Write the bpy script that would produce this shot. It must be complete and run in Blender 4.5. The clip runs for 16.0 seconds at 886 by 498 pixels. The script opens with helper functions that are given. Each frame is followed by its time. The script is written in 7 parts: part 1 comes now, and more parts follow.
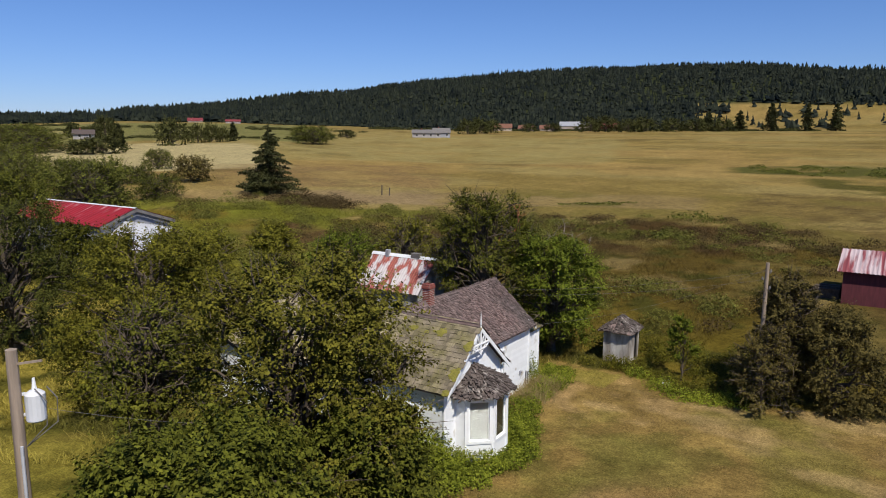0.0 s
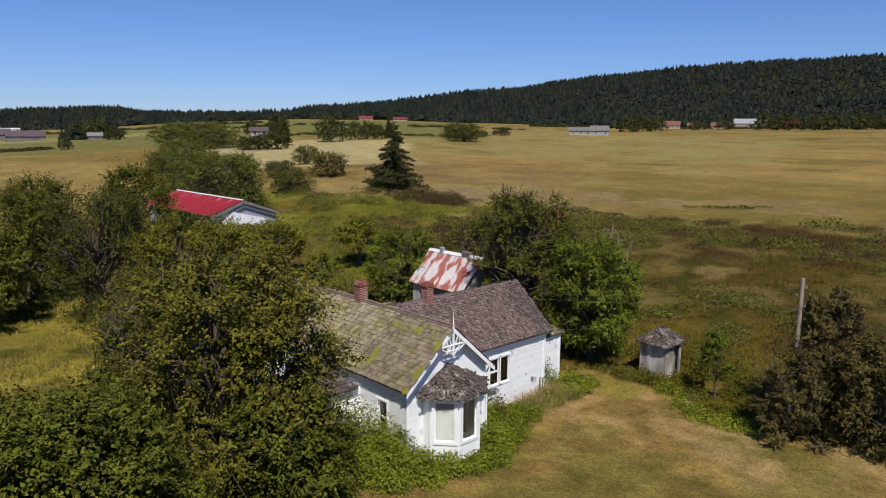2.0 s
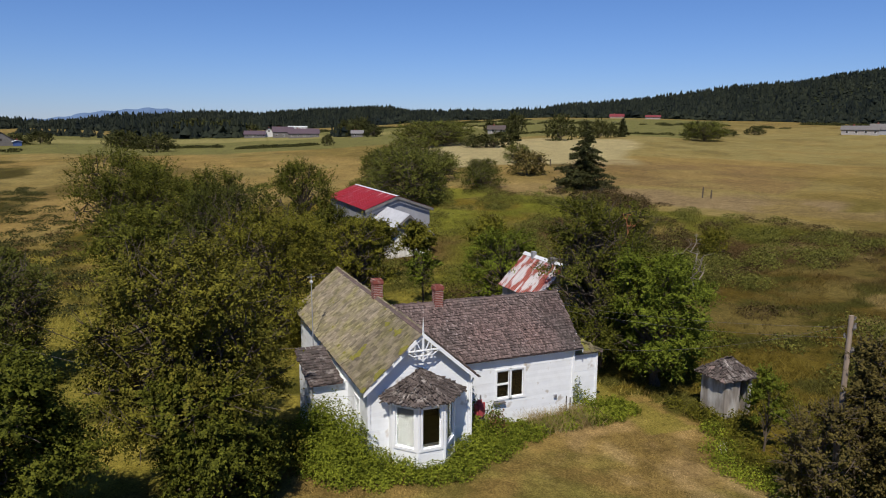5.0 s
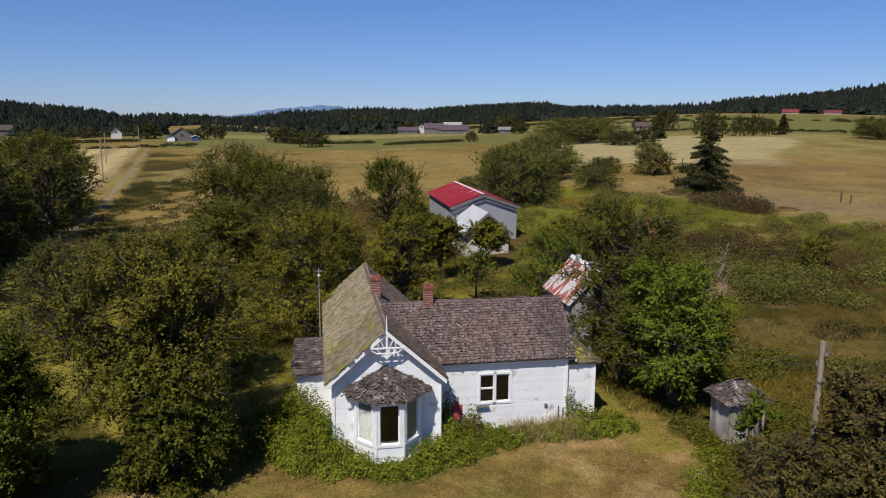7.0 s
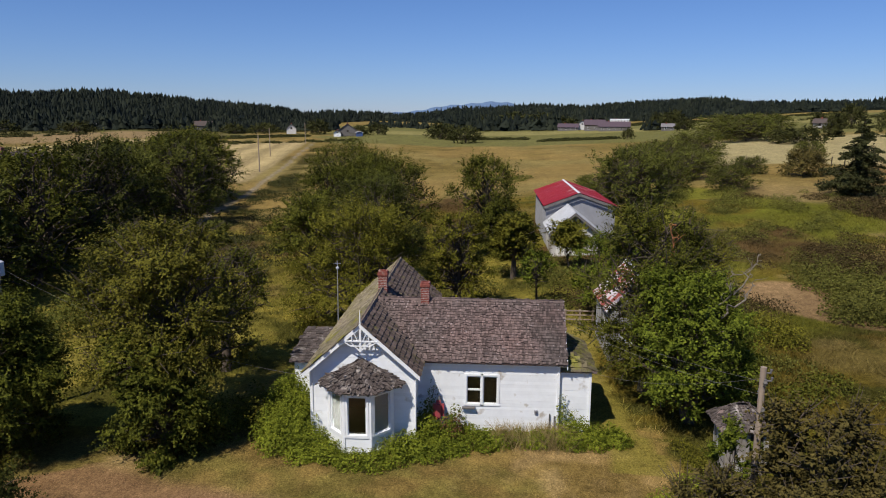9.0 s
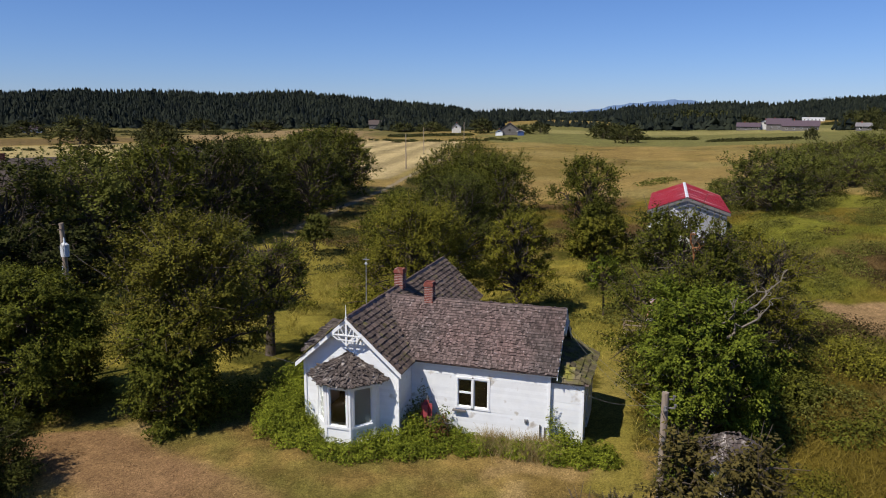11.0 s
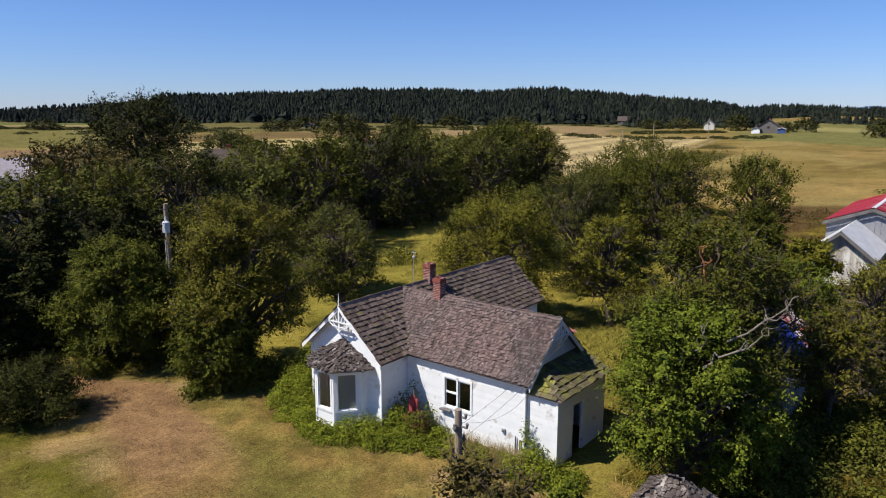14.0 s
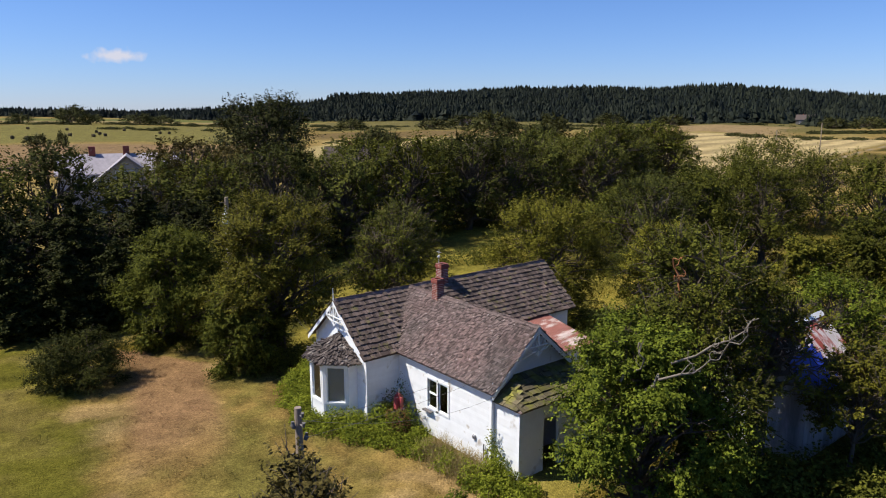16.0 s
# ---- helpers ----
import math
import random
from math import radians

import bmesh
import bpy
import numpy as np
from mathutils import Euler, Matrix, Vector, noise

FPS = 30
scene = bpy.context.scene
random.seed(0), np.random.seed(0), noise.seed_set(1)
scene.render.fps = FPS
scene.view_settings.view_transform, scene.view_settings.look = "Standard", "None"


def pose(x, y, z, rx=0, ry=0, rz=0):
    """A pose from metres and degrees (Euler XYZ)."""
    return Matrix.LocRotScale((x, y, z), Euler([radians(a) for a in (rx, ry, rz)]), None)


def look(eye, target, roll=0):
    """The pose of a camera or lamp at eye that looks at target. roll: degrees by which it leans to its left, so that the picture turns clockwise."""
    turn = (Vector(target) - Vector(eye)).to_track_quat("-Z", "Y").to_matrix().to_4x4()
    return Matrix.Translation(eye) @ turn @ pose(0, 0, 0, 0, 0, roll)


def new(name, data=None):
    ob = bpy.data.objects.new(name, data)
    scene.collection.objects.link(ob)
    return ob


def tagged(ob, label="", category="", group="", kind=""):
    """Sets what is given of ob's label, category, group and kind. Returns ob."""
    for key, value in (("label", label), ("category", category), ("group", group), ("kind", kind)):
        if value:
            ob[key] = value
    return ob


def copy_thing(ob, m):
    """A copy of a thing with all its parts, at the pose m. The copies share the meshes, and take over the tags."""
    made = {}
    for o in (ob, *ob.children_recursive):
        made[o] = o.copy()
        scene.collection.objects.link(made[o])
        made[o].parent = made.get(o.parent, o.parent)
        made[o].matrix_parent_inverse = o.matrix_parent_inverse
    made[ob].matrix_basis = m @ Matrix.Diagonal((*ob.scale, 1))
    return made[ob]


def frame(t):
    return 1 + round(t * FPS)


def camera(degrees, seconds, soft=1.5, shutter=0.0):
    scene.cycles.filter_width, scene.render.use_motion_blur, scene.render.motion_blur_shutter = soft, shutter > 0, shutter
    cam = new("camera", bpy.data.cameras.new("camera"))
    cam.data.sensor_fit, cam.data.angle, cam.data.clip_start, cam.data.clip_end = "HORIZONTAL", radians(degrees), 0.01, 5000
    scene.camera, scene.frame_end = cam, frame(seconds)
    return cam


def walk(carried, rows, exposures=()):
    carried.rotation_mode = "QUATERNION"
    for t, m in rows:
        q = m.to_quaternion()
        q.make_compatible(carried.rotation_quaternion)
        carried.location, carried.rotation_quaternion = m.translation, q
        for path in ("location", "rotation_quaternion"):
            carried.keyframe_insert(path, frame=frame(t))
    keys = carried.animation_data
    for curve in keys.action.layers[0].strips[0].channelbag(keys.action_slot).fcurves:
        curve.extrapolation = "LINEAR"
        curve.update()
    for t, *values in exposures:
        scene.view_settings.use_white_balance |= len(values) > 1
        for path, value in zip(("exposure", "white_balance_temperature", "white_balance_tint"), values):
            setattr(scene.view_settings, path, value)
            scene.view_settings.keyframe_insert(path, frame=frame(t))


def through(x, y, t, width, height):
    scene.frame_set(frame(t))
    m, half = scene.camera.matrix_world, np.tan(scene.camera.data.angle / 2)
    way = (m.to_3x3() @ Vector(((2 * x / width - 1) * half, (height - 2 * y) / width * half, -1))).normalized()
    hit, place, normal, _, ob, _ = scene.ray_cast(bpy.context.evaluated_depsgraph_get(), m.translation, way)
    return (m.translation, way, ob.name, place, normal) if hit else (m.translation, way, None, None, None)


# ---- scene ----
cam = camera(63.7, 16.0, soft=1.0)
METRES, EYE, TILT, LEAN, TURN = 62.0, 13.6, 0.0, 0.0, 33.7
ROWS = [
    (0.0, 0.0, 0.0, 0.0, 0.03, -9.21, -0.2),
    (0.5, 0.0322, 0.0008, 0.0006, 3.43, -9.29, -0.24),
    (1.0, 0.0645, 0.0036, 0.0013, 6.83, -9.36, -0.28),
    (1.5, 0.0957, 0.0078, 0.0016, 10.14, -9.41, -0.29),
    (2.0, 0.1259, 0.0144, 0.002, 13.41, -9.47, -0.3),
    (2.5, 0.1549, 0.0243, 0.0023, 16.63, -9.5, -0.31),
    (3.0, 0.1833, 0.036, 0.0026, 19.75, -9.53, -0.31),
    (3.5, 0.2107, 0.0492, 0.0034, 23.13, -9.59, -0.33),
    (4.0, 0.2373, 0.064, 0.0038, 26.87, -9.63, -0.35),
    (6.5, 0.3617, 0.1545, 0.0083, 43.28, -10.0, -0.35),
    (7.0, 0.3847, 0.1768, 0.0091, 46.43, -10.11, -0.34),
    (7.5, 0.4061, 0.2005, 0.0096, 49.48, -10.2, -0.33),
    (8.0, 0.426, 0.2256, 0.0101, 53.02, -10.29, -0.34),
    (8.5, 0.4443, 0.2521, 0.0105, 56.4, -10.38, -0.34),
    (9.0, 0.4606, 0.2794, 0.0108, 59.84, -10.47, -0.34),
    (11.5, 0.5179, 0.4266, 0.013, 77.3, -10.67, -0.2),
    (12.0, 0.5228, 0.4572, 0.0132, 80.96, -10.74, -0.19),
    (12.5, 0.5259, 0.4882, 0.0129, 84.45, -10.8, -0.18),
    (13.0, 0.5276, 0.5189, 0.0129, 87.8, -10.86, -0.16),
    (13.5, 0.5274, 0.5496, 0.0128, 91.01, -10.93, -0.14),
    (14.0, 0.5252, 0.5803, 0.0126, 94.18, -10.98, -0.13),
    (14.5, 0.5214, 0.6113, 0.0124, 97.59, -11.01, -0.12),
    (15.0, 0.5162, 0.6419, 0.0121, 100.85, -11.05, -0.08),
    (15.5, 0.5087, 0.6719, 0.0124, 104.08, -11.09, -0.02),
    (16.0, 0.4996, 0.7015, 0.014, 107.27, -11.12, -0.0),
]
walk(cam, [(t, pose(0, 0, EYE, TILT, LEAN, TURN) @ pose(METRES * x, METRES * y, METRES * z, 90 + pitch, roll, yaw)) for t, x, y, z, yaw, pitch, roll in ROWS],
     exposures=[(0.0, 0.15), (4.0, 0.03), (8.0, 0.0), (12.0, 0.22), (16.0, 0.47)])

# ---- world, sun, exposure ----
SUN_DIR = Vector((1.0, -0.68, 1.65)).normalized()
world = bpy.data.worlds.new("sky_world")
scene.world = world
world.use_nodes = True
wn = world.node_tree
sky = wn.nodes.new("ShaderNodeTexSky")
sky.sky_type = "NISHITA"
sky.sun_disc = False
sky.sun_elevation = math.asin(SUN_DIR.z)
sky.sun_rotation = math.atan2(SUN_DIR.x, SUN_DIR.y)
sky.altitude = 100.0
sky.air_density = 1.0
sky.dust_density = 0.05
sky.ozone_density = 5.0
tint = wn.nodes.new("ShaderNodeMix")
tint.data_type, tint.blend_type = "RGBA", "MULTIPLY"
tint.inputs[0].default_value = 1.0
tco = wn.nodes.new("ShaderNodeTexCoord")
sep = wn.nodes.new("ShaderNodeSeparateXYZ")
wn.links.new(tco.outputs["Generated"], sep.inputs[0])
low = wn.nodes.new("ShaderNodeMapRange")
low.inputs[1].default_value, low.inputs[2].default_value = 0.0, 0.3
wn.links.new(sep.outputs[2], low.inputs[0])
air = wn.nodes.new("ShaderNodeMix")
air.data_type = "RGBA"
air.inputs[6].default_value = (0.745, 0.9, 1.41, 1)
air.inputs[7].default_value = (0.69, 0.92, 1.29, 1)
wn.links.new(low.outputs[0], air.inputs[0])
wn.links.new(air.outputs[2], tint.inputs[7])
wn.links.new(sky.outputs[0], tint.inputs[6])
wn.links.new(tint.outputs[2], wn.nodes["Background"].inputs[0])
wn.nodes["Background"].inputs[1].default_value = 0.07
sun = new("sun", bpy.data.lights.new("sun", "SUN"))
sun.data.energy = 5.0
sun.data.angle = radians(0.53)
sun.data.color = (1.0, 0.93, 0.82)
sun.matrix_world = look(SUN_DIR * 200, (0, 0, 0))

# ---- mesh and material helpers ----
WORLD = {}


def fast_mesh(name, verts, faces, smooth=False):
    """A mesh from arrays: verts (n, 3), faces (m, k) with k equal for all."""
    verts = np.asarray(verts, dtype=np.float32).reshape(-1, 3)
    faces = np.asarray(faces, dtype=np.int32)
    me = bpy.data.meshes.new(name)
    m, k = faces.shape
    me.vertices.add(len(verts))
    me.vertices.foreach_set("co", verts.ravel())
    me.loops.add(m * k)
    me.loops.foreach_set("vertex_index", faces.ravel())
    me.polygons.add(m)
    me.polygons.foreach_set("loop_start", np.arange(0, m * k, k, dtype=np.int32))
    me.polygons.foreach_set("use_smooth", np.full(m, smooth, dtype=bool))
    me.update(calc_edges=True)
    return me


def thing(name, at, label, category, group="", kind=""):
    ob = new(name)
    ob.location = at
    ob.empty_display_size = 0.3
    WORLD[ob] = Matrix.Translation(at)
    return tagged(ob, label, category, group, kind)


def part(name, mesh, material, parent, label="", kind="", m=None):
    """One mesh object under a thing or part; the mesh is in world coordinates, or placed by m."""
    if isinstance(mesh, bmesh.types.BMesh):
        me = bpy.data.meshes.new(name)
        mesh.to_mesh(me)
        mesh.free()
        mesh = me
    if material is not None and not mesh.materials:
        mesh.materials.append(material)
    ob = new(name, mesh)
    if parent is not None:
        ob.parent = parent
        ob.matrix_parent_inverse = WORLD[parent].inverted()
    if m is not None:
        ob.matrix_basis = m
    WORLD[ob] = m.copy() if m is not None else Matrix.Identity(4)
    return tagged(ob, label=label, kind=kind)


def box(bm, x0, x1, y0, y1, z0, z1, bevel=0.0):
    made = bmesh.ops.create_cube(bm, size=1.0)
    vs = made["verts"]
    for v in vs:
        v.co = Vector(((x0 + x1) / 2 + v.co.x * (x1 - x0), (y0 + y1) / 2 + v.co.y * (y1 - y0), (z0 + z1) / 2 + v.co.z * (z1 - z0)))
    if bevel > 0:
        es = list({e for v in vs for e in v.link_edges})
        bmesh.ops.bevel(bm, geom=es, offset=bevel, segments=1, affect="EDGES")
    return bm


def boxed(x0, x1, y0, y1, z0, z1, bevel=0.0):
    return box(bmesh.new(), x0, x1, y0, y1, z0, z1, bevel)


def prism(bm, poly, offset):
    """A slab: the polygon (3D points) pushed along offset."""
    a = [bm.verts.new(p) for p in poly]
    b = [bm.verts.new(Vector(p) + Vector(offset)) for p in poly]
    bm.faces.new(a)
    bm.faces.new(b[::-1])
    n = len(poly)
    for i in range(n):
        bm.faces.new((a[i], b[i], b[(i + 1) % n], a[(i + 1) % n]))
    bmesh.ops.recalc_face_normals(bm, faces=bm.faces[:])
    return bm


def bar(bm, p, q, w, d, up=(0, 0, 1)):
    """A square bar from p to q, w wide and d deep."""
    p, q = Vector(p), Vector(q)
    ax = (q - p).normalized()
    s = ax.cross(Vector(up))
    if s.length < 1e-4:
        s = ax.cross(Vector((1, 0, 0)))
    s.normalize()
    t = s.cross(ax)
    poly = [p + s * (w / 2) + t * (d / 2), p - s * (w / 2) + t * (d / 2), p - s * (w / 2) - t * (d / 2), p + s * (w / 2) - t * (d / 2)]
    return prism(bm, poly, q - p)


def tube(bm, pts, radii, n=8):
    rings = []
    for i, p in enumerate(pts):
        a = Vector(pts[min(i + 1, len(pts) - 1)]) - Vector(pts[max(i - 1, 0)])
        q = a.to_track_quat("Z", "Y")
        rings.append([bm.verts.new(Vector(p) + q @ Vector((math.cos(2 * math.pi * k / n), math.sin(2 * math.pi * k / n), 0)) * radii[i]) for k in range(n)])
    for r0, r1 in zip(rings, rings[1:]):
        for k in range(n):
            bm.faces.new((r0[k], r0[(k + 1) % n], r1[(k + 1) % n], r1[k]))
    bm.faces.new(rings[0][::-1])
    bm.faces.new(rings[-1])
    return bm


def material(name, base, rough=0.8, scale=4.0, vary=0.25, spots=None, spot_scale=1.0, spot_cut=0.55, spot_soft=0.1, bump=0.2, bump_scale=40.0,
             metal=0.0, island=0.0, objects=0.0, stretch=(1, 1, 1), second=None, second_scale=0.6):
    """A surface with grain and stains: base colour varied by noise at two scales, spots of a second colour, and fine relief."""
    mat = bpy.data.materials.new(name)
    mat.use_nodes = True
    nt = mat.node_tree
    nd, ln = nt.nodes, nt.links
    bsdf = nd["Principled BSDF"]
    mp = nd.new("ShaderNodeMapping")
    mp.inputs["Scale"].default_value = stretch
    geo = nd.new("ShaderNodeNewGeometry")
    ln.new(geo.outputs["Position"], mp.inputs[0])
    n1 = nd.new("ShaderNodeTexNoise")
    n1.inputs["Scale"].default_value = scale
    n1.inputs["Detail"].default_value = 6
    n1.inputs["Roughness"].default_value = 0.65
    ln.new(mp.outputs[0], n1.inputs["Vector"])
    ramp = nd.new("ShaderNodeMapRange")
    ramp.inputs[1].default_value, ramp.inputs[2].default_value = 0.3, 0.7
    ramp.inputs[3].default_value, ramp.inputs[4].default_value = 1 - vary, 1 + vary
    ln.new(n1.outputs[0], ramp.inputs[0])
    last = nd.new("ShaderNodeRGB")
    last.outputs[0].default_value = (*base, 1)
    last = last.outputs[0]

    def mask(sc, cut, soft):
        n = nd.new("ShaderNodeTexNoise")
        n.inputs["Scale"].default_value = sc
        n.inputs["Detail"].default_value = 5
        ln.new(mp.outputs[0], n.inputs["Vector"])
        r = nd.new("ShaderNodeMapRange")
        r.inputs[1].default_value, r.inputs[2].default_value = cut - soft, cut + soft
        ln.new(n.outputs[0], r.inputs[0])
        return r.outputs[0]

    for col, sc, cut, soft in ((second, second_scale, 0.5, 0.18), (spots, spot_scale, spot_cut, spot_soft)):
        if col:
            mx = nd.new("ShaderNodeMix")
            mx.data_type = "RGBA"
            ln.new(mask(sc, cut, soft), mx.inputs[0])
            ln.new(last, mx.inputs[6])
            mx.inputs[7].default_value = (*col, 1)
            last = mx.outputs[2]
    value = ramp.outputs[0]
    for amount, node, out in ((island, "ShaderNodeNewGeometry", "Random Per Island"), (objects, "ShaderNodeObjectInfo", "Random")):
        if amount:
            g = nd.new(node)
            r = nd.new("ShaderNodeMapRange")
            r.inputs[3].default_value, r.inputs[4].default_value = 1 - amount, 1 + amount
            ln.new(g.outputs[out], r.inputs[0])
            ml = nd.new("ShaderNodeMath")
            ml.operation = "MULTIPLY"
            ln.new(value, ml.inputs[0])
            ln.new(r.outputs[0], ml.inputs[1])
            value = ml.outputs[0]
    vm = nd.new("ShaderNodeVectorMath")
    vm.operation = "SCALE"
    ln.new(last, vm.inputs[0])
    ln.new(value, vm.inputs["Scale"])
    ln.new(vm.outputs[0], bsdf.inputs["Base Color"])
    bsdf.inputs["Roughness"].default_value = rough
    bsdf.inputs["Metallic"].default_value = metal
    bsdf.inputs["Specular IOR Level"].default_value = 0.3
    if bump:
        n2 = nd.new("ShaderNodeTexNoise")
        n2.inputs["Scale"].default_value = bump_scale
        n2.inputs["Detail"].default_value = 4
        ln.new(mp.outputs[0], n2.inputs["Vector"])
        b = nd.new("ShaderNodeBump")
        b.inputs["Strength"].default_value = bump
        b.inputs["Distance"].default_value = 0.02
        ln.new(n2.outputs[0], b.inputs["Height"])
        ln.new(b.outputs[0], bsdf.inputs["Normal"])
    return mat


def leaf_material(name, dark, light, through=0.25, patch=1.7):
    """Leaves: the colour runs between two greens leaf by leaf and clump by clump, and some light passes through."""
    mat = bpy.data.materials.new(name)
    mat.use_nodes = True
    nt = mat.node_tree
    nd, ln = nt.nodes, nt.links
    bsdf = nd["Principled BSDF"]
    tc = nd.new("ShaderNodeTexCoord")
    n1 = nd.new("ShaderNodeTexNoise")
    n1.inputs["Scale"].default_value = patch
    n1.inputs["Detail"].default_value = 3
    ln.new(tc.outputs["Object"], n1.inputs["Vector"])
    g = nd.new("ShaderNodeNewGeometry")
    ad = nd.new("ShaderNodeMath")
    ad.operation = "MULTIPLY_ADD"
    ln.new(g.outputs["Random Per Island"], ad.inputs[0])
    ad.inputs[1].default_value = 0.42
    ln.new(n1.outputs[0], ad.inputs[2])
    mr = nd.new("ShaderNodeMapRange")
    mr.inputs[1].default_value, mr.inputs[2].default_value = 0.36, 1.05
    ln.new(ad.outputs[0], mr.inputs[0])
    mx = nd.new("ShaderNodeMix")
    mx.data_type = "RGBA"
    ln.new(mr.outputs[0], mx.inputs[0])
    mx.inputs[6].default_value = (*dark, 1)
    mx.inputs[7].default_value = (*light, 1)
    oi = nd.new("ShaderNodeObjectInfo")
    om = nd.new("ShaderNodeMapRange")
    om.inputs[3].default_value, om.inputs[4].default_value = 0.8, 1.2
    ln.new(oi.outputs["Random"], om.inputs[0])
    vm = nd.new("ShaderNodeVectorMath")
    vm.operation = "SCALE"
    ln.new(mx.outputs[2], vm.inputs[0])
    ln.new(om.outputs[0], vm.inputs["Scale"])
    ln.new(vm.outputs[0], bsdf.inputs["Base Color"])
    bsdf.inputs["Roughness"].default_value = 0.7
    bsdf.inputs["Specular IOR Level"].default_value = 0.06
    tr = nd.new("ShaderNodeBsdfTranslucent")
    ln.new(vm.outputs[0], tr.inputs[0])
    ms = nd.new("ShaderNodeMixShader")
    ms.inputs[0].default_value = through
    ln.new(bsdf.outputs[0], ms.inputs[1])
    ln.new(tr.outputs[0], ms.inputs[2])
    ln.new(ms.outputs[0], nd["Material Output"].inputs[0])
    return mat


def glass_material():
    mat = bpy.data.materials.new("window_glass")
    mat.use_nodes = True
    b = mat.node_tree.nodes["Principled BSDF"]
    b.inputs["Transmission Weight"].default_value = 1.0
    b.inputs["Roughness"].default_value = 0.02
    b.inputs["IOR"].default_value = 1.45
    b.inputs["Base Color"].default_value = (0.85, 0.9, 0.9, 1)
    return mat


# ---- materials ----
M_WHITE = material("white_siding_paint", (0.755, 0.775, 0.8), 0.6, 1.6, 0.06, spots=(0.42, 0.38, 0.33), spot_scale=1.6, spot_cut=0.67, spot_soft=0.06, bump=0.15, bump_scale=30, island=0.03, objects=0.04)
M_TRIM = material("white_trim_paint", (0.775, 0.79, 0.81), 0.5, 3.0, 0.05, bump=0.08)
M_SHINGLE = material("grey_weathered_shingle", (0.1, 0.079, 0.074), 0.9, 3.0, 0.25, spots=(0.21, 0.18, 0.18), spot_scale=6.0, spot_cut=0.69, spot_soft=0.06, island=0.5, objects=0.5, bump=0.5, bump_scale=40, second=(0.125, 0.085, 0.078), second_scale=0.5)
M_MOSS = material("mossy_shingle", (0.195, 0.163, 0.115), 0.95, 3.0, 0.25, spots=(0.17, 0.15, 0.066), spot_scale=1.0, spot_cut=0.56, spot_soft=0.14, island=0.32, objects=0.32, bump=0.5, bump_scale=30)
M_MOSSNORTH = material("brown_shingle_with_moss", (0.125, 0.089, 0.077), 0.95, 3.0, 0.3, spots=(0.15, 0.135, 0.04), spot_scale=2.8, spot_cut=0.67, spot_soft=0.1, island=0.42, objects=0.42, bump=0.4, bump_scale=30, second=(0.105, 0.08, 0.068), second_scale=0.8)
M_BAYROOF = material("dark_ragged_shake", (0.085, 0.068, 0.062), 0.95, 5.0, 0.35, spots=(0.28, 0.25, 0.23), spot_scale=2.6, spot_cut=0.64, island=0.4, bump=0.3)
M_MOSSHEAVY = material("thick_moss_shingle", (0.15, 0.125, 0.075), 0.95, 3.0, 0.25, spots=(0.19, 0.18, 0.04), spot_scale=2.4, spot_cut=0.52, spot_soft=0.1, island=0.35, objects=0.35, bump=0.5, bump_scale=20)
M_BRICK = material("red_chimney_brick", (0.2, 0.058, 0.045), 0.9, 9.0, 0.35, spots=(0.33, 0.24, 0.2), spot_scale=3.0, spot_cut=0.66, bump=0.5, bump_scale=18)
M_DARK = material("dark_interior", (0.035, 0.03, 0.027), 0.9, 2.0, 0.3, bump=0)
M_BOARDWHITE = material("white_blind_cloth", (0.38, 0.38, 0.38), 0.7, 2.0, 0.05, bump=0.05)
M_GLASS = glass_material()
M_GREYWOOD = material("grey_weathered_wood", (0.33, 0.3, 0.27), 0.85, 3.0, 0.3, spots=(0.62, 0.61, 0.58), spot_scale=1.4, spot_cut=0.5, bump=0.4, bump_scale=30, stretch=(1, 1, 0.25))
M_HUTWOOD = material("bare_grey_plank_with_old_paint", (0.22, 0.195, 0.17), 0.85, 3.0, 0.3, spots=(0.5, 0.49, 0.47), spot_scale=1.6, spot_cut=0.56, bump=0.4, bump_scale=30, stretch=(1, 1, 0.25))
# flaked white planks; the shade of the trees is mixed into both tones
M_SHEDWALL = material("flaked_plank_shade_toned", (0.17, 0.165, 0.17), 0.85, 3.0, 0.25, spots=(0.36, 0.36, 0.38), spot_scale=1.2, spot_cut=0.47, bump=0.4, bump_scale=30, stretch=(1, 1, 0.25))
M_POLE = material("weathered_pole_wood", (0.28, 0.22, 0.17), 0.85, 6.0, 0.3, bump=0.5, bump_scale=30, stretch=(1, 1, 0.08))
M_REDROOF = material("red_painted_metal", (0.23, 0.014, 0.02), 0.5, 1.2, 0.18, spots=(0.42, 0.22, 0.22), spot_scale=0.9, spot_cut=0.64, spot_soft=0.06, bump=0.05, stretch=(1.6, 0.3, 0.3))
M_RUST = material("rusty_galvanised_metal", (0.43, 0.4, 0.41), 0.5, 2.0, 0.15, spots=(0.24, 0.05, 0.035), spot_scale=1.7, spot_cut=0.495, spot_soft=0.05, bump=0.1, stretch=(1.2, 0.5, 0.5))
M_REDRUST = material("red_rusted_metal", (0.2, 0.07, 0.055), 0.65, 2.0, 0.25, spots=(0.4, 0.33, 0.31), spot_scale=1.6, spot_cut=0.57, spot_soft=0.06, bump=0.1, stretch=(0.5, 1.6, 0.5))
M_STREAK = material("streaked_tin", (0.42, 0.34, 0.35), 0.55, 2.0, 0.15, spots=(0.2, 0.05, 0.055), spot_scale=1.6, spot_cut=0.52, spot_soft=0.06, bump=0.1, stretch=(1.6, 0.15, 0.15))
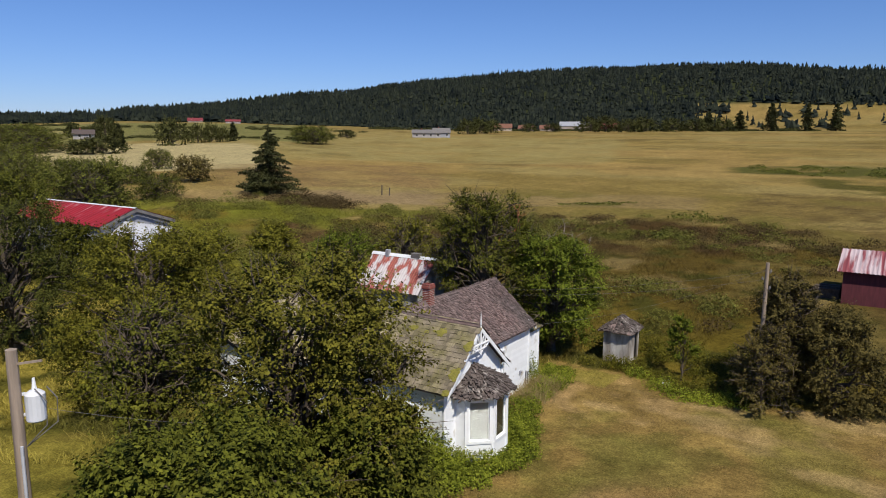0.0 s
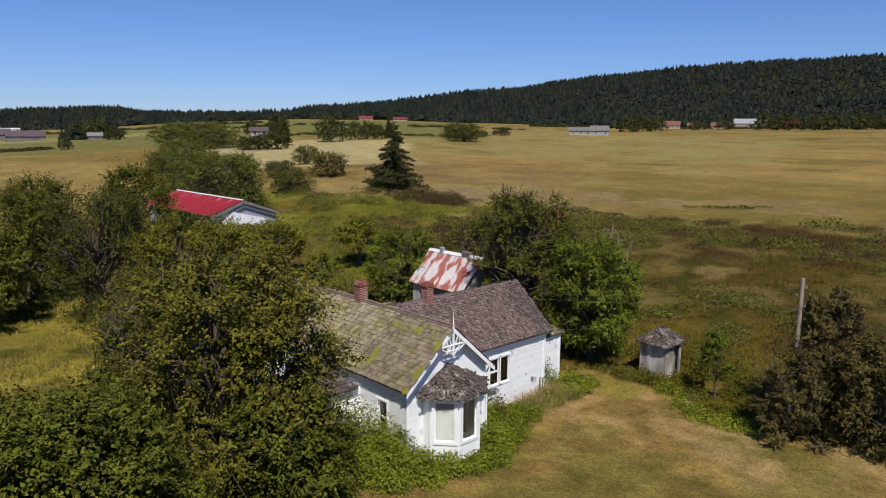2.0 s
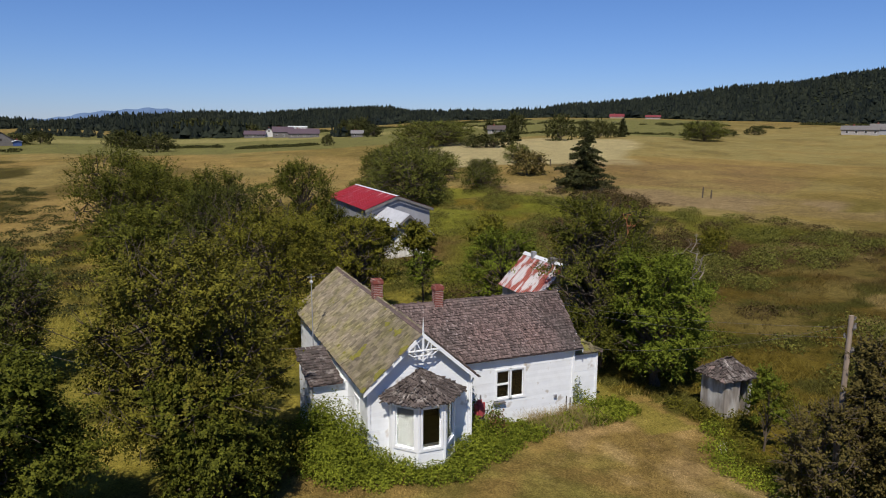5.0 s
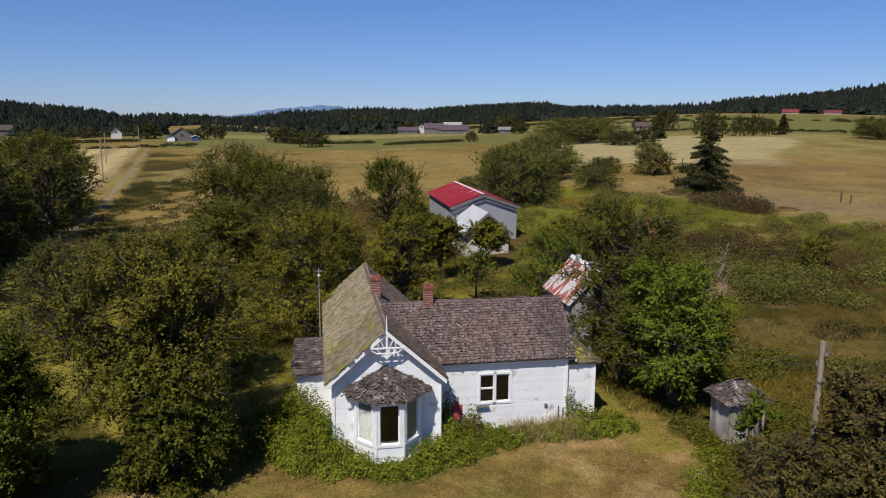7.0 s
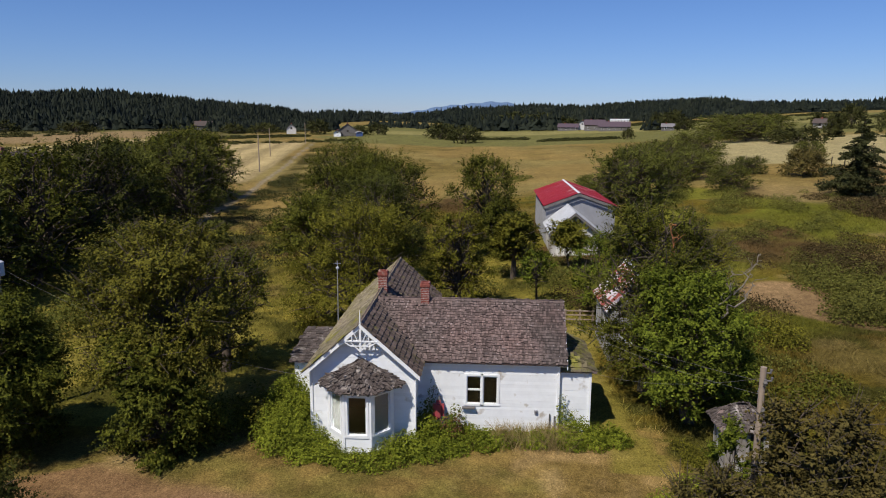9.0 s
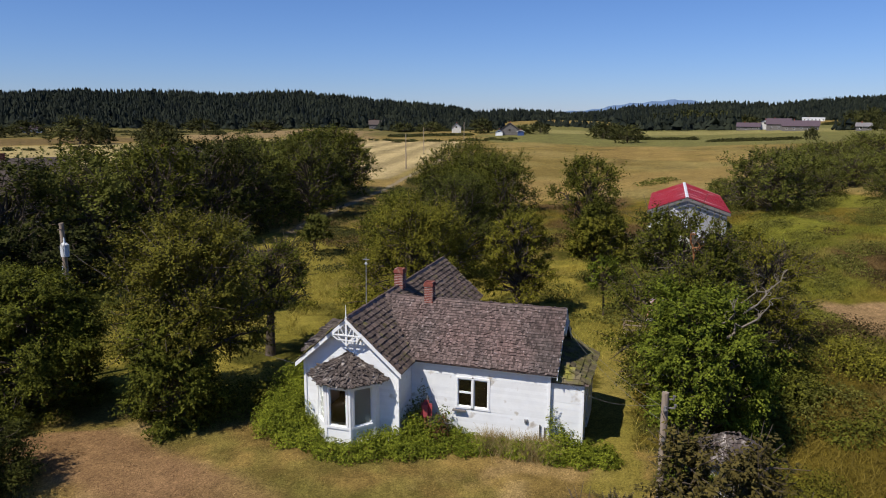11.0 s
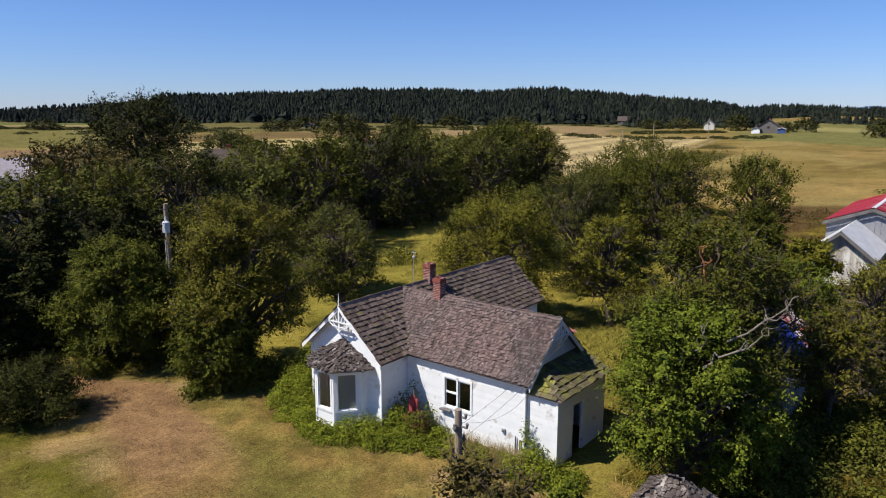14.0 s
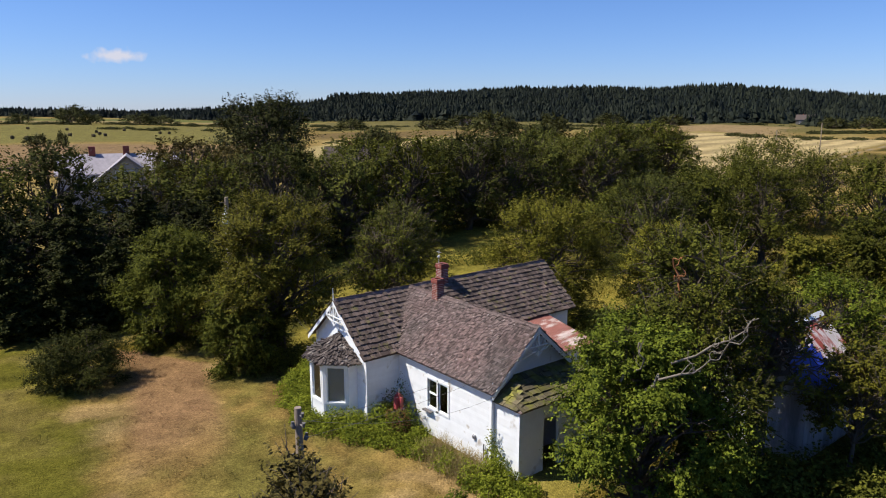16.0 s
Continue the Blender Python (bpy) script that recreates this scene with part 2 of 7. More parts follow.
M_PALEMETAL = material("pale_galvanised_metal", (0.62, 0.63, 0.65), 0.45, 1.5, 0.1, bump=0.05)
M_DULLMETAL = material("dull_galvanised_metal", (0.42, 0.43, 0.46), 0.55, 1.5, 0.15, bump=0.05)
M_BARNGREY = material("grey_barn_metal", (0.27, 0.275, 0.3), 0.6, 1.0, 0.12, bump=0.1)
M_TANK = material("faded_red_tank_paint", (0.36, 0.06, 0.07), 0.55, 3.0, 0.2, spots=(0.2, 0.08, 0.05), spot_scale=4.0, spot_cut=0.62, bump=0.1)
M_BARNDARK = material("dark_barn_board", (0.14, 0.13, 0.125), 0.85, 2.0, 0.3, bump=0.3)
M_REDBARN = material("dark_red_barn_board", (0.16, 0.03, 0.035), 0.85, 2.5, 0.25, bump=0.3, stretch=(2, 2, 0.3))
M_SHEDRED = material("dull_dark_red_plank", (0.1, 0.026, 0.032), 0.85, 2.5, 0.3, bump=0.3, stretch=(2, 2, 0.3))
M_BARK = material("grey_brown_bark", (0.085, 0.066, 0.05), 0.95, 8.0, 0.4, bump=0.8, bump_scale=20, stretch=(1, 1, 0.3))
M_DEADWOOD = material("bleached_dead_wood", (0.17, 0.145, 0.115), 0.9, 6.0, 0.25, bump=0.4)
L_ORCHARD = leaf_material("orchard_leaf", (0.03, 0.031, 0.005), (0.2, 0.185, 0.022), 0.15)
L_GNARLED = leaf_material("pale_fruit_leaf", (0.038, 0.037, 0.006), (0.235, 0.215, 0.03), 0.15)
L_BRIGHT = leaf_material("bright_green_leaf", (0.016, 0.027, 0.004), (0.16, 0.188, 0.02), 0.16)
L_DEEP = leaf_material("deep_green_leaf", (0.016, 0.021, 0.004), (0.148, 0.156, 0.019), 0.11)
# darker copy of the orchard leaf, with deep shade put into its greens
L_DEEPER = leaf_material("shaded_orchard_leaf", (0.016, 0.02, 0.004), (0.15, 0.153, 0.021), 0.18)
L_DARK = leaf_material("dark_hedge_leaf", (0.011, 0.015, 0.004), (0.09, 0.094, 0.018), 0.12)
L_FARBUSH = leaf_material("far_bush_leaf", (0.018, 0.021, 0.007), (0.085, 0.085, 0.024), 0.1)
L_IVY = leaf_material("bramble_leaf", (0.04, 0.055, 0.006), (0.3, 0.335, 0.035), 0.3)
L_SCRUB = leaf_material("scrub_leaf", (0.035, 0.038, 0.008), (0.21, 0.205, 0.045))
L_OLIVE = leaf_material("olive_willow_leaf", (0.036, 0.041, 0.009), (0.165, 0.17, 0.033))
L_BROWN = leaf_material("brown_heath_leaf", (0.045, 0.031, 0.012), (0.125, 0.09, 0.038))
L_CYPRESS = leaf_material("dark_cypress_spray", (0.006, 0.009, 0.004), (0.062, 0.066, 0.015), 0.06)
L_CONIFER = leaf_material("conifer_needle", (0.016, 0.021, 0.009), (0.08, 0.08, 0.028), 0.1)
L_FOREST = leaf_material("far_forest_needle", (0.005, 0.009, 0.01), (0.032, 0.038, 0.023), 0.0, 0.03)
L_DRYGRASS = leaf_material("dry_tall_grass", (0.24, 0.18, 0.075), (0.46, 0.36, 0.17), 0.3)
L_RUSSET = leaf_material("russet_olive_leaf", (0.034, 0.03, 0.01), (0.15, 0.118, 0.034), 0.15)
L_REDLEAF = leaf_material("red_brown_bush_leaf", (0.05, 0.022, 0.012), (0.2, 0.085, 0.045), 0.15)
L_MOSS = leaf_material("yellow_green_moss", (0.13, 0.122, 0.032), (0.225, 0.205, 0.045), 0.0)

# ---- lie of the land ----
CX, CY = -16.0, 22.0
AZ = np.array([-180, -90, -30, 0, 24, 33, 42, 50, 58, 66, 75, 85, 92, 98, 104, 110, 118, 126, 130, 140, 150, 158, 166, 174, 180.0])
D0 = np.array([900, 700, 700, 650, 650, 670, 700, 740, 800, 860, 900, 900, 950, 1000, 800, 640, 480, 560, 600, 670, 750, 800, 840, 880, 900.0])
BASE = np.array([-0.6, 0, 0.3, 0.3, 0.2, 0.22, 0.5, 0.72, 0.8, 0.5, -0.1, -0.5, -0.55, -0.3, -0.6, -1.0, -1.1, -1.2, -1.05, -0.95, -1.02, -0.9, -0.65, -0.5, -0.6])
AT = np.array([-180, -60, 1.5, 5.6, 9.3, 15.3, 24, 28.3, 33, 37.5, 42, 46.5, 50.7, 55, 58, 59.8, 64, 67, 70, 71.8, 74.6, 77.4, 79.3, 82, 85.5, 88.5, 92, 95, 97.3, 101.5, 104.3, 106.5, 110, 114, 118, 122, 126, 130, 135, 140, 145, 149, 151.7, 155, 158.3, 162, 166, 170, 173.5, 180.0])
ET = np.array([0.2, 2, 4.61, 4.78, 5.2, 5.38, 5.16, 4.97, 4.6, 4.16, 3.5, 3.08, 2.68, 2.3, 2.13, 1.62, 1.56, 1.5, 1.62, 1.9, 1.88, 1.7, 1.53, 1.28, 1.43, 1.24, 1.1, 0.75, 0.6, 0.8, 0.76, 1.17, 1.53, 1.78, 2.13, 2.13, 2.03, 2.04, 2.02, 1.84, 1.66, 1.45, 1.12, 0.9, 0.7, 0.5, 0.32, 0.36, 0.45, 0.5])
EYE_Z = 14.0


def hash2(i, j, s):
    h = (i.astype(np.int64) * 374761393 + j.astype(np.int64) * 668265263 + s * 974711) & 0x7FFFFFFF
    h = ((h ^ (h >> 13)) * 1274126177) & 0x7FFFFFFF
    return (h ^ (h >> 16)) / float(0x7FFFFFFF)


def vnoise(x, y, s=0):
    i, j = np.floor(x), np.floor(y)
    u, v = x - i, y - j
    u, v = u * u * (3 - 2 * u), v * v * (3 - 2 * v)
    return (hash2(i, j, s) * (1 - u) + hash2(i + 1, j, s) * u) * (1 - v) + (hash2(i, j + 1, s) * (1 - u) + hash2(i + 1, j + 1, s) * u) * v


def fbm(x, y, s=0, octaves=4):
    t, amp, out = 0.0, 0.5, 0.0
    for k in range(octaves):
        out = out + amp * vnoise(x * 2 ** k, y * 2 ** k, s + k)
        t += amp
        amp *= 0.5
    return out / t


def polar(x, y):
    dx, dy = np.asarray(x, float) - CX, np.asarray(y, float) - CY
    return np.hypot(dx, dy), np.degrees(np.arctan2(-dx, dy))


def smooth(t):
    t = np.clip(t, 0, 1)
    return t * t * (3 - 2 * t)


def height(x, y):
    """Ground height: level round the house, a slow rise over the fields, wooded hills behind."""
    r, a = polar(x, y)
    d0, zb = np.interp(a, AZ, D0), EYE_Z + np.interp(a, AZ, D0) * np.tan(np.radians(np.interp(a, AZ, BASE)))
    et = np.interp(a, AT, ET)
    d1 = d0 + 120 + 150 * et
    zc = np.maximum(EYE_Z + d1 * np.tan(np.radians(et)) - 17, zb)
    u = np.clip((r - 25) / (d0 - 25), 0, 1)
    z = zb * u ** 0.8
    z = z + (zc - zb) * smooth((r - d0) / (d1 - d0))
    z = z - (zc + 10) * smooth((r - d1 * 1.15) / 900)
    return z + (fbm(x / 9.0, y / 9.0, 3) - 0.5) * 0.25 * smooth((r - 22) / 20) + (fbm(x / 60.0, y / 60.0, 4) - 0.5) * 1.2 * smooth((r - 60) / 80)


def h1(x, y):
    return float(height(np.array([x]), np.array([y]))[0])


SCRUB_A = np.array([-180, -40, -10, 0, 7, 18, 35, 50, 60, 75, 95, 105, 115, 180.0])
SCRUB_R = np.array([40, 50, 68, 74, 76, 74, 76, 88, 98, 100, 88, 70, 60, 60.0])


def inside(x, y, poly):
    x, y = np.asarray(x), np.asarray(y)
    hit = np.zeros(x.shape, bool)
    n = len(poly)
    for k in range(n):
        (x0, y0), (x1, y1) = poly[k], poly[(k + 1) % n]
        c = ((y0 > y) != (y1 > y)) & (x < (x1 - x0) * (y - y0) / (y1 - y0 + 1e-12) + x0)
        hit ^= c
    return hit


LAWN = [(-17.6, 38.3), (-13.6, 38.6), (-11.6, 38.2), (-10.2, 36.6), (-8.0, 36.4), (-4.0, 38.2), (6, 42), (25, 30), (20, 0), (0, 2), (-8.5, 7.0), (-11.5, 12.8), (-14.0, 15.5), (-16.2, 18.6), (-16.6, 35.8)]
PATH = [(-13.4, 35.8), (-17, 35.3), (-22.5, 34.9), (-34, 35.0), (-34.3, 37.2), (-22, 37.0), (-16.8, 37.5), (-13.4, 38.2)]
ROAD = [(-34.0, 1.8), (-42, 0.0), (-68, -6.0), (-90, -9.6), (-110, -12.4), (-127, -15.5), (-330, -52)]


def along_road(x, y):
    """Distance from the lane's middle line."""
    best = np.full(np.shape(x), 1e9)
    for (x0, y0), (x1, y1) in zip(ROAD, ROAD[1:]):
        dx, dy = x1 - x0, y1 - y0
        t = np.clip(((x - x0) * dx + (y - y0) * dy) / (dx * dx + dy * dy), 0, 1)
        best = np.minimum(best, np.hypot(x - x0 - t * dx, y - y0 - t * dy))
    return best


def mix(a, b, t):
    return a * (1 - t)[:, None] + np.asarray(b)[None, :] * t[:, None]


def bare_patch(x, y):
    """Below 1 on the worn sandy patch in the meadow behind the garden."""
    u, v = (x + 38.5) * 0.82 + (y - 53.3) * 0.57, (y - 53.3) * 0.82 - (x + 38.5) * 0.57
    return np.minimum(np.hypot((x + 41.6) / 3.6, (y - 53.8) / 3.6), np.hypot(u / 7.5, v / 2.2))


def land_colour(x, y):
    """What grows where: dry lawn, worn track, rough meadow, mown and standing fields."""
    r, a = polar(x, y)
    n1, n2, n3 = fbm(x / 2.5, y / 2.5, 11), fbm(x / 9, y / 9, 12), fbm(x / 0.7, y / 0.7, 13)
    nb = fbm(x / 45, y / 20, 14)
    ra = a + (fbm(x / 30, y / 30, 15) - 0.5) * 5
    rr = r * (1 + (fbm(x / 40, y / 40, 16) - 0.5) * 0.12)
    col = np.tile(np.array([0.205, 0.15, 0.048]), (len(x), 1))
    col = mix(col, (0.255, 0.195, 0.073), smooth((nb - 0.45) * 6))
    col = mix(col, (0.15, 0.108, 0.036), smooth((fbm(x / 70, y / 18, 19) - 0.56) * 9) * (rr < 600))
    col = mix(col, (0.285, 0.195, 0.07), smooth((fbm(x / 38, y / 30, 23) - 0.5) * 6) * 0.8)
    col = col * (0.8 + 0.4 * fbm(x / 6, y / 5, 24) )[:, None]
    band = lambda a0, a1, r0, r1: (smooth((ra - a0) / 2) * smooth((a1 - ra) / 2) * smooth((rr - r0) / (0.04 * r0)) * smooth((r1 - rr) / (0.04 * r1)))
    col = mix(col, (0.27, 0.22, 0.088), band(18, 58, 170, 420) * (0.4 + 0.45 * smooth((n2 - 0.4) * 5)))
    col = mix(col, (0.25, 0.18, 0.095), band(5, 62, 84, 105) * (0.4 + 0.6 * smooth((n2 - 0.42) * 6)))
    col = mix(col, (0.38, 0.315, 0.165), band(48, 70, 138, 262))
    col = mix(col, (0.165, 0.155, 0.055), band(44, 104, 280, 700))
    col = mix(col, (0.26, 0.23, 0.09), band(60, 100, 420, 520))
    col = mix(col, (0.2, 0.13, 0.058), band(33, 56, 104, 160) * (0.35 + 0.4 * smooth((n2 - 0.4) * 5)))
    lane_y = np.interp(-x, [-p[0] for p in ROAD], [p[1] for p in ROAD])
    south = smooth((lane_y - 2.5 - y) / 1.5)
    strip = 1 + 0.25 * np.sin((y - lane_y) * 0.55 + (n2 - 0.5) * 2) * (rr > 100)
    stub = np.array([0.4, 0.31, 0.16])[None, :] * strip[:, None]
    k = band(103, 124, 118, 330) * south
    col = col * (1 - k)[:, None] + stub * k[:, None]
    weedy = smooth((y - lane_y - 1.5) / 1.5) * smooth((lane_y + 13 + (fbm(x / 16, y / 16, 28) - 0.5) * 34 - y) / 8) * smooth((-54 - x) / 8) * (x > -260)
    col = mix(col, (0.085, 0.07, 0.02), weedy * 0.9)
    col = mix(col, (0.2, 0.15, 0.05), weedy * smooth((n2 - 0.58) * 9))
    col = mix(col, (0.085, 0.082, 0.022), band(-30, 8, 150, 186) * (0.45 + 0.55 * smooth((n2 - 0.4) * 6)))
    col = mix(col, (0.09, 0.078, 0.02), band(-30, 2.5, 118, 150) * smooth((n2 - 0.4) * 6))
    col = mix(col, (0.1, 0.092, 0.026), band(14, 21, 85, 92) * 0.9)
    col = mix(col, (0.1, 0.11, 0.02), band(6, 11, 58, 65) * 0.8)
    col = mix(col, (0.12, 0.085, 0.032), band(-30, 4, 58, 118) * (0.35 + 0.65 * smooth((n1 - 0.42) * 5)) * 0.9)
    col = mix(col, (0.165, 0.13, 0.038), band(-30, 30, 60, 110) * smooth((n2 - 0.45) * 5))
    col = mix(col, (0.14, 0.12, 0.045), band(108, 152, 400, 760))
    col = mix(col, (0.37, 0.295, 0.14), band(119, 152, 150, 312))
    col = mix(col, (0.16, 0.112, 0.05), band(128, 152, 312, 400))
    col = mix(col, (0.27, 0.19, 0.1), band(112, 128, 335, 490))
    col = mix(col, (0.225, 0.15, 0.082), band(152, 180, 130, 265))
    col = mix(col, (0.165, 0.145, 0.048), band(152, 180, 265, 540))
    col = mix(col, (0.27, 0.215, 0.11), band(152, 180, 600, 680))
    col = mix(col, (0.12, 0.132, 0.042), band(150, 180, 540, 600) + band(150, 180, 680, 820))
    # rough meadow near the buildings
    edge = np.interp(a, SCRUB_A, SCRUB_R) * (1 + (n2 - 0.5) * 0.25)
    rough = np.tile(np.array([0.152, 0.122, 0.023]), (len(x), 1))
    rough = mix(rough, (0.185, 0.17, 0.036), smooth((ra - 40) / 10) * smooth((70 - r) / 15))
    rough = mix(rough, (0.26, 0.228, 0.05), smooth((ra - 62) / 10) * smooth((70 - r) / 15) * smooth((fbm(x / 7, y / 7, 20) - 0.42) * 6))
    rough = mix(rough, (0.125, 0.094, 0.023), smooth((42 - ra) / 8) * smooth((r - 26) / 10))
    rough = mix(rough, (0.185, 0.15, 0.05), smooth((n2 - 0.5) * 7))
    rough = mix(rough, (0.082, 0.082, 0.019), smooth((n1 - 0.52) * 6))
    rough = mix(rough, (0.1, 0.065, 0.03), smooth((fbm(x / 14, y / 14, 17) - 0.5) * 9) * smooth((r - 34) / 10) * 0.9)
    rough = mix(rough, (0.24, 0.19, 0.08), smooth((fbm(x / 6, y / 6, 18) - 0.62) * 10) * smooth((r - 24) / 8) * (a < 45))
    rough = mix(rough, (0.17, 0.182, 0.03), smooth((ra - 42) / 5) * smooth((70 - ra) / 5) * smooth((r - 48) / 10) * smooth((fbm(x / 12, y / 12, 30) - 0.36) * 7) * 0.85)
    rough = mix(rough, (0.125, 0.135, 0.02), smooth((ra - 24) / 6) * smooth((64 - ra) / 6) * smooth((r - 26) / 8) * smooth((fbm(x / 10, y / 10, 25) - 0.4) * 7) * 0.85)
    rough = mix(rough, (0.085, 0.052, 0.022), smooth((27 - ra) / 5) * smooth((ra + 2) / 4) * smooth((r - 46) / 8) * smooth((fbm(x / 9, y / 9, 26) - 0.38) * 7) * 0.85)
    # sunlit look of the grass towards the lane, painted as a brighter patch
    rough = mix(rough, (0.255, 0.23, 0.052), smooth((ra - 109) / 7) * smooth((r - 13) / 5) * smooth((56 - r) / 8) * (0.45 + 0.5 * smooth((n2 - 0.38) * 6)))
    # likewise brightened as sunlit grass just behind the house
    rough = mix(rough, (0.24, 0.222, 0.05), smooth((ra - 36) / 8) * smooth((92 - ra) / 8) * smooth((26 - r) / 5) * 0.7)
    bare = bare_patch(x, y) + (n2 - 0.5) * 0.7
    rough = mix(rough, (0.2, 0.205, 0.036), smooth((ra - 53) / 3) * smooth((66 - ra) / 3) * smooth((r - 90) / 8) * 0.9)
    puddle = np.hypot((x + 98.7) / 2.6, (y - 74) / 1.8)
    rough = mix(rough, (0.09, 0.08, 0.07), smooth((1.2 - puddle) * 3))
    rough = mix(rough, (0.3, 0.205, 0.12), smooth((1.05 - bare) * 3.5) * 0.92)
    rough = rough * (1 - 0.27 * smooth((40 - ra) / 10) * smooth((r - 20) / 6))[:, None]
    k = smooth((edge - r) / 6)
    col = col * (1 - k)[:, None] + rough * k[:, None]
    col = mix(col, (0.066, 0.054, 0.016), weedy * 0.93 * (1 - 0.7 * smooth((fbm(x / 12, y / 12, 27) - 0.56) * 9)))
    near = k
    lawn = np.tile(np.array([0.198, 0.145, 0.052]), (len(x), 1))
    lawn = mix(lawn, (0.15, 0.132, 0.04), smooth((fbm(x / 3.2, y / 3.2, 21) - 0.45) * 6) * 0.85)
    lawn = mix(lawn, (0.12, 0.115, 0.032), smooth((n1 - 0.58) * 8) * 0.6)
    lawn = mix(lawn, (0.31, 0.225, 0.115), smooth((0.4 - n1) * 7) * 0.7)
    lawn = lawn * (0.62 + 0.76 * fbm(x / 1.2, y / 1.2, 22, 3))[:, None]
    lawn = mix(lawn, (0.33, 0.25, 0.13), smooth((fbm(x / 5, y / 2.2, 29) - 0.56) * 8) * 0.6)
    lawn = lawn * 1.22
    track = np.abs((x + 8.4) - (y - 20) * 0.22 + (n2 - 0.5) * 2.5)
    lawn = mix(lawn, (0.27, 0.17, 0.098), smooth((2.8 - track) / 1.4) * smooth((28 - y) / 8) * 0.92)
    lawn = mix(lawn, (0.13, 0.128, 0.023), smooth((x + 6.4 - (y - 16) * 0.2 + (n1 - 0.5) * 3) / 2.0) * smooth((32 - y) / 8) * (0.72 + 0.28 * smooth((n1 - 0.4) * 6)))
    jx, jy = x + (n1 - 0.5) * 1.6 + (n2 - 0.5) * 14 * smooth((x - 2) / 8), y + (n3 - 0.5) * 1.0
    col = np.where(inside(jx, jy, LAWN)[:, None], lawn, col)
    col = np.where(inside(jx, jy, PATH)[:, None], mix(lawn, (0.25, 0.228, 0.052), np.full(len(x), 0.75)), col)
    d = along_road(x, y)
    col = mix(col, (0.27, 0.22, 0.15), smooth((0.8 - d + (n3 - 0.5) * 0.8) / 0.5) * (x < -62))
    d0 = np.interp(a, AZ, D0)
    col = mix(col, (0.035, 0.042, 0.018), smooth((r - d0 * (1.0 + (n2 - 0.5) * 0.05)) / 20) * (1 - (a < 14.0) * (a > -20) * (r < d0 + 320)))
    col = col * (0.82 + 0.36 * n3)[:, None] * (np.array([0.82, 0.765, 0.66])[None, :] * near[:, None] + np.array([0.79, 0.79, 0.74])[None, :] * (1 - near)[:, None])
    return col


def build_ground():
    rings = np.concatenate([np.concatenate([[0.002], np.arange(0.4, 42, 0.4)]), np.geomspace(42.5, 260, 140), np.geomspace(264, 4800, 100)])
    n = 720
    # finer steps on the side that is looked at
    th = np.radians(np.concatenate([np.linspace(-40, 190, 640, endpoint=False), np.linspace(190, 320, 80, endpoint=False)]))
    rr, aa = np.meshgrid(rings, th, indexing="ij")
    x, y = CX - rr * np.sin(aa), CY + rr * np.cos(aa)
    z = height(x.ravel(), y.ravel())
    verts = np.column_stack([x.ravel(), y.ravel(), z])
    i, j = np.meshgrid(np.arange(len(rings) - 1), np.arange(n), indexing="ij")
    j2 = (j + 1) % n
    faces = np.stack([i * n + j, (i + 1) * n + j, (i + 1) * n + j2, i * n + j2], -1).reshape(-1, 4)
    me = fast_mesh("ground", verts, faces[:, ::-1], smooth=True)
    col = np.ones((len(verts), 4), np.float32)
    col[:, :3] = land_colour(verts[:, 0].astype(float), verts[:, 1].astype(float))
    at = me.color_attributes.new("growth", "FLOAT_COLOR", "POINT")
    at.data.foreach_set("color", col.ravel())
    mat = bpy.data.materials.new("grassland")
    mat.use_nodes = True
    nd, ln = mat.node_tree.nodes, mat.node_tree.links
    b = nd["Principled BSDF"]
    at = nd.new("ShaderNodeAttribute")
    at.attribute_name = "growth"
    tc = nd.new("ShaderNodeTexCoord")
    val = None
    for sc, lo, hi, det in ((11.0, 0.45, 1.55, 6), (4.2, 0.7, 1.3, 4), (1.3, 0.72, 1.28, 4), (0.12, 0.86, 1.14, 4)):
        t = nd.new("ShaderNodeTexNoise")
        t.inputs["Scale"].default_value, t.inputs["Detail"].default_value = sc, det
        t.inputs["Roughness"].default_value = 0.7
        ln.new(tc.outputs["Object"], t.inputs["Vector"])
        m = nd.new("ShaderNodeMapRange")
        m.inputs[1].default_value, m.inputs[2].default_value = 0.28, 0.72
        m.inputs[3].default_value, m.inputs[4].default_value = lo, hi
        ln.new(t.outputs[0], m.inputs[0])
        if val is None:
            val, fine = m.outputs[0], t
        else:
            q = nd.new("ShaderNodeMath")
            q.operation = "MULTIPLY"
            ln.new(val, q.inputs[0])
            ln.new(m.outputs[0], q.inputs[1])
            val = q.outputs[0]
    vm = nd.new("ShaderNodeVectorMath")
    vm.operation = "SCALE"
    ln.new(at.outputs["Color"], vm.inputs[0])
    ln.new(val, vm.inputs["Scale"])
    ln.new(vm.outputs[0], b.inputs["Base Color"])
    b.inputs["Roughness"].default_value = 0.95
    b.inputs["Specular IOR Level"].default_value = 0.02
    bp = nd.new("ShaderNodeBump")
    bp.inputs["Strength"].default_value, bp.inputs["Distance"].default_value = 0.9, 0.1
    ln.new(fine.outputs[0], bp.inputs["Height"])
    ln.new(bp.outputs[0], b.inputs["Normal"])
    me.materials.append(mat)
    tagged(new("ground", me), "dry summer grassland with mown lawn, rough meadow and golden hay fields", "ground", kind="structure")


build_ground()


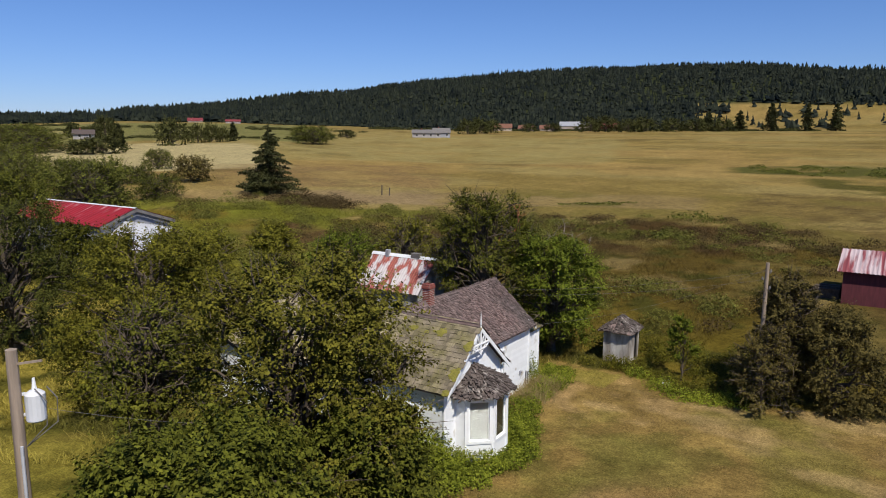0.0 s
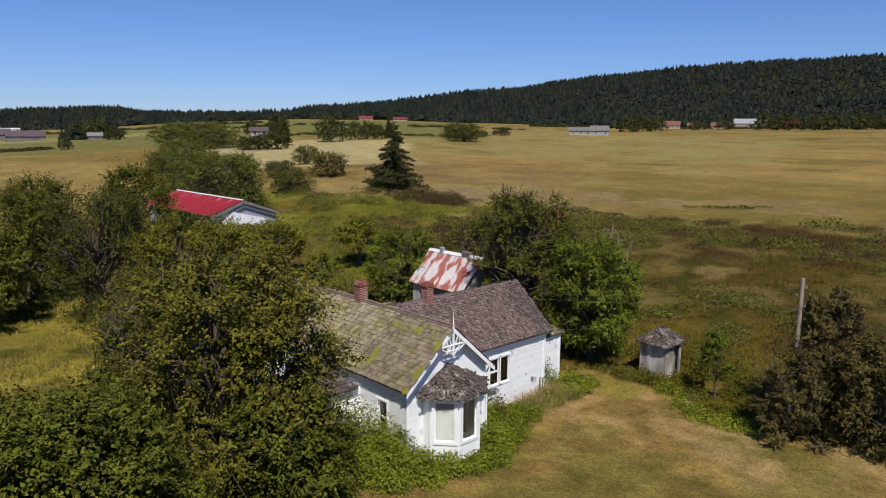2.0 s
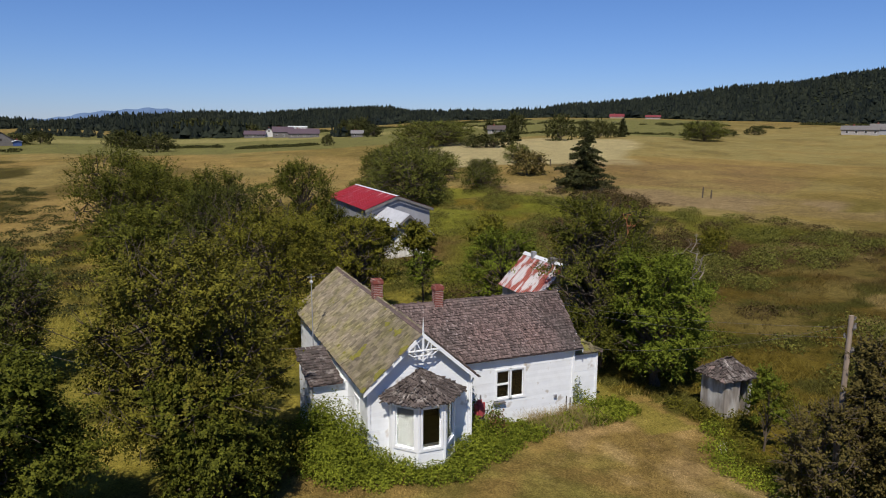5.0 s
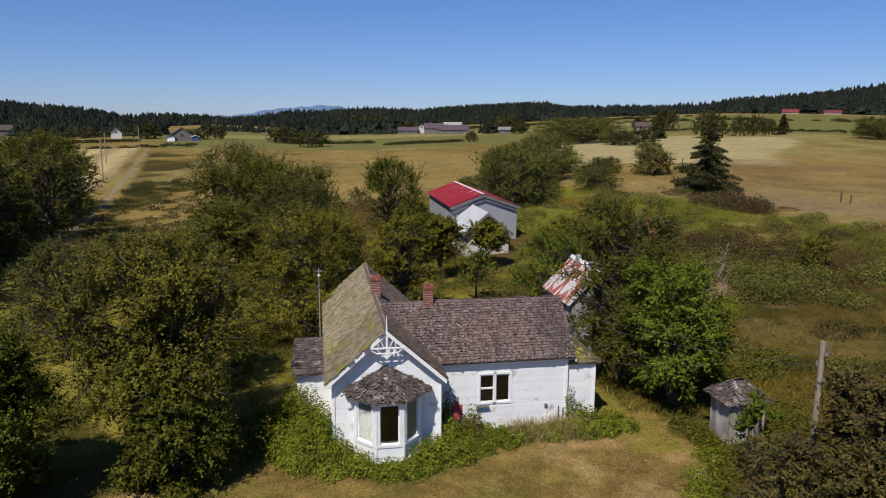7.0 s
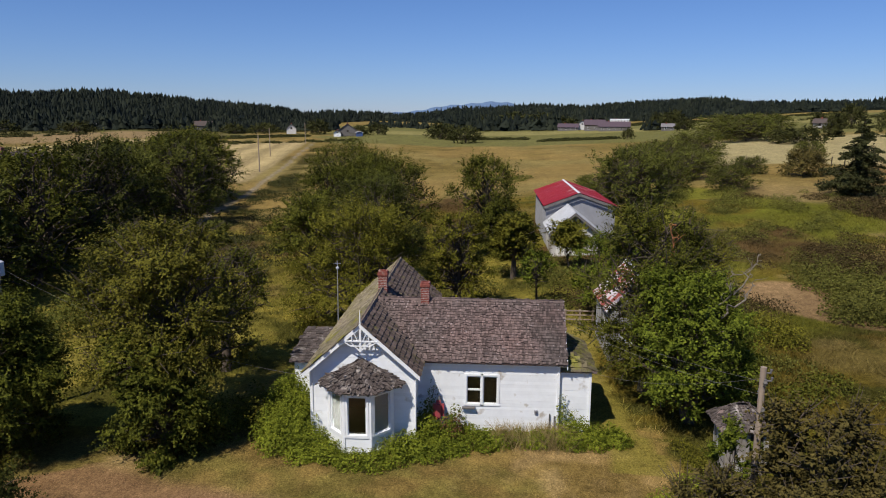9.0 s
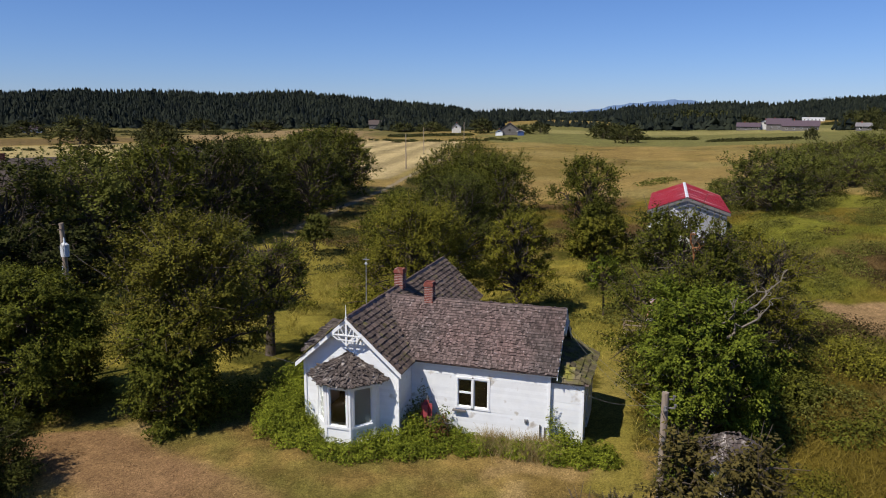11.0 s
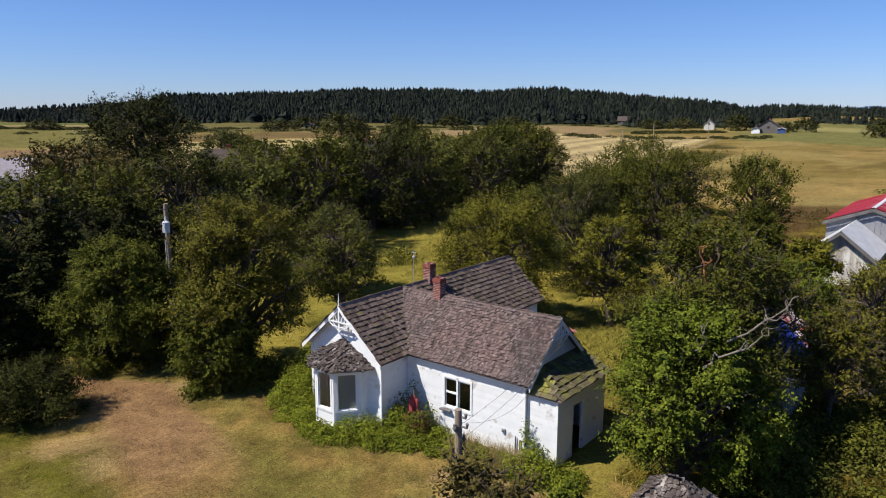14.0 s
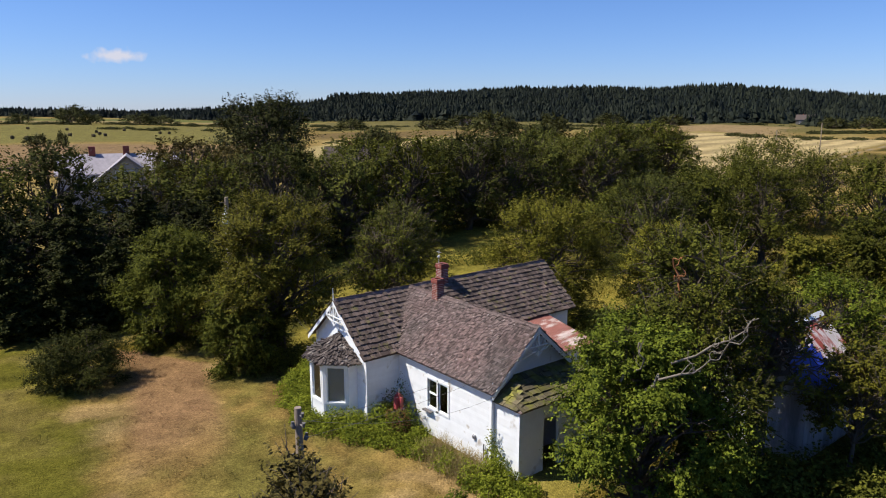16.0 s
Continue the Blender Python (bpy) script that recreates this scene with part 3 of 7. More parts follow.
# ---- leaves, trees, woods ----
def leaf_quads(p, normal, size, rg, slim=0.62):
    """Lozenge leaves at points p with given normals."""
    n = len(p)
    nrm = normal / (np.linalg.norm(normal, axis=1, keepdims=True) + 1e-9)
    t = rg.normal(size=(n, 3))
    a = np.cross(nrm, t)
    a /= np.linalg.norm(a, axis=1, keepdims=True) + 1e-9
    b = np.cross(nrm, a)
    s = (size * rg.uniform(0.6, 1.35, n))[:, None]
    v = np.stack([p - a * s * 0.5, p + b * s * slim * 0.5, p + a * s * 0.5 + nrm * s * 0.12, p - b * s * slim * 0.5], 1).reshape(-1, 3)
    return v, np.arange(4 * n).reshape(-1, 4)


def wood_tubes(paths, sides=6):
    """Tapered limbs: each path is (points (k, 3), radii (k,))."""
    V, F, off = [], [], 0
    ang = np.linspace(0, 2 * np.pi, sides, endpoint=False)
    for pts, rad in paths:
        pts = np.asarray(pts, float)
        k = len(pts)
        d = np.gradient(pts, axis=0)
        d /= np.linalg.norm(d, axis=1, keepdims=True) + 1e-9
        ref = np.where(np.abs(d[:, 2:3]) > 0.9, np.array([[1.0, 0, 0]]), np.array([[0, 0, 1.0]]))
        s = np.cross(d, ref)
        s /= np.linalg.norm(s, axis=1, keepdims=True) + 1e-9
        t = np.cross(s, d)
        ring = pts[:, None, :] + (s[:, None, :] * np.cos(ang)[None, :, None] + t[:, None, :] * np.sin(ang)[None, :, None]) * np.asarray(rad)[:, None, None]
        V.append(ring.reshape(-1, 3))
        i, j = np.meshgrid(np.arange(k - 1), np.arange(sides), indexing="ij")
        j2 = (j + 1) % sides
        F.append((np.stack([i * sides + j, i * sides + j2, (i + 1) * sides + j2, (i + 1) * sides + j], -1).reshape(-1, 4)) + off)
        off += k * sides
    return np.concatenate(V), np.concatenate(F)


def limb_path(p, d, length, rg, steps=6, sag=0.0, wobble=0.18):
    pts = [np.array(p, float)]
    d = np.array(d, float) / np.linalg.norm(d)
    for k in range(steps):
        d = d + rg.normal(size=3) * wobble + np.array([0, 0, -sag])
        d /= np.linalg.norm(d)
        pts.append(pts[-1] + d * length / steps)
    return np.array(pts)


def broadleaf(seed, h, r, trunk, leaves, leaf, lobes=26, thin=0.0, dead=0, low=0.12, upright=0.0):
    """Wood and leaf arrays of a broadleaf tree about the origin: height h, crown radius r, bare trunk height."""
    rg = np.random.default_rng(seed)
    base_r = (0.035 * h + 0.05) * (0.4 if r < 1.9 else 1.0)
    wood = []
    lean = rg.normal(size=2) * 0.04 * h
    tp = np.array([[0, 0, -0.3], [lean[0] * 0.2, lean[1] * 0.2, trunk * 0.5], [lean[0] * 0.5, lean[1] * 0.5, trunk], [lean[0], lean[1], trunk + (h - trunk) * 0.45], [lean[0] * 1.3, lean[1] * 1.3, h * 0.88]])
    wood.append((tp, base_r * np.array([1.3, 1.0, 0.85, 0.45, 0.08])))
    c0, c1 = h * low, h
    centres, sizes = [], []
    for k in range(lobes):
        az = k * 2.39996 + rg.normal() * 0.3
        f = (k + 0.5) / lobes
        zc = c0 + (c1 - c0) * ((0.12 if low > 0.03 else 0.05) + (0.83 if low > 0.03 else 0.9) * f ** (0.9 - 0.3 * upright))
        prof = np.sqrt(max(0.02, 1 - ((zc - (c0 + (c1 - c0) * (0.42 if low > 0.03 else 0.3))) / ((c1 - c0) * (0.6 if low > 0.03 else 0.72))) ** 2))
        rad = r * prof * rg.uniform(0.45, 1.02)
        ctr = np.array([np.cos(az) * rad + lean[0] * f, np.sin(az) * rad + lean[1] * f, zc])
        centres.append(ctr)
        sizes.append(r * rg.uniform(0.17, 0.4) * (26 / max(26, lobes)) ** 0.33)
        st = tp[2] * (1 - f * 0.6) + tp[4] * f * 0.6
        d = ctr - st
        path = np.array([st + d * s + np.array([0, 0, 0.12 * np.linalg.norm(d) * np.sin(np.pi * s)]) + rg.normal(size=3) * 0.05 * r * (s > 0) for s in np.linspace(0, 1, 6)])
        wood.append((path, base_r * 0.42 * (1 - f * 0.5) * np.linspace(1, 0.15, 6)))
        for q in range(2 if leaves > 12500 else 0):
            sp = path[3 + q % 2]
            wood.append((limb_path(sp, rg.normal(size=3) + np.array([0, 0, 0.5]) + d / np.linalg.norm(d), r * 0.4, rg, 4), base_r * 0.14 * np.linspace(1, 0.15, 5)))
    for k in range(dead):
        az = rg.uniform(0, 2 * np.pi)
        p = limb_path((np.cos(az) * r * 0.5, np.sin(az) * r * 0.5, h * rg.uniform(0.55, 0.85)), (np.cos(az), np.sin(az), rg.uniform(0.2, 1.0)), r * 0.75, rg, 6, 0.0, 0.35)
        wood.append((p, base_r * 0.12 * np.linspace(1, 0.12, 7)))
    centres, sizes = np.array(centres), np.array(sizes)
    w = sizes ** 2
    per = 15
    m = max(20, leaves // per)
    idx = rg.choice(lobes, m, p=w / w.sum())
    dirs = rg.normal(size=(m, 3)) + np.array([0, 0, 0.25])
    dirs /= np.linalg.norm(dirs, axis=1, keepdims=True)
    start = centres[idx] + dirs * (sizes[idx] * rg.uniform(0.2, 0.85, m))[:, None] * np.array([1.1, 1.1, 0.5])
    out = start - np.array([lean[0], lean[1], h * 0.4])
    out /= np.linalg.norm(out, axis=1, keepdims=True) + 1e-9
    if thin:
        keep = fbm(start[:, 0] * 1.1 + start[:, 2], start[:, 1] * 1.1 - start[:, 2], seed, 2) > thin * np.clip(start[:, 2] / (0.5 * h), 0.35, 1)
        idx, dirs, start, out = idx[keep], dirs[keep], start[keep], out[keep]
        m = len(idx)
    # pockets of shade between the boughs
    keep = fbm(start[:, 0] * 1.7 + start[:, 2] * 0.9, start[:, 1] * 1.7 - start[:, 2] * 1.3, seed + 7, 2) > 0.4
    idx, dirs, start, out = idx[keep], dirs[keep], start[keep], out[keep]
    m = len(idx)
    # leafy shoots: each carries leaves along its length and droops or stands a little
    grow = dirs * 0.7 + out * 0.4 + np.array([0, 0, 0.12 + 0.8 * upright]) + rg.normal(size=(m, 3)) * 0.32
    grow /= np.linalg.norm(grow, axis=1, keepdims=True)
    length = sizes[idx] * rg.uniform(0.45, 1.3, m) + leaf * 1.2
    t = np.linspace(0.08, 1.0, per)[None, :] + rg.uniform(-0.05, 0.05, (m, per))
    p = start[:, None, :] + grow[:, None, :] * (length[:, None] * t)[:, :, None]
    p[:, :, 2] -= (0.16 * (1 - upright)) * length[:, None] * t ** 2
    p = p + rg.normal(size=(m, per, 3)) * (0.1 * length[:, None] * (1.15 - 0.75 * t))[:, :, None]
    lie = out * 0.35 + dirs * 0.4 + np.array([0, 0, 0.5]) + rg.normal(size=(m, 3)) * 0.45
    nrm = lie[:, None, :] + rg.normal(size=(m, per, 3)) * 0.25
    size = (leaf * (1.2 - 0.5 * t)).reshape(-1)
    p, nrm = p.reshape(-1, 3), nrm.reshape(-1, 3)
    p[:, 2] = np.maximum(p[:, 2], 0.1)
    if thin and leaves > 12500:
        for q in rg.choice(m, min(m, 420), replace=False):
            wood.append((np.array([start[q] - grow[q] * length[q] * 0.4, start[q] + grow[q] * length[q] * 0.3, start[q] + grow[q] * length[q] * 1.15 + rg.normal(size=3) * 0.05]), np.array([0.022, 0.016, 0.006])))
    lv, lf = leaf_quads(p, nrm, size, rg)
    return wood_tubes(wood, 6 if leaves > 12500 else 4), (lv, lf)


def conifer(seed, h, r, leaves, leaf, gaps=0.25, taper=0.6):
    """An open-grown fir: whorls of drooping boughs with needle sprays."""
    rg = np.random.default_rng(seed)
    wood = [(np.array([[0, 0, -0.3], [0, 0, h * 0.5], [0.1, 0.05, h]]), np.array([0.03 * h, 0.018 * h, 0.02]))]
    P, N = [], []
    z, per = h * 0.06, 0
    boughs = []
    while z < h * 0.98:
        f = z / h
        for k in range(8):
            if rg.uniform() < gaps:
                continue
            az = rg.uniform(0, 2 * np.pi)
            ln_ = r * (1 - f) ** taper * rg.uniform(0.3, 1.25) + 0.2
            boughs.append((z + rg.normal() * 0.035 * h, az, ln_))
        z += h * 0.038 * (1.2 - 0.4 * f)
    tot = sum(b[2] for b in boughs)
    for z, az, ln_ in boughs:
        d = np.array([np.cos(az), np.sin(az), 0.15])
        path = limb_path((0, 0, z), d, ln_, rg, 4, 0.09, 0.06)
        wood.append((path, 0.012 * h * np.linspace(0.6, 0.1, 5)))
        m = max(8, int(leaves * ln_ / tot))
        s = rg.uniform(0.15, 1.0, m)
        q = np.stack([np.interp(s, np.linspace(0, 1, 5), path[:, c]) for c in range(3)], 1)
        wdt = 0.3 * ln_ * (1.15 - s)
        q = q + rg.normal(size=(m, 3)) * np.stack([wdt, wdt, wdt * 0.55], 1) * 0.6
        P.append(q)
        N.append(rg.normal(size=(m, 3)) * 0.5 + np.array([0, 0, 0.8]))
    lv, lf = leaf_quads(np.concatenate(P), np.concatenate(N), leaf, rg, 0.4)
    return wood_tubes(wood, 4), (lv, lf)


def make_tree(name, at, made, leaf_mat, label, category="tree", group="", bark=None):
    (wv, wf), (lv, lf) = made
    ob = thing(name, (0, 0, 0), label, category, group)
    part("trunk", fast_mesh("trunk", wv, wf, True), bark or M_BARK, ob)
    part("crown", fast_mesh("crown", lv, lf), leaf_mat, ob)
    ob.location = at
    WORLD[ob] = Matrix.Translation(at)
    return ob


def tree_at(x, y):
    return (x, y, h1(x, y))


# orchard and garden trees, one by one: x, y, height, crown radius, bare trunk, leaves, kind
big = "gnarled old fruit tree with lichen-grey twigs beside the house"
orch = "old orchard tree with dense green leaves in rough grass"
TREES = [
    ("fruit_tree", -23.8, 15.6, 7.0, 2.2, 2.4, 18000, L_DEEPER, "open twiggy fruit tree behind the larger one", 0.4),
    ("fruit_tree", -16.1, 16.3, 9.5, 3.5, 1.8, 56000, L_GNARLED, big, 0.38),
    ("fruit_tree", -12.9, 8.8, 7.0, 3.15, 0.5, 80000, L_DEEP, "dense leafy tree at the edge of the dry lawn", 0.0),
    ("fruit_tree", -14.2, 16.6, 5.4, 2.1, 0.3, 38000, L_DEEP, "dense young suckers at the foot of the old fruit tree", 0.0),
    ("fruit_tree", -33.0, 21.6, 8.6, 4.2, 1.0, 50000, L_ORCHARD, orch, 0.0),
    ("fruit_tree", -31.0, 7.0, 6.8, 2.9, 1.0, 22000, L_OLIVE, "open fruit tree with pale twigs by the lane", 0.3),
    ("fruit_tree", -36.8, 28.2, 7.6, 2.5, 1.7, 26000, L_ORCHARD, orch, 0.0),
    ("fruit_tree", -50.3, 37.9, 4.3, 1.7, 0.7, 8000, L_ORCHARD, "small leafy tree before the barn's lean-to", 0.0),
    ("fruit_tree", -47.0, 32.7, 5.4, 1.9, 1.7, 9000, L_ORCHARD, orch, 0.0),
    ("fruit_tree", -58.6, 31.6, 5.4, 2.5, 0.5, 12000, L_DEEPER, "dense dark tree beside the red-roofed barn", 0.0),
    ("fruit_tree", -55.2, 33.2, 4.4, 1.9, 0.4, 9000, L_DEEPER, "dense small tree beside the red-roofed barn", 0.0),
    ("fruit_tree", -38.7, 34.2, 4.4, 1.2, 1.8, 4500, L_BRIGHT, "small round orchard tree with bare trunk", 0.0),
    ("fruit_tree", -48.0, 44.5, 4.2, 1.9, 1.3, 7000, L_ORCHARD, "low spreading apple tree in the meadow", 0.0),
    ("fruit_tree", -35.4, 39.2, 6.2, 2.7, 0.6, 20000, L_BRIGHT, "bushy green tree behind the rusty shed", 0.0),
    ("garden_tree", -22.4, 38.9, 10.0, 3.2, 1.5, 36000, L_DEEPER, "tall half-dead tree with bleached limbs beside the shed", 0.34),
    ("garden_tree", -18.5, 40.1, 7.3, 2.7, 0.5, 52000, L_BRIGHT, "broad leafy green tree shading the outhouse", 0.0),
    ("garden_tree", -25.4, 40.4, 7.2, 2.3, 3.2, 11000, L_ORCHARD, "gnarled tree leaning its crown over the shed", 0.42),
    ("garden_tree", -32.8, 44.0, 6.8, 2.5, 1.5, 14000, L_ORCHARD, "gnarled tree with bleached limbs overhanging the shed", 0.36),
    ("fruit_tree", -27.4, 43.2, 5.2, 1.75, 1.4, 9000, L_ORCHARD, "twiggy fruit tree leaning over the shed roof", 0.25),
    ("orchard_tree", -64.5, 29.5, 9.4, 3.4, 1.4, 10000, L_DEEPER, orch, 0.0),
    ("orchard_tree", -56.0, 18.5, 8.4, 3.8, 1.2, 11000, L_DEEPER, orch, 0.0),
    ("orchard_tree", -46.0, 21.0, 9.3, 3.95, 0.6, 32000, L_DARK, "dense dark tree over deep shade in the orchard", 0.0),
    ("orchard_tree", -52.0, 4.0, 3.8, 1.6, 0.3, 6000, L_OLIVE, orch, 0.2),
    ("orchard_tree", -80.0, 11.5, 10.0, 5.4, 1.0, 14000, L_DEEPER, orch, 0.0),
    ("orchard_tree", -62.5, 21.5, 9.0, 3.6, 1.2, 9000, L_DEEPER, orch, 0.0),
    ("orchard_tree", -66.0, 13.0, 8.0, 3.6, 1.2, 9000, L_DEEPER, orch, 0.0),
    ("orchard_tree", -50.0, 14.0, 6.8, 3.3, 1.0, 12000, L_DEEPER, orch, 0.0),
    ("orchard_tree", -88.0, 16.0, 8.5, 4.5, 1.0, 9000, L_DEEPER, orch, 0.0),
    ("orchard_tree", -71.0, 15.5, 8.6, 4.4, 1.0, 11000, L_DEEPER, orch, 0.0),
]
for k, (nm, x, y, h, r, tr, n, lm, lb, th) in enumerate(TREES):
    near = math.hypot(x - CX, y - CY) < 32
    make_tree(nm, tree_at(x, y), broadleaf(100 + k, h, r, tr, int(n * (1.75 if th else 1.5 if near else 2.1)), 0.14 if near else 0.21, lobes=64 if near else 40, thin=th, dead=0, low=0.42 if tr > 3 else 0.2 if lb == big else 0.4 if lb.startswith("open twiggy") else 0.0 if lb.startswith("dense") or r > 3.5 else 0.08 if r > 2.4 else 0.36, upright=0.55 if nm == "orchard_tree" else 0.15 if lm is L_ORCHARD else 0.0), lm, lb, "tree", "orchard trees")
make_tree("shrub", tree_at(-42.2, 66.1), broadleaf(76, 2.6, 1.9, 0.2, 9000, 0.17, lobes=26, low=0.0, upright=0.4), L_ORCHARD, "bright green shrub in the rough meadow", "shrub")
make_tree("shrub", tree_at(-112.5, 84.3), broadleaf(77, 4.2, 3.2, 0.3, 9000, 0.3, lobes=30, low=0.0), L_RUSSET, "rounded reddish-brown bush at the field edge", "shrub")
make_tree("fir_tree", tree_at(-89.5, 82.3), conifer(64, 11.2, 5.2, 30000, 0.36, 0.42, 0.85), L_CONIFER, "lone dark fir at the edge of the golden field", "tree")
make_tree("shrub", tree_at(-6.1, 13.2), broadleaf(71, 2.6, 2.3, 0.2, 34000, 0.11, lobes=34, low=0.0), L_DARK, "dark rounded shrub on the lawn", "shrub")
make_tree("shrub", tree_at(-5.5, 37.0), broadleaf(73, 4.2, 1.35, 0.3, 20000, 0.11, lobes=36, low=0.0, thin=0.2), L_RUSSET, "dense russet-green shrub at the foot of the pole", "shrub")
make_tree("sapling", tree_at(-4.7, 39.8), broadleaf(72, 6.2, 1.85, 1.4, 24000, 0.15, lobes=36, low=0.2, thin=0.4), L_RUSSET, "sparse russet-leaved sapling behind the pole", "tree")
make_tree("shrub", tree_at(-2.5, 39.2), broadleaf(75, 4.9, 2.4, 0.3, 42000, 0.13, lobes=46, low=0.0), L_RUSSET, "broad dense russet-green shrub beside the sapling", "shrub")
make_tree("sapling", tree_at(-10.1, 39.2), broadleaf(74, 3.6, 0.85, 0.3, 6000, 0.12, lobes=18, low=0.1, thin=0.2, upright=0.6), L_BRIGHT, "slender green sapling at the edge of the lawn", "tree")


def woods(name, xs, ys, hs, seed, mat, label):
    """Far conifers, too many to count: each a stack of ragged skirts."""
    rg = np.random.default_rng(seed)
    V, F, off = [], [], 0
    z0 = height(xs, ys)
    sides, tiers = 6, 3
    ang = np.linspace(0, 2 * np.pi, sides, endpoint=False)
    for x, y, z, h in zip(xs, ys, z0, hs):
        broad = rg.uniform() < 0.3
        w = h * (rg.uniform(0.34, 0.6) if broad else rg.uniform(0.14, 0.36))
        h = h * (0.72 if broad else 1.0)
        lx, ly = rg.normal(size=2) * 0.05 * h
        for k in range(tiers):
            f0 = (0.1 + 0.22 * k) if broad else 0.06 + 0.9 * k / tiers
            f1 = min(1.0, f0 + (0.62 if broad else 0.9 * 1.5 / tiers))
            rad = w * ((1 - 0.22 * k) if broad else (1 - k / tiers) ** 0.8) * rg.uniform(0.45, 1.4, sides)
            zz = z + h * f0 + rg.uniform(-0.09, 0.09, sides) * h
            a = ang + rg.uniform(0, 6.28)
            cx, cy = x + lx * f0 + rg.normal() * 0.05 * w, y + ly * f0
            V.append(np.stack([cx + np.cos(a) * rad, cy + np.sin(a) * rad, zz], 1))
            V.append([[cx + (rg.normal() * 0.35 * w if broad else rg.normal() * 0.05 * w), cy, z + h * (f1 if k == tiers - 1 else f1 * rg.uniform(0.88, 1.0))]])
            F.append([[off + i, off + (i + 1) % sides, off + sides] for i in range(sides)])
            off += sides + 1
    me = fast_mesh(name, np.concatenate(V), np.concatenate(F))
    me.materials.append(mat)
    tagged(new(name, me), label, "forest", kind="stuff")


def sow_forest():
    rg = np.random.default_rng(5)
    n = 44000
    a = rg.uniform(-12, 178, n)
    d0 = np.interp(a, AZ, D0)
    et = np.interp(a, AT, ET)
    d1 = d0 + 120 + 150 * et
    u = rg.uniform(0, 1.06, n) ** 0.8
    r = d0 + (d1 - d0) * u
    keep = rg.uniform(0, 1, n) < np.clip(0.5 + 0.2 * et, 0.5, 1.0)
    # a bare brow on the hillside
    keep &= ~((a < 13 + 1.5 * np.sin(u * 40)) & (a > -14) & (u < 0.36) & (rg.uniform(0, 1, n) > 0.05))
    a, r, u = a[keep], r[keep], u[keep]
    x, y = CX - r * np.sin(np.radians(a)), CY + r * np.cos(np.radians(a))
    hs = rg.uniform(7.0, 14, len(x)) * (0.6 + 0.8 * fbm(x / 70, y / 70, 91)) * np.where(a > 150, 0.75, 1.0)
    for a0, a1, r0, r1, m, tall in ((83.2, 92.6, 540, 680, 420, 15.0), (72.6, 76.4, 430, 470, 60, 10.0), (93.5, 99.0, 560, 700, 90, 9.0), (101.5, 112.0, 500, 560, 260, 11.0)):
        a, r = rg.uniform(a0, a1, m), rg.uniform(r0, r1, m)
        x, y = np.append(x, CX - r * np.sin(np.radians(a))), np.append(y, CY + r * np.cos(np.radians(a)))
        hs = np.append(hs, rg.uniform(0.45, 1.0, m) * tall)
    woods("conifer_forest", x, y, hs, 6, L_FOREST, "dense dark conifer forest covering the far hills")


sow_forest()

# ---- building helpers ----
def cuts(a0, a1, holes):
    """The interval a0..a1 less the holes."""
    out = [(a0, a1)]
    for h0, h1_ in holes:
        nxt = []
        for s, e in out:
            if h1_ <= s or h0 >= e:
                nxt.append((s, e))
            else:
                if h0 > s:
                    nxt.append((s, h0))
                if h1_ < e:
                    nxt.append((h1_, e))
        out = nxt
    return [(s, e) for s, e in out if e - s > 0.02]


def wall_slab(p0, u, n, length, z0, z1, holes=(), thick=0.14, gable=None):
    """A wall with thickness and through openings. gable: height of a triangle on top."""
    bm = bmesh.new()
    p0, u, n = Vector(p0), Vector(u), Vector(n)
    us = sorted({0.0, length, *(h[0] for h in holes), *(h[1] for h in holes)})
    for a, b in zip(us, us[1:]):
        mid = (a + b) / 2
        for s, e in cuts(z0, z1, [(h[2], h[3]) for h in holes if h[0] < mid < h[1]]):
            q = [p0 + u * a + Vector((0, 0, s)), p0 + u * b + Vector((0, 0, s)), p0 + u * b + Vector((0, 0, e)), p0 + u * a + Vector((0, 0, e))]
            prism(bm, q, -n * thick)
    if gable:
        prism(bm, [p0 + Vector((0, 0, z1)), p0 + u * length + Vector((0, 0, z1)), p0 + u * (length / 2) + Vector((0, 0, z1 + gable))], -n * thick)
    return bm


def clapboards(parent, p0, u, n, length, z0, z1, holes=(), gable=0.0, course=0.155, mat=None, seed=1):
    """Lapped boards, each one a piece."""
    rg = random.Random(seed)
    p0, u, n = Vector(p0), Vector(u), Vector(n)
    z = z0
    top = z1 + gable
    while z < top - 0.05:
        zt = min(z + course, top - 0.01)
        a, b = 0.0, length
        if z > z1 - 0.03:
            f = min(1.0, (zt - z1) / gable) if gable else 1.0
            a, b = length / 2 * f, length * (1 - f / 2)
        for s, e in cuts(a, b, [(h[0], h[1]) for h in holes if h[2] < (z + zt) / 2 < h[3]]):
            bm = bmesh.new()
            w = 0.012 + rg.uniform(-0.003, 0.004)
            q = [p0 + u * s + n * 0.002 + Vector((0, 0, z - 0.012)), p0 + u * s + n * w + Vector((0, 0, z - 0.012)), p0 + u * s + n * 0.008 + Vector((0, 0, zt)), p0 + u * s + n * 0.002 + Vector((0, 0, zt))]
            prism(bm, q, u * (e - s))
            part("clapboard", bm, mat or M_WHITE, parent)
        z += course


SHINGLE_SHAPES = {}


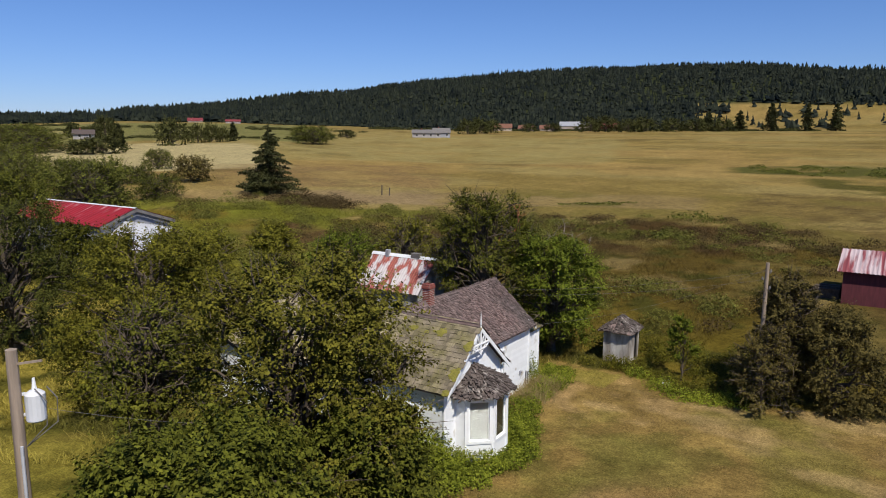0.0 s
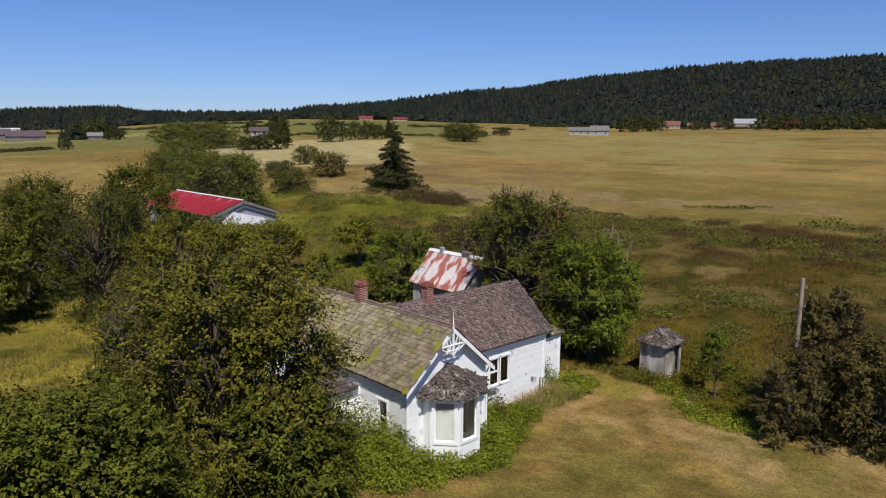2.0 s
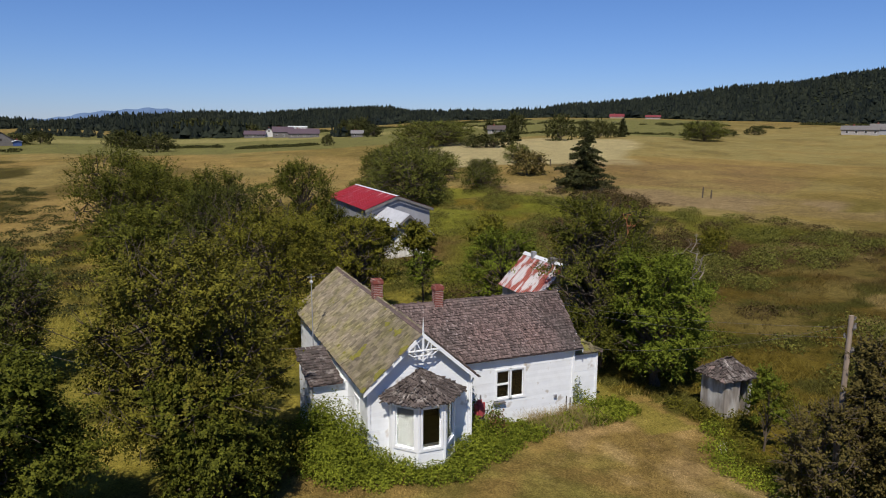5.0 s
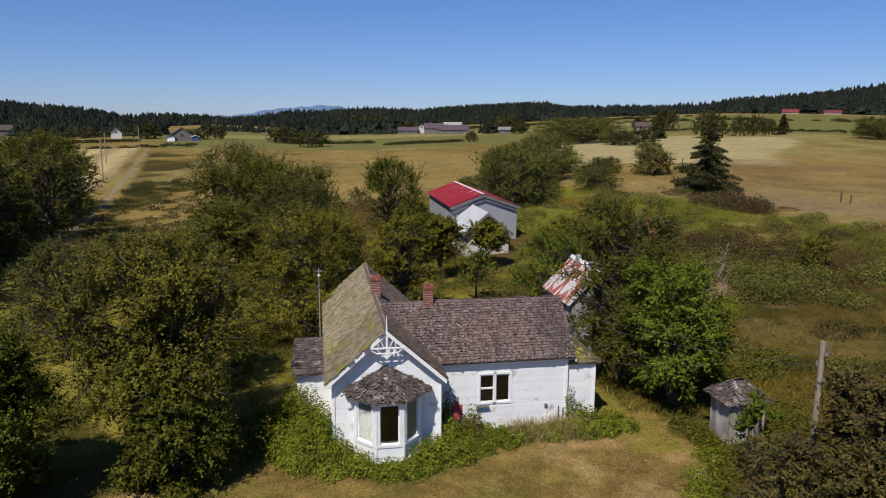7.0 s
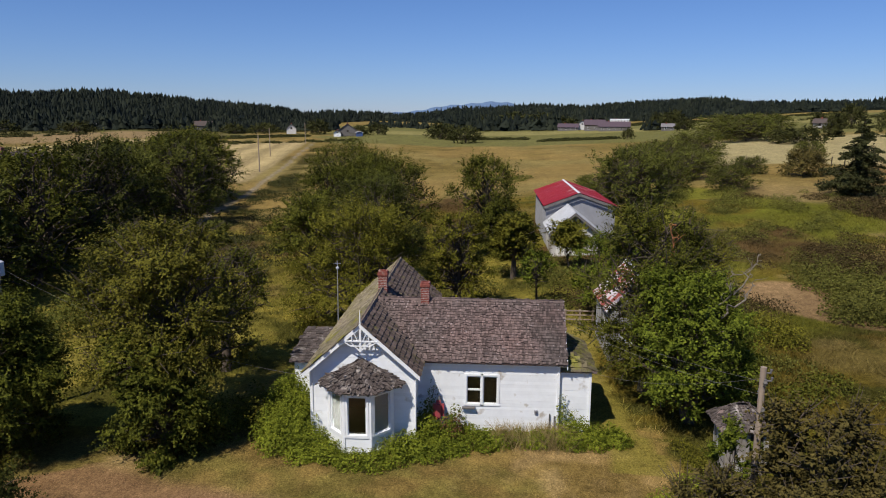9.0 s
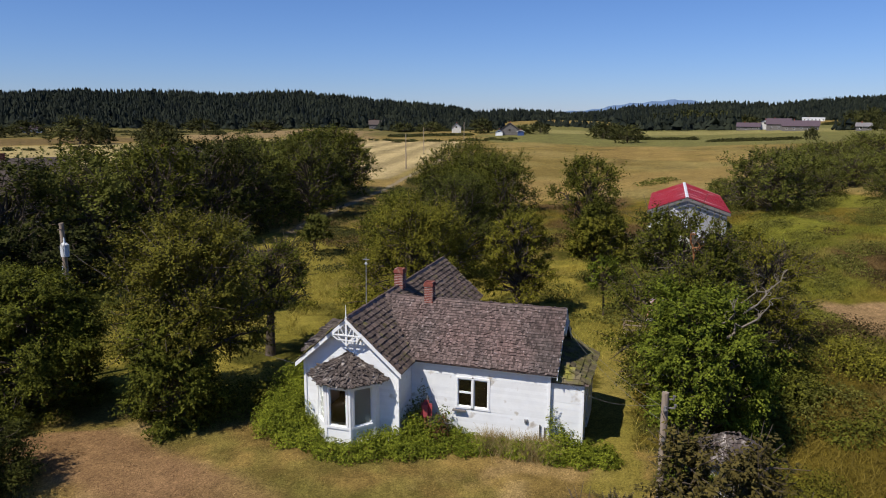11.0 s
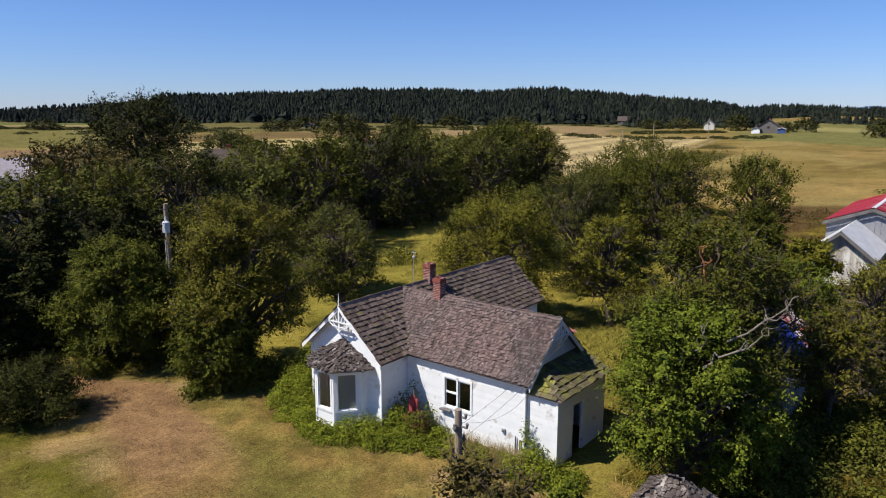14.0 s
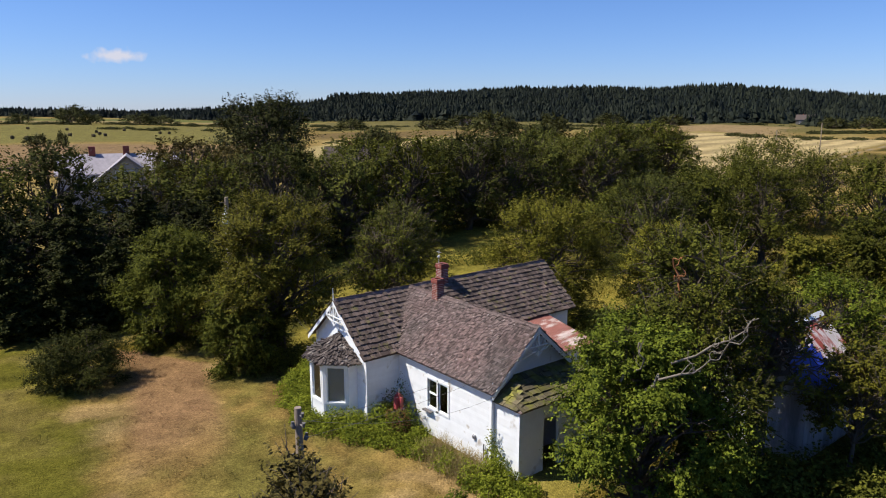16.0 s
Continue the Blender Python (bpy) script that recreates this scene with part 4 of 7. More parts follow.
def shingle_points(poly, course, width, rg, limit):
    """Courses of shakes on a polygon in roof coordinates: rows of (u, v, width)."""
    px = np.array(poly)
    u0, u1, v0, v1 = px[:, 0].min(), px[:, 0].max(), px[:, 1].min(), px[:, 1].max()
    out = []
    v = v0
    while v < v1:
        u = u0 - rg.uniform(0, width)
        while u < u1:
            w = width * rg.uniform(0.6, 1.4)
            out.append((u + w / 2, v + course * 0.5, w))
            u += w
        v += course
    out = np.array(out)
    ok = inside(out[:, 0], out[:, 1], poly)
    if limit is not None:
        ok &= limit(out[:, 0], out[:, 1])
    return out[ok]


def shingled(parent, p0, u, v, poly, mat, course=0.24, width=0.2, seed=1, pieces=0, limit=None, thick=0.028, rough=1.0, gone=0.0):
    """Shakes over a roof plane. The first `pieces` of them are objects of their own, the rest one joined part."""
    rg = np.random.default_rng(seed)
    p0, u, v = Vector(p0), Vector(u).normalized(), Vector(v).normalized()
    n = u.cross(v).normalized()
    if n.z < 0:
        n = -n
    pts = shingle_points(poly, course, width, rg, limit)
    if gone:
        pts = pts[rg.uniform(size=len(pts)) > gone]
    if pieces and len(pts) > pieces:
        order = np.argsort(np.hypot(pts[:, 0] - pts[:, 0].min(), pts[:, 1] - pts[:, 1].mean()))
        single, rest = pts[order[:pieces]], pts[order[pieces:]]
    else:
        single, rest = pts[:0], pts
    U, V, N = np.array(u), np.array(v), np.array(n)
    ln = course * 1.55
    verts, faces = [], []
    for k, (a, b, w) in enumerate(rest):
        t = thick * rg.uniform(0.7, 1.5)
        ang = rg.normal() * 0.035 * rough
        uu, vv = U * math.cos(ang) + V * math.sin(ang), V * math.cos(ang) - U * math.sin(ang)
        lift = abs(rg.normal()) * 0.012 * rough
        c = np.array(p0) + U * a + V * (b - course * 0.5 + rg.normal() * 0.012 * rough)
        hw = w * 0.5 - 0.006
        lo, hi = t + lift, 0.004
        q = [c - uu * hw, c + uu * hw, c + uu * hw + vv * ln, c - uu * hw + vv * ln]
        verts += [q[0], q[1], q[2], q[3], q[0] + N * lo, q[1] + N * lo, q[2] + N * hi, q[3] + N * hi]
        o = 8 * k
        faces += [(o + 4, o + 5, o + 6, o + 7), (o, o + 1, o + 5, o + 4), (o + 1, o + 2, o + 6, o + 5), (o + 3, o, o + 4, o + 7)]
    if len(rest):
        part("roof_covering", fast_mesh("roof_covering", verts, faces), mat, parent, kind="stuff")
    if len(single):
        key = mat.name
        if key not in SHINGLE_SHAPES:
            shapes = []
            for k in range(5):
                t, hw, cut = thick * (0.8 + 0.15 * k), 0.5, 0.02 * (k - 2)
                vv = [(-hw, 0, 0), (hw, cut, 0), (hw, 1, 0), (-hw, 1, 0), (-hw, 0, t), (hw, cut, t), (hw, 1, 0.004), (-hw, 1, 0.004)]
                me = fast_mesh("shingle", vv, [(4, 5, 6, 7), (0, 1, 5, 4), (1, 2, 6, 5), (3, 0, 4, 7)])
                me.materials.append(mat)
                shapes.append(me)
            SHINGLE_SHAPES[key] = shapes
        fr = Matrix((( u.x, v.x, n.x, 0), (u.y, v.y, n.y, 0), (u.z, v.z, n.z, 0), (0, 0, 0, 1)))
        for a, b, w in single:
            c = p0 + u * a + v * (b - course * 0.5 + rg.normal() * 0.012)
            m = Matrix.Translation(c) @ fr @ Matrix.Rotation(rg.normal() * 0.03, 4, "Z") @ Matrix.Rotation(abs(rg.normal()) * -0.01, 4, "X") @ Matrix.Diagonal((w - 0.012, ln, 1, 1))
            part("shingle", SHINGLE_SHAPES[key][rg.integers(0, 5)], None, parent, m=m)


def deck(parent, poly, down, mat, name="roof_deck"):
    """A roof slab under its covering."""
    return part(name, prism(bmesh.new(), poly, down), mat, parent)


def sash(parent, p0, u, n, w, z0, z1, split=True, name="window", blind=None, depth=0.05):
    """A sash window set in an opening: casing proud of the wall, frame, rails, panes of glass."""
    p0, u, n = Vector(p0), Vector(u), Vector(n)
    up = Vector((0, 0, 1))
    bm = bmesh.new()
    f = 0.09
    for a, b, c, d in ((-f, w + f, z1, z1 + f), (-f - 0.03, w + f + 0.03, z0 - f, z0), (-f, 0, z0, z1), (w, w + f, z0, z1)):
        prism(bm, [p0 + u * a + up * c, p0 + u * b + up * c, p0 + u * b + up * d, p0 + u * a + up * d], n * 0.045)
    win = part(name, bm, M_TRIM, parent, "white painted window casing")
    bm = bmesh.new()
    s = 0.045
    zs = [(z0, z1)] if not split else [(z0, (z0 + z1) / 2), ((z0 + z1) / 2, z1)]
    for c0, c1 in zs:
        for a, b, c, d in ((0, w, c0, c0 + s), (0, w, c1 - s, c1), (0, s, c0 + s, c1 - s), (w - s, w, c0 + s, c1 - s)):
            prism(bm, [p0 + u * a + up * c - n * 0.02, p0 + u * b + up * c - n * 0.02, p0 + u * b + up * d - n * 0.02, p0 + u * a + up * d - n * 0.02], -n * 0.04)
    part("sash_frame", bm, M_TRIM, win)
    for c0, c1 in zs:
        bm = bmesh.new()
        prism(bm, [p0 + u * s + up * (c0 + s) - n * 0.035, p0 + u * (w - s) + up * (c0 + s) - n * 0.035, p0 + u * (w - s) + up * (c1 - s) - n * 0.035, p0 + u * s + up * (c1 - s) - n * 0.035], -n * 0.006)
        g = part("pane", bm, M_GLASS, win)
        g.visible_shadow = False
    if blind:
        bm = bmesh.new()
        prism(bm, [p0 + u * 0.02 + up * (z0 + 0.02) - n * 0.07, p0 + u * (w - 0.02) + up * (z0 + 0.02) - n * 0.07, p0 + u * (w - 0.02) + up * (z1 - 0.02) - n * 0.07, p0 + u * 0.02 + up * (z1 - 0.02) - n * 0.07], -n * 0.01)
        part("blind", bm, blind, win, "drawn white blind")
    return win


def chimney(parent, x, y, z0, z1, w=0.42, pot=False):
    bm = boxed(x - w / 2, x + w / 2, y - w / 2, y + w / 2, z0, z1 - 0.22, 0.008)
    c = part("chimney", bm, M_BRICK, parent, "red brick chimney with a corbelled top")
    bm = bmesh.new()
    box(bm, x - w / 2 - 0.035, x + w / 2 + 0.035, y - w / 2 - 0.035, y + w / 2 + 0.035, z1 - 0.22, z1 - 0.08, 0.01)
    for a, b, c2, d in ((-1, 1, -1, -0.6), (-1, 1, 0.6, 1), (-1, -0.6, -0.6, 0.6), (0.6, 1, -0.6, 0.6)):
        h = w / 2 + 0.01
        box(bm, x + a * h, x + b * h, y + c2 * h, y + d * h, z1 - 0.08, z1, 0)
    part("chimney_cap", bm, M_BRICK, c)
    bm = bmesh.new()
    k = z0 + 0.09
    while k < z1 - 0.24:
        h = w / 2 + 0.004
        box(bm, x - h, x + h, y - h, y + h, k, k + 0.012, 0)
        k += 0.085
    part("mortar_joint", bm, M_GREYWOOD, c, "pale worn mortar joints", kind="stuff")


def gable_frame(parent, x, y, z, n, half, rise, run):
    """Bargeboards and the king-post ornament of a gable. n: outward; the gable spans along y or x."""
    n = Vector(n)
    s = Vector((0, 1, 0)) if abs(n.x) > 0.5 else Vector((1, 0, 0))
    top = Vector((x, y, z))
    up = Vector((0, 0, 1))
    for sg in (-1, 1):
        bm = bmesh.new()
        q0, q1 = top - up * 0.02, top + s * sg * run - up * (rise + 0.02)
        prism(bm, [q0, q1, q1 - up * 0.2, q0 - up * 0.2], n * 0.04)
        part("bargeboard", bm, M_TRIM, parent, "white painted bargeboard")
    orn = bmesh.new()
    sl = rise / run
    o = n * 0.012
    bar(orn, top + up * 0.05 + o, top - up * 1.25 + o, 0.09, 0.05, n)
    hw = 0.66 / sl
    bar(orn, top - up * 0.78 - s * hw + o, top - up * 0.78 + s * hw + o, 0.05, 0.08, n)
    bar(orn, top - up * 1.0 - s * 0.42 + o, top - up * 1.0 + s * 0.42 + o, 0.04, 0.06, n)
    for sg in (-1, 1):
        bar(orn, top - up * 0.75 + s * sg * 0.12 + o, top - up * 0.42 + s * sg * 0.27 + o, 0.04, 0.04, n)
        bar(orn, top - up * 0.75 + s * sg * 0.36 + o, top - up * 0.5 + s * sg * 0.36 + o, 0.04, 0.04, n)
        bar(orn, top - up * 1.2 + s * sg * 0.04 + o, top - up * 0.85 + s * sg * 0.4 + o, 0.04, 0.04, n)
        bar(orn, top - up * 1.0 + s * sg * 0.42 + o, top - up * 0.78 + s * sg * hw + o, 0.04, 0.04, n)
    part("gable_ornament", orn, M_TRIM, parent, "white stick-work king post ornament")
    bm = tube(bmesh.new(), [top - up * 0.05 + o, top + up * 0.3 + o, top + up * 0.62 + o], [0.035, 0.022, 0.006], 6)
    if abs(n.x) > 0.5:
        part("finial", bm, M_TRIM, parent, "thin pointed finial")


# ---- the farmhouse ----
RY, RZ, EZ = 24.99, 5.67, 3.4
FX, BX = -14.75, -29.05
EY0, EY1 = 22.43, 27.55
WX, WE = -19.15, -16.59
WN = 34.0
PITCH = (RZ - EZ) / (RY - EY0)
WALLX, WALLB, WY0, WY1 = -15.1, -28.7, 22.72, 27.26
WWX0, WWX1, WWN = -16.86, -21.44, 33.68
TOP = EZ + (WY0 - EY0) * PITCH - 0.06

house = thing("farmhouse", (-20, 27, 0), "abandoned white clapboard farmhouse with mossy shingled gable roofs", "house")
GRISE = (RY - WY0) * PITCH
# front gable wall
front_holes = [(23.75 - WY0, 26.2 - WY0, 0.5, 2.95)]
wall = part("wall", wall_slab((WALLX, WY0, 0), (0, 1, 0), (1, 0, 0), WY1 - WY0, 0, TOP, front_holes, gable=GRISE), M_WHITE, house, "front gable wall, white clapboard")
clapboards(wall, (WALLX, WY0, 0), (0, 1, 0), (1, 0, 0), WY1 - WY0, 0.3, TOP, front_holes, gable=GRISE, seed=2)
# rear gable wall
wall = part("wall", wall_slab((WALLB, WY0, 0), (0, 1, 0), (-1, 0, 0), WY1 - WY0, 0, TOP, (), gable=GRISE), M_WHITE, house)
# south wall
sw = [(1.1, 1.75, 1.0, 2.45), (8.0, 8.8, 1.0, 2.45)]
wall = part("wall", wall_slab((WALLX - 0.14, WY0, 0), (-1, 0, 0), (0, -1, 0), WALLX - WALLB - 0.28, 0, TOP, sw), M_WHITE, house)
clapboards(wall, (WALLX, WY0, 0), (-1, 0, 0), (0, -1, 0), WALLX - WALLB, 0.3, TOP, [(a + 0.14, b + 0.14, c, d) for a, b, c, d in sw], seed=3)
for a, b, c, d in sw:
    sash(wall, (WALLX - 0.14 - a, WY0, 0), (-1, 0, 0), (0, -1, 0), b - a, c, d)
# north wall, in front of and behind the wing
wall = part("wall", wall_slab((WALLX - 0.14, WY1, 0), (-1, 0, 0), (0, 1, 0), WALLX - WALLB - 0.28, 0, TOP, ()), M_WHITE, house)
clapboards(wall, (WALLX, WY1, 0), (-1, 0, 0), (0, 1, 0), WALLX - WWX0, 0.3, TOP, (), seed=4)
clapboards(wall, (WWX1, WY1, 0), (-1, 0, 0), (0, 1, 0), WWX1 - WALLB, 0.3, TOP, (), seed=5)
# wing walls
ww = [(29.46 - WY1, 30.94 - WY1, 1.3, 2.7)]
wall = part("wall", wall_slab((WWX0, WY1, 0), (0, 1, 0), (1, 0, 0), WWN - WY1, 0, TOP, ww), M_WHITE, house, "wing wall, white clapboard with peeling paint")
clapboards(wall, (WWX0, WY1, 0), (0, 1, 0), (1, 0, 0), WWN - WY1, 0.3, TOP, ww, seed=6)
sash(wall, (WWX0, 29.5, 0), (0, 1, 0), (1, 0, 0), 0.66, 1.33, 2.67, True)
sash(wall, (WWX0, 30.25, 0), (0, 1, 0), (1, 0, 0), 0.66, 1.33, 2.67, False)
part("window_box", boxed(WWX0 + 0.03, WWX0 + 0.2, 29.3, 29.9, 1.13, 1.19), M_BARNDARK, wall, "dark flat board under the sill")
part("window_mullion", boxed(WWX0 - 0.1, WWX0 + 0.05, 30.16, 30.25, 1.3, 2.7), M_TRIM, wall)
door_hole = [(1.7, 2.5, 0.1, 2.1)]
wall = part("wall", wall_slab((WWX0 - 0.14, WWN, 0), (-1, 0, 0), (0, 1, 0), WWX0 - WWX1 - 0.28, 0, TOP, door_hole, gable=(WWX0 - WWX1 - 0.28) / 2 * PITCH), M_WHITE, house)
clapboards(wall, (WWX0, WWN, 0), (-1, 0, 0), (0, 1, 0), WWX0 - WWX1, 0.3, TOP, [(1.84, 2.64, 0.1, 2.1)], gable=(WWX0 - WWX1) / 2 * PITCH, seed=7)
wall = part("wall", wall_slab((WWX1, WY1, 0), (0, 1, 0), (-1, 0, 0), WWN - WY1, 0, TOP, ()), M_WHITE, house)
clapboards(wall, (WWX1, WY1, 0), (0, 1, 0), (-1, 0, 0), WWN - WY1, 0.3, TOP, (), seed=8)
part("interior_floor", prism(bmesh.new(), [(WALLX - 0.14, WY0 + 0.14, 0.35), (WALLX - 0.14, WY1 - 0.14, 0.35), (WWX0 - 0.14, WY1 - 0.14, 0.35), (WWX0 - 0.14, WWN - 0.14, 0.35), (WWX1 + 0.14, WWN - 0.14, 0.35), (WWX1 + 0.14, WY1 - 0.14, 0.35), (WALLB + 0.14, WY1 - 0.14, 0.35), (WALLB + 0.14, WY0 + 0.14, 0.35)], (0, 0, -0.1)), M_DARK, house, "dark bare floor inside")
part("interior_partition", boxed(-18.4, -18.3, WY0 + 0.15, WWN - 0.15, 0.36, TOP), M_DARK, house, "dark inner partition")
for a, b, c, d in ((WALLX + 0.0, WALLX + 0.06, WY0 - 0.04, WY0 + 0.08), (WALLX + 0.0, WALLX + 0.06, WY1 - 0.08, WY1 + 0.04), (WWX0 + 0.0, WWX0 + 0.06, WWN - 0.08, WWN + 0.04)):
    part("corner_board", boxed(a, b, c, d, 0.1, TOP), M_TRIM, house)

# roofs
south = [(FX, EY0, EZ), (BX, EY0, EZ), (BX, RY, RZ), (FX, RY, RZ)]
roof = deck(house, south, (0, 0, -0.09), M_SHINGLE, "roof")
roof["label"] = "mossy south roof slope of split shingles"
SL = math.hypot(RY - EY0, RZ - EZ)
LM = FX - BX
shingled(roof, (FX, EY0, EZ), (-1, 0, 0), (0, RY - EY0, RZ - EZ), [(-0.03, -0.03), (LM, -0.03), (LM, SL), (-0.03, SL)], M_MOSS, 0.215, 0.2, seed=11, pieces=300, thick=0.03)
roof = part("roof", prism(bmesh.new(), [(FX, EY1, EZ), (FX, RY, RZ), (WX, RY, RZ), (WE, EY1, EZ)], (0, 0, -0.09)), M_SHINGLE, house, "mossy north roof slope of split shingles")
shingled(roof, (FX, EY1, EZ), (-1, 0, 0), (0, RY - EY1, RZ - EZ), [(-0.03, -0.03), (LM, -0.03), (LM, SL), (-0.03, SL)], M_MOSSNORTH, 0.26, 0.16, seed=12, pieces=160, thick=0.05,
         limit=lambda u, v: (FX - u) > WX + (1 - v / SL) * (WE - WX) - 0.1)
roof = part("roof", prism(bmesh.new(), [(WX, RY, RZ), (BX, RY, RZ), (BX, EY1, EZ), (2 * WX - WE, EY1, EZ)], (0, 0, -0.09)), M_SHINGLE, house, "brown north roof slope behind the wing")
shingled(roof, (FX, EY1, EZ), (-1, 0, 0), (0, RY - EY1, RZ - EZ), [(-0.03, -0.03), (LM, -0.03), (LM, SL), (-0.03, SL)], M_MOSSNORTH, 0.26, 0.16, seed=13, thick=0.05,
         limit=lambda u, v: (FX - u) < WX - (1 - v / SL) * (WE - WX) + 0.1)


def moss_cushions(owner, p0, u, v, spots, seed, label):
    """Low moss lumps lying on a roof plane; spots are (along, up) pairs."""
    rg = np.random.default_rng(seed)
    p0, u, v = Vector(p0), Vector(u).normalized(), Vector(v).normalized()
    n = u.cross(v)
    n = n if n.z > 0 else -n
    U, V, N = np.array(u), np.array(v), np.array(n)
    verts, faces = [], []
    for a, b in spots:
        c = np.array(p0) + U * a + V * b + N * 0.03
        s, o = rg.uniform(0.03, 0.1), len(verts)
        for k in range(5):
            w = 1.257 * k + rg.uniform(-0.3, 0.3)
            verts.append(c + (U * math.cos(w) * 1.3 + V * math.sin(w)) * s * rg.uniform(0.7, 1.2))
        verts.append(c + N * rg.uniform(0.015, 0.04))
        faces += [(o + k, o + (k + 1) % 5, o + 5) for k in range(5)]
    part("moss", fast_mesh("moss", verts, faces, True), L_MOSS, owner, label, "stuff")


mg = np.random.default_rng(88)
mu, mv = mg.uniform(0, 1, 26000) ** 1.7 * LM, mg.uniform(-0.02, SL, 26000)
keep = (fbm(mu * 1.3, mv * 2.2, 71, 3) + 0.24 * np.exp(-mu / 0.5) > 0.79) & (mg.uniform(size=26000) < 0.3)
moss_cushions([o for o in house.children if o.name.startswith("roof")][0], (FX, EY0, EZ), (-1, 0, 0), (0, RY - EY0, RZ - EZ), list(zip(mu[keep], mv[keep])), 89, "yellow-green moss cushions")
LW = WN - RY
roof = part("roof", prism(bmesh.new(), [(WE, EY1, EZ), (WX, RY, RZ), (WX, WN, RZ), (WE, WN, EZ)], (0, 0, -0.09)), M_SHINGLE, house, "grey-brown shingled roof slope of the wing")
SW = math.hypot(WE - WX, RZ - EZ)
shingled(roof, (WE, WN, EZ), (0, -1, 0), (WX - WE, 0, RZ - EZ), [(-0.03, -0.03), (LW, -0.03), (LW, SW), (-0.03, SW)], M_SHINGLE, 0.15, 0.095, seed=14, pieces=300, thick=0.034, rough=1.9,
         limit=lambda u, v: (WN - u) - RY > (1 - v / SW) * (EY1 - RY) - 0.1)
roof = part("roof", prism(bmesh.new(), [(2 * WX - WE, EY1, EZ), (2 * WX - WE, WN, EZ), (WX, WN, RZ), (WX, RY, RZ)], (0, 0, -0.09)), M_SHINGLE, house)
shingled(roof, (2 * WX - WE, WN, EZ), (0, -1, 0), (WE - WX, 0, RZ - EZ), [(-0.03, -0.03), (LW, -0.03), (LW, SW), (-0.03, SW)], M_SHINGLE, 0.15, 0.1, seed=15, thick=0.034,
         limit=lambda u, v: (WN - u) - RY > (1 - v / SW) * (EY1 - RY) - 0.1)
for p, q, nm in (((FX + 0.02, RY, RZ + 0.03), (BX, RY, RZ + 0.03), "ridge_cap"), ((WX, RY, RZ + 0.03), (WX, WN + 0.02, RZ + 0.03), "ridge_cap")):
    bm = bmesh.new()
    p, q = Vector(p), Vector(q)
    sd = (q - p).normalized().cross(Vector((0, 0, 1)))
    for sg in (-1, 1):
        dn = Vector((0, 0, -0.12 * PITCH))
        prism(bm, [p, q, q + sd * sg * 0.12 + dn, p + sd * sg * 0.12 + dn], (0, 0, 0.025))
    part(nm, bm, M_SHINGLE, house, "weathered ridge boards")
gable_frame(house, FX, RY, RZ - 0.03, (1, 0, 0), 2.5, RZ - EZ, RY - EY0)
gable_frame(house, WX, WN, RZ - 0.03, (0, 1, 0), 2.5, RZ - EZ, WE - WX)
part("soffit", boxed(WWX0 + 0.02, WE - 0.06, EY1 + 0.1, WN, EZ - 0.14, EZ - 0.11), M_TRIM, house)
chimney(house, -21.25, 25.05, 5.3, 6.55, 0.46)
chimney(house, -19.1, 27.4, 5.2, 6.5, 0.42)

# bay window
bay = [(-15.1, 23.6), (-14.62, 23.6), (-13.74, 24.4), (-13.74, 25.58), (-14.62, 26.38), (-15.1, 26.38)]
BZ0, BZ1 = 0.15, 2.98
bayw = part("bay_window", wall_slab((-15.1, 23.6, 0), (1, 0, 0), (0, -1, 0), 0.48, BZ0, BZ1, thick=0.08), M_TRIM, house, "canted white bay window with panelled base")
for k in range(1, 4):
    a, b = Vector((*bay[k], 0)), Vector((*bay[k + 1], 0))
    u = (b - a).normalized()
    n = Vector((u.y, -u.x, 0))
    w = (b - a).length
    m = 0.17 if k != 2 else 0.19
    wl = part("bay_wall", wall_slab(a, u, n, w, BZ0, BZ1, [(m, w - m, 1.05, 2.74)], thick=0.08), M_TRIM, bayw)
    sash(wl, a + u * m, u, n, w - 2 * m, 1.05, 2.74, False, blind=M_BOARDWHITE if k in (1, 3) else None)
    bm = bmesh.new()
    for s in (0.03, w - 0.03):
        bar(bm, a + u * s + n * 0.012 + Vector((0, 0, BZ0)), a + u * s + n * 0.012 + Vector((0, 0, BZ1)), 0.09, 0.05, n)
    up = Vector((0, 0, 1))
    for zz, dd in ((0.92, 0.07), (0.2, 0.12)):
        prism(bm, [a + up * zz, b + up * zz, b + up * (zz + dd), a + up * (zz + dd)], n * 0.04)
    part("bay_trim", bm, M_TRIM, wl)
part("bay_wall", wall_slab((-14.62, 26.38, 0), (-1, 0, 0), (0, 1, 0), 0.48, BZ0, BZ1, thick=0.08), M_TRIM, bayw)
apex0 = Vector((-15.08, 24.99, 3.98))
eave = [Vector(p) for p in ((-15.1, 23.22, 3.02), (-14.5, 23.22, 3.0), (-13.46, 24.25, 2.99), (-13.46, 25.73, 2.99), (-14.5, 26.76, 3.0), (-15.1, 26.76, 3.02))]
for k in range(5):
    a, b = eave[k], eave[k + 1]
    bm = bmesh.new()
    prism(bm, [a, b, apex0], (0, 0, -0.05))
    br = part("bay_roof", bm, M_BAYROOF, bayw, "ragged broken shakes on the bay roof")
    u = (b - a).normalized()
    n = (b - a).cross(apex0 - a).normalized()
    if n.z < 0:
        n = -n
    v = n.cross(u)
    ap = apex0 - a
    shingled(br, a, u, v, [(0, -0.04), ((b - a).length, -0.04), (ap.dot(u), ap.dot(v))], M_BAYROOF, 0.19, 0.075, seed=30 + k, thick=0.022, rough=4.5, gone=0.1)
